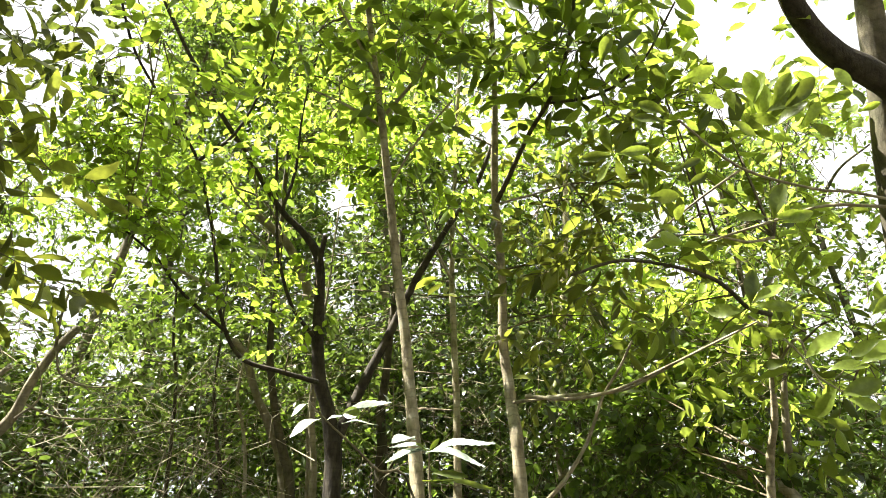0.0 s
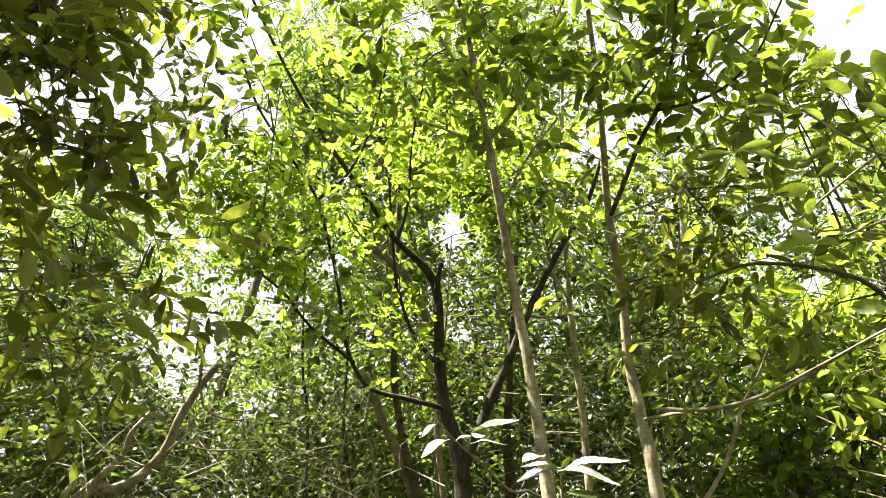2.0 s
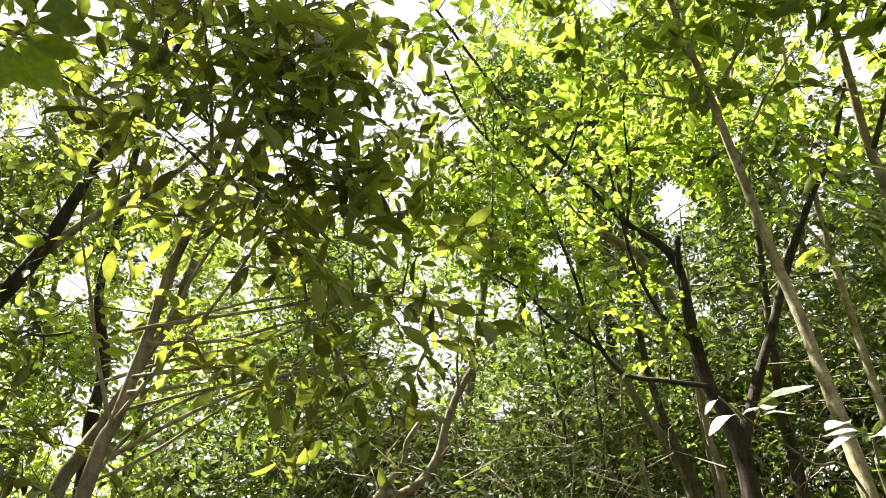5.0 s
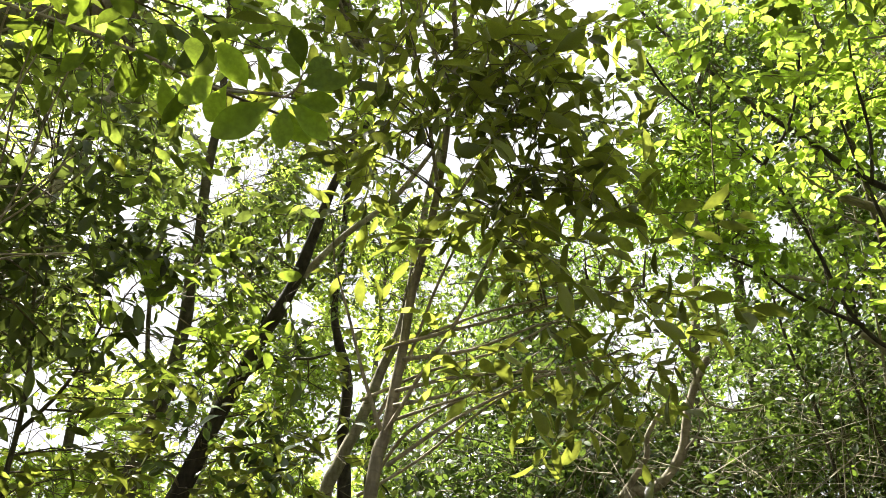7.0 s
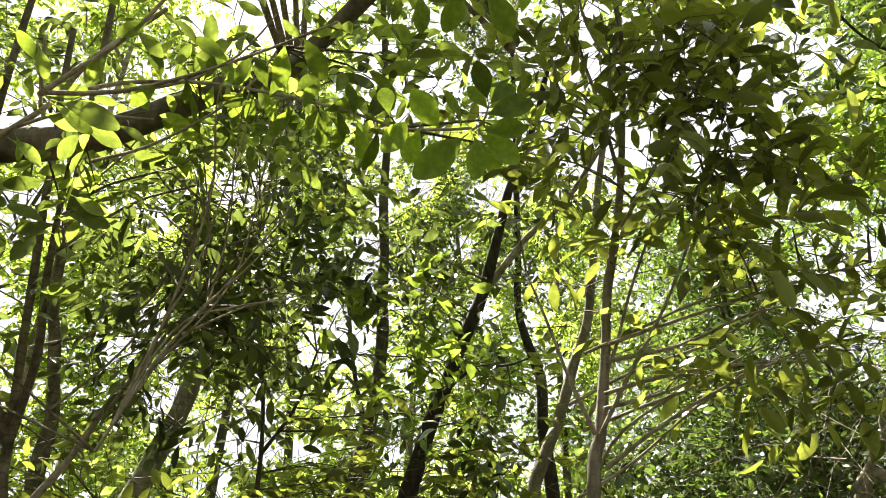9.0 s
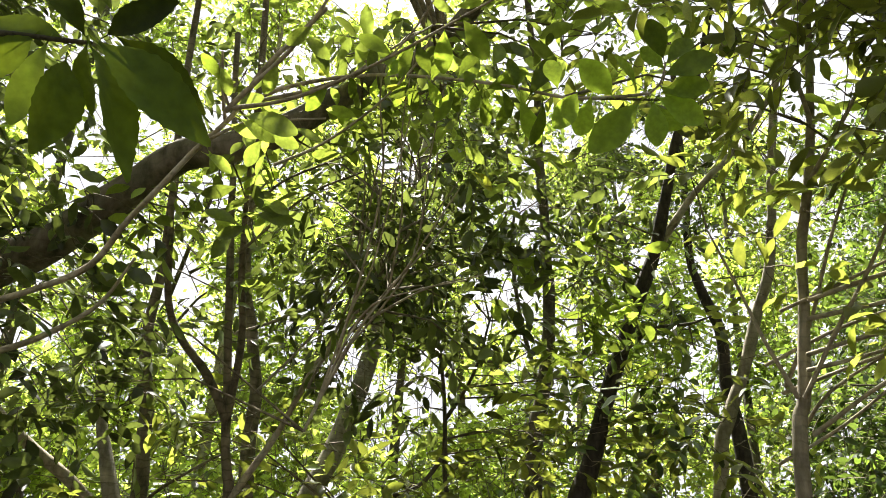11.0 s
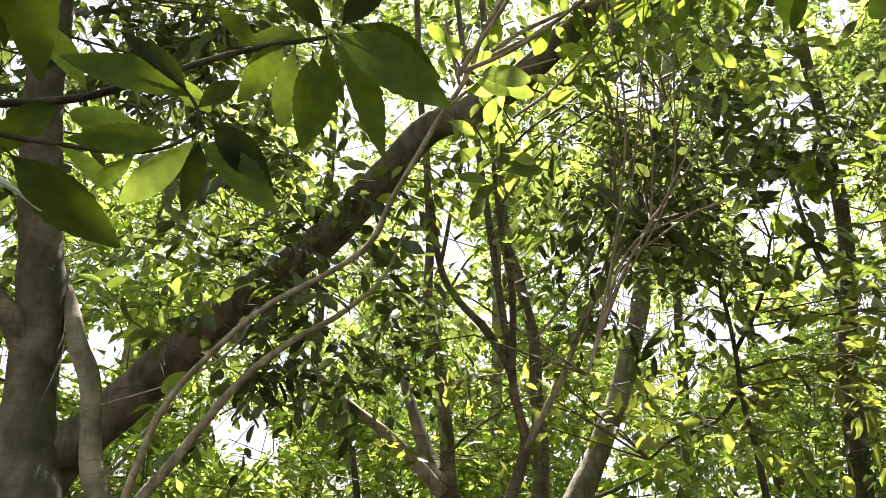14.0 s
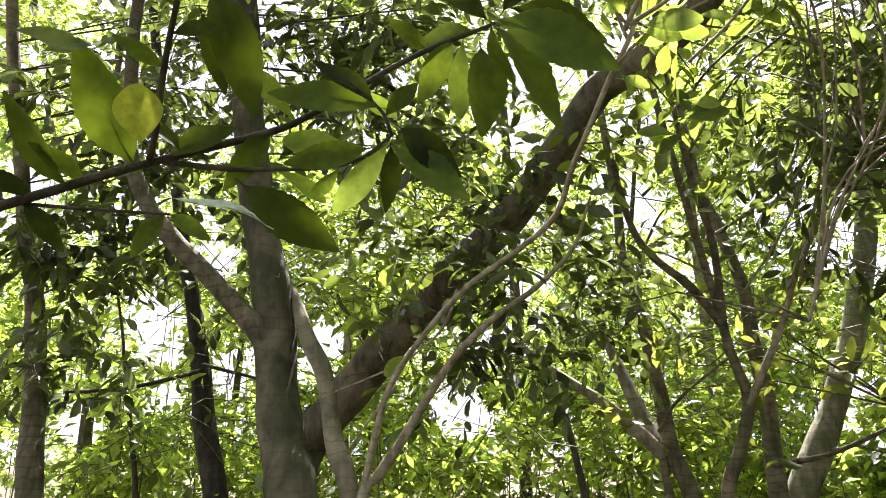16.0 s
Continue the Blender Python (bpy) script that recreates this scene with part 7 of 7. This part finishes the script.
leaf(whip, leaf_mid, (-1.545, 0.413, 2.701), (-1.452, 0.330, 2.728), 0.5)
leaf(whip, leaf_mid, (-1.591, 0.320, 2.711), (-1.691, 0.328, 2.650), 0.48)
leaf(whip, leaf_mid, (-1.601, 0.288, 2.719), (-1.604, 0.236, 2.611), 0.5)
leaf(whip, leaf_mid, (-1.508, 0.453, 2.713), (-1.550, 0.558, 2.717), 0.5)
leaf(whip, leaf_mid, (-1.618, 0.244, 2.724), (-1.610, 0.216, 2.812), 0.5)
leaf(whip, leaf_mid, (-1.534, 0.441, 2.692), (-1.601, 0.560, 2.655), 0.5)
leaf(whip, leaf_mid, (-1.481, 0.454, 2.740), (-1.476, 0.392, 2.788), 0.5)
stem(whip, "stem", bark_tan, 0.003, 0.002, [(-1.530, 0.436, 2.701), (-1.502, 0.453, 2.719), (-1.471, 0.450, 2.754)])
leaf(whip, leaf_mid, (-1.389, 0.196, 2.923), (-1.431, 0.238, 2.849), 0.5)
leaf(whip, leaf_mid, (-1.328, 0.282, 2.940), (-1.405, 0.288, 2.852), 0.5)
leaf(whip, leaf_mid, (-1.307, 0.333, 2.936), (-1.325, 0.430, 2.854), 0.5)
clump(long, "long", (-1.76, 1.01, 3.27), 0.3, 23)
clump(long, "long", (-1.58, 1.15, 3.35), 0.3, 23)
clump(long, "long", (-1.89, 1.11, 3.07), 0.3, 18)
clump(long, "long", (-1.50, 1.34, 3.27), 0.3, 20)
clump(long, "long", (-1.79, 1.35, 2.99), 0.3, 18)
clump(long, "long", (-1.60, 1.55, 2.99), 0.3, 18)
clump(long, "long", (-1.35, 1.31, 3.41), 0.3, 15)
clump(mass, "dim", (-2.78, -0.29, 3.08), 0.34, 3)
clump(mass, "dim", (-2.81, -0.03, 3.02), 0.34, 22)
clump(mass, "dim", (-2.94, -0.18, 2.81), 0.34, 12)
clump(mass, "dim", (-2.94, 0.10, 2.77), 0.34, 22)
clump(mass, "dim", (-2.83, 0.28, 2.93), 0.34, 22)
clump(mass, "dim", (-2.96, 0.35, 2.65), 0.34, 22)
clump(mass, "dim", (-3.04, 0.02, 2.54), 0.34, 24)
clump(mass, "dim", (-3.00, 0.46, 2.46), 0.34, 22)
clump(mass, "dim", (-2.86, -0.28, 2.95), 0.34, 3)
stem(whip, "stem", bark_tan, 0.0075, 0.004, [(-1.981, -0.541, 2.709), (-1.938, -0.482, 2.781), (-1.894, -0.423, 2.845), (-1.844, -0.375, 2.909), (-1.785, -0.333, 2.977), (-1.693, -0.278, 3.067)])
stem(whip, "stem", bark_tan, 0.0065, 0.003, [(-1.976, -0.528, 2.719), (-1.952, -0.418, 2.749), (-1.900, -0.305, 2.789), (-1.819, -0.175, 2.849), (-1.708, -0.031, 2.917), (-1.610, 0.073, 2.958)])
stem(whip, "stem", bark_tan, 0.004, 0.002, [(-1.977, -0.533, 2.716), (-1.939, -0.560, 2.767), (-1.905, -0.577, 2.811)])
stem(whip, "stem", bark_tan, 0.004, 0.002, [(-1.864, -0.236, 2.816), (-1.797, -0.144, 2.871), (-1.726, -0.101, 2.913), (-1.658, -0.074, 2.950)])
stem(whip, "stem", bark_tan, 0.005, 0.003, [(-2.266, -0.406, 2.738), (-2.221, -0.277, 2.814), (-2.134, -0.138, 2.928), (-2.032, -0.040, 3.041), (-1.959, -0.006, 3.117)])
stem(shrub, "limb", bark_tan, 0.008, 0.004, [(0.330, 2.660, 1.965), (0.418, 2.583, 2.048), (0.497, 2.493, 2.165), (0.552, 2.426, 2.297), (0.613, 2.350, 2.389), (0.641, 2.266, 2.449)])
stem(shrub, "limb", bark_tan, 0.007, 0.003, [(0.277, 2.391, 2.299), (0.421, 2.324, 2.268), (0.556, 2.240, 2.271), (0.699, 2.130, 2.309), (0.812, 2.020, 2.341), (0.912, 1.907, 2.367)])
leaf(whip, leaf_lime, (-1.829, -0.355, 2.927), (-1.851, -0.414, 2.867), 0.45)
leaf(whip, leaf_lime, (-1.900, -0.430, 2.837), (-1.933, -0.450, 2.757), 0.45)
leaf(whip, leaf_lime, (-1.850, -0.380, 2.902), (-1.858, -0.301, 2.860), 0.42)
leaf(whip, leaf_mid, (-1.895, -0.291, 2.795), (-1.922, -0.339, 2.725), 0.4)
leaf(whip, leaf_lime, (-1.985, -0.503, 2.710), (-1.977, -0.351, 2.696), 0.42)
leaf(whip, leaf_lime, (-1.989, -0.508, 2.702), (-1.997, -0.406, 2.663), 0.4)
leaf(whip, leaf_lime, (-1.913, -0.573, 2.800), (-1.939, -0.535, 2.736), 0.45)
leaf(whip, leaf_mid, (-1.939, -0.560, 2.767), (-1.888, -0.616, 2.808), 0.4)
leaf(whip, leaf_mid, (-1.760, -0.092, 2.889), (-1.814, -0.123, 2.815), 0.42)
leaf(whip, leaf_mid, (-1.710, -0.030, 2.915), (-1.765, -0.014, 2.817), 0.45)
leaf(whip, leaf_mid, (-1.674, 0.005, 2.928), (-1.709, 0.090, 2.849), 0.45)
leaf(whip, leaf_mid, (-1.801, -0.143, 2.865), (-1.785, -0.238, 2.897), 0.4)
leaf(whip, leaf_lime, (-2.406, -0.431, 2.687), (-2.402, -0.337, 2.654), 0.4)
leaf(whip, leaf_lime, (-2.390, -0.506, 2.709), (-2.387, -0.603, 2.651), 0.4)
leaf(whip, leaf_lime, (-2.446, -0.456, 2.601), (-2.442, -0.537, 2.547), 0.42)
SINGLE.update({(ob.name, kind) for ob, kind in ((mid, "broad"), (right, "broad"), (right, "olive"), (shrub, "lime"), (long, "long"), (log, "lime"), (fork, "dim"), (far_l, "dim"), (mass, "dim"), (mass, "long"))})


# unseen high crowns added on the taller trees to shade and dapple the clearing
def high_shade_crown(ob, bearing, far, height, spread, bunches, leaves, kind="far"):
    a = radians(bearing)
    middle = np.array([-math.sin(a) * far, math.cos(a) * far, height])
    top = STEMS[ob.name][0][-1]
    for k in range(bunches):
        q = middle + np.array([rng.normal() * spread, rng.normal() * spread, rng.normal() * 0.5])
        if k < 6:
            stem(ob, "limb", bark_brown, 0.03, 0.01, [tuple(top), tuple((top + q) / 2 + np.array([0, 0, 0.3])), tuple(q)])
        HIGH.setdefault(ob.name, []).append((q, rng.uniform(0.5, 0.8), leaves / bunches))


HIGH = {}
high_shade_crown(trunk, 125, 2.4, 7.0, 1.0, 14, 6000)
high_shade_crown(log, 92, 2.4, 7.0, 0.9, 14, 6000)
high_shade_crown(birch, 100, 4.3, 7.9, 1.1, 16, 6500)
high_shade_crown(grey, 68, 4.9, 9.0, 1.0, 10, 1600)
high_shade_crown(lane, 130, 4.5, 8.5, 1.2, 12, 3000)
high_shade_crown(brown, 112, 4.0, 7.6, 1.0, 14, 4500)
high_shade_crown(edge, -60, 2.2, 7.4, 1.1, 12, 3000)
high_shade_crown(post, 80, 6.0, 9.5, 1.0, 10, 2400)
for who, rows in HIGH.items():
    ob, base = bpy.data.objects[who], BASE[who]
    a, b, c, *rest = spray("far", np.array([r[0] for r in rows]), np.array([r[1] for r in rows]), np.array([r[2] for r in rows]))
    tagged(child("crown", leaf_mesh("crown", rest[0] - base, *rest[1:], LEAVES["far"], PLAIN, PLAIN_TRIS), ob), kind="stuff")
    stay = clear(b) & clear(c)
    a, b, c = a[stay], b[stay], c[stay]
    tagged(child("brush", twig_mesh("brush", a - base, b - base, c - base, np.full(len(a), 0.004), twig_bark), ob), kind="stuff")

grow()


# ---- the wood behind: slim trees, each with its own stems and crown
def woodland_tree(x, y, height, spread, leaves, low, lean, material, kind="far"):
    ob = plant("tree", "woodland tree with a slim trunk and loose green crown", "tree", "trees of the wood behind")
    top = (x + lean[0], y + lean[1], height)
    girth = 0.025 + 0.006 * height
    stem(ob, "trunk", material, girth, girth * 0.3, [(x, y, -0.12), (x + lean[0] * 0.2, y + lean[1] * 0.2, height * 0.3), (x + lean[0] * 0.6, y + lean[1] * 0.5, height * 0.65), top], foot=True)
    axis = np.array([[x, y, 0], top])
    at, radius, count = [], [], []
    bunches = max(8, int(leaves / (480 if kind != "far" else 330)))
    for k in range(bunches):
        f = low + (1 - low) * rng.random() ** 0.8
        p = axis[0] + (axis[1] - axis[0]) * f
        a, reach = rng.random() * math.tau, spread * (1 - 0.5 * f) * rng.uniform(0.25, 1.0)
        q = p + np.array([math.cos(a) * reach, math.sin(a) * reach, rng.uniform(-0.2, 0.5)])
        if k < 7:
            stem(ob, "limb", material, girth * 0.35, 0.008, [tuple(p - np.array([0, 0, reach * 0.35])), tuple((p + q) / 2), tuple(q)])
        at.append(q)
        radius.append(rng.uniform(0.35, 0.7))
        count.append(leaves / bunches)
    a, b, c, *rest = spray(kind, np.array(at), np.array(radius), np.array(count))
    base = BASE[ob.name]
    crown = child("crown", leaf_mesh("crown", rest[0] - base, *rest[1:], LEAVES[kind], *((FAR, FAR_TRIS) if kind == "far" and math.hypot(x, y) < 9.6 and y * 3 > x * 1.2 - 4 else (PLAIN, PLAIN_TRIS))), ob)
    tagged(crown, kind="stuff")
    stay = clear(b) & clear(c)
    a, b, c = a[stay], b[stay], c[stay]
    tagged(child("brush", twig_mesh("brush", a - base, b - base, c - base, np.full(len(a), 0.004), twig_bark), ob), kind="stuff")
    return ob


def ring_of_trees():
    """Trees by bearing from the clearing (degrees to the left of the first view), distance, height, spread, leaves, lowest leaves."""
    rows = WOOD
    barks = [bark_grey, bark_brown, bark_tan, bark_dark]
    for i, (bearing, far, height, spread, leaves, low) in enumerate(rows):
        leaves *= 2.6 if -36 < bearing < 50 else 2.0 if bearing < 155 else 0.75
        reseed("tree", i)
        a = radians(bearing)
        # trees from 50 to 155 degrees take the leaf painted sunlit
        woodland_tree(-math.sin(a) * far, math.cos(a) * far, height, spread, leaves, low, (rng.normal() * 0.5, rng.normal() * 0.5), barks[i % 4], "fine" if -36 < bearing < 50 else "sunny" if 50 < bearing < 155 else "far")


def undergrowth(label, near, far, top, leaves, start, end, kind):
    """Brushwood between two distances, over a span of bearings."""
    reseed(label, leaves)
    n = max(4, int(leaves / (420 if kind != "far" else 240)))
    a = np.radians(rng.uniform(start, end, n))
    r = np.sqrt(rng.uniform(near ** 2, far ** 2, n))
    z = rng.uniform(0.2, 1, n) * top * (0.55 + 0.45 * r / far)
    at = np.stack([-np.sin(a) * r, np.cos(a) * r, z], -1)
    p, q, s, *rest = spray(kind, at, rng.uniform(0.3, 0.6, n), np.full(n, leaves / n))
    ob = new("undergrowth", leaf_mesh("undergrowth", *rest, LEAVES[kind], *((FAR, FAR_TRIS) if far <= 7.0 else (PLAIN, PLAIN_TRIS))))
    tagged(ob, label, "undergrowth", kind="stuff")
    # thin stems that carry the brush
    feet = at * np.array([1, 1, 0]) + np.stack([rng.normal(size=n) * 0.2, rng.normal(size=n) * 0.2, np.full(n, -0.05)], -1)
    bend = (at + feet) / 2 + rng.normal(size=at.shape) * 0.08
    stay, hold = clear(q) & clear(s), clear(at) & clear(bend)
    if far > 9:
        stay &= np.arange(len(stay)) % 2 == 0
    p, q, s, feet, bend, at = p[stay], q[stay], s[stay], feet[hold], bend[hold], at[hold]
    n = len(at)
    sticks = new("brushwood", twig_mesh("brushwood", np.vstack([feet, p]), np.vstack([bend, q]), np.vstack([at, s]), np.concatenate([np.full(n, 0.012), np.full(len(p), 0.004)]), twig_bark))
    tagged(sticks, "thin brown stems of the undergrowth", "undergrowth", kind="stuff")


WOOD = [
    # bearing, distance, height, spread, leaves, lowest leaves
    (-34, 8.0, 6.2, 1.7, 3400, .15), (-26, 7.4, 5.8, 1.6, 3200, .10), (-18, 8.5, 5.2, 1.6, 3000, .1), (-10, 7.0, 6.5, 1.6, 4500, .1),
    (-3, 8.0, 9.5, 2.0, 7000, .12), (4, 6.6, 8.0, 1.8, 6500, .12), (11, 7.4, 8.5, 1.8, 6500, .12), (18, 6.8, 8.5, 1.8, 6500, .12),
    (25, 7.6, 9.0, 1.9, 6500, .12), (32, 7.0, 8.0, 1.8, 5500, .12), (39, 8.2, 6.0, 1.9, 5000, .1), (46, 7.4, 5.6, 1.8, 5000, .1),
    (54, 9.5, 8.4, 1.8, 4800, .1), (60, 10.5, 8.5, 2.0, 4200, .1), (67, 9.0, 8.0, 1.8, 3500, .1), (74, 11.0, 11.0, 2.2, 4200, .1),
    (81, 9.5, 9.5, 1.9, 4200, .1), (88, 10.5, 7.0, 2.0, 4200, .1), (95, 9.0, 10.0, 1.9, 4800, .1), (102, 10.0, 6.5, 2.1, 4200, .1),
    (109, 9.0, 10.0, 1.9, 4800, .1), (116, 10.5, 6.5, 2.0, 4200, .1), (123, 9.2, 9.0, 1.9, 4200, .1), (131, 10.0, 6.0, 2.0, 4000, .1),
    (140, 9.0, 9.0, 1.9, 4200, .1), (150, 10.0, 9.0, 2.0, 3600, .1), (-44, 8.5, 5.0, 1.9, 3600, .1), (-56, 8.0, 9.0, 2.2, 4500, .05),
    # 162 to 300 degrees: unseen trees added behind the camera to block skylight
    (162, 7.5, 10.0, 2.2, 5000, .05), (176, 7.5, 10.0, 2.2, 5200, .05), (192, 7.0, 10.0, 2.2, 5200, .05), (208, 7.5, 10.0, 2.2, 5200, .05),
    (172, 4.2, 10.5, 3.0, 8000, .42), (196, 3.6, 10.0, 3.2, 8000, .42), (222, 4.4, 11.0, 3.2, 8000, .42), (248, 3.6, 10.0, 3.2, 8000, .42), (274, 4.2, 10.5, 3.0, 8000, .42), (300, 4.6, 10.0, 3.0, 7000, .42),
    (224, 7.0, 10.0, 2.2, 5200, .05), (240, 7.5, 10.0, 2.2, 5200, .05), (256, 7.0, 10.0, 2.2, 5200, .05), (272, 7.5, 10.0, 2.2, 5200, .05), (288, 7.0, 10.0, 2.2, 5200, .05),
]
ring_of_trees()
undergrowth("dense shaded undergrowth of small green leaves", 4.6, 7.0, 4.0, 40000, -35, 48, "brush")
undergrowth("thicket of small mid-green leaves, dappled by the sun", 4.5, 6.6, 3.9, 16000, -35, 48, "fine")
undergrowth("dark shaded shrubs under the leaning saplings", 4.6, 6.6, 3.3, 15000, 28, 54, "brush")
undergrowth("tall green leaf wall closing the wood behind the thicket", 8.5, 12.5, 8.6, 30000, -24, 30, "far")
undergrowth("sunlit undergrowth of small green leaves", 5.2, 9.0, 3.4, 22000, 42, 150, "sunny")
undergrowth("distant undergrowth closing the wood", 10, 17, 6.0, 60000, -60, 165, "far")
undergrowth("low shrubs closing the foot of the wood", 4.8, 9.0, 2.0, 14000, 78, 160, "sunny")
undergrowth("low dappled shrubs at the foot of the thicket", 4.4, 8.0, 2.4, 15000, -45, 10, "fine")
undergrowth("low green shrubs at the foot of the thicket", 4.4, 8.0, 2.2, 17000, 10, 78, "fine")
undergrowth("dense green wall of thicket behind the trees", 7.0, 11.0, 4.6, 34000, -40, 52, "far")


def dead_twigs(label, start, end, near, far, low, high, count, thick, material):
    """A tangle of bare fallen and dying twigs caught in the thicket."""
    reseed("tangle", count + int(near * 10))
    a = np.radians(rng.uniform(start, end, count))
    r = np.sqrt(rng.uniform(near ** 2, far ** 2, count))
    p = np.stack([-np.sin(a) * r, np.cos(a) * r, rng.uniform(low, high, count)], -1)
    way = unit(rng.normal(size=(count, 3)) * np.array([1.0, 1.0, 0.55]) + np.array([0, 0, 0.25]))
    size = rng.uniform(0.3, 1.1, count)[:, None]
    bow = rng.normal(size=(count, 3)) * 0.13
    ob = new("dead_twig_tangle", twig_mesh("dead_twig_tangle", p - way * size / 2, p + bow, p + way * size / 2, rng.uniform(0.5, 1.4, count) * thick, material))
    tagged(ob, label, "dead twigs", kind="stuff")


dead_twigs("tangle of bare grey-brown twigs in the shaded thicket", -14, 42, 4.2, 5.4, 1.9, 3.6, 560, 0.003, bark_tan)
dead_twigs("bare pale twigs lodged low in the thicket", 8, 46, 3.9, 4.9, 1.9, 2.9, 130, 0.003, bark_pale)
dead_twigs("bare twigs among the shrubs under the trees", 48, 135, 4.0, 6.0, 1.6, 4.0, 500, 0.004, bark_brown)

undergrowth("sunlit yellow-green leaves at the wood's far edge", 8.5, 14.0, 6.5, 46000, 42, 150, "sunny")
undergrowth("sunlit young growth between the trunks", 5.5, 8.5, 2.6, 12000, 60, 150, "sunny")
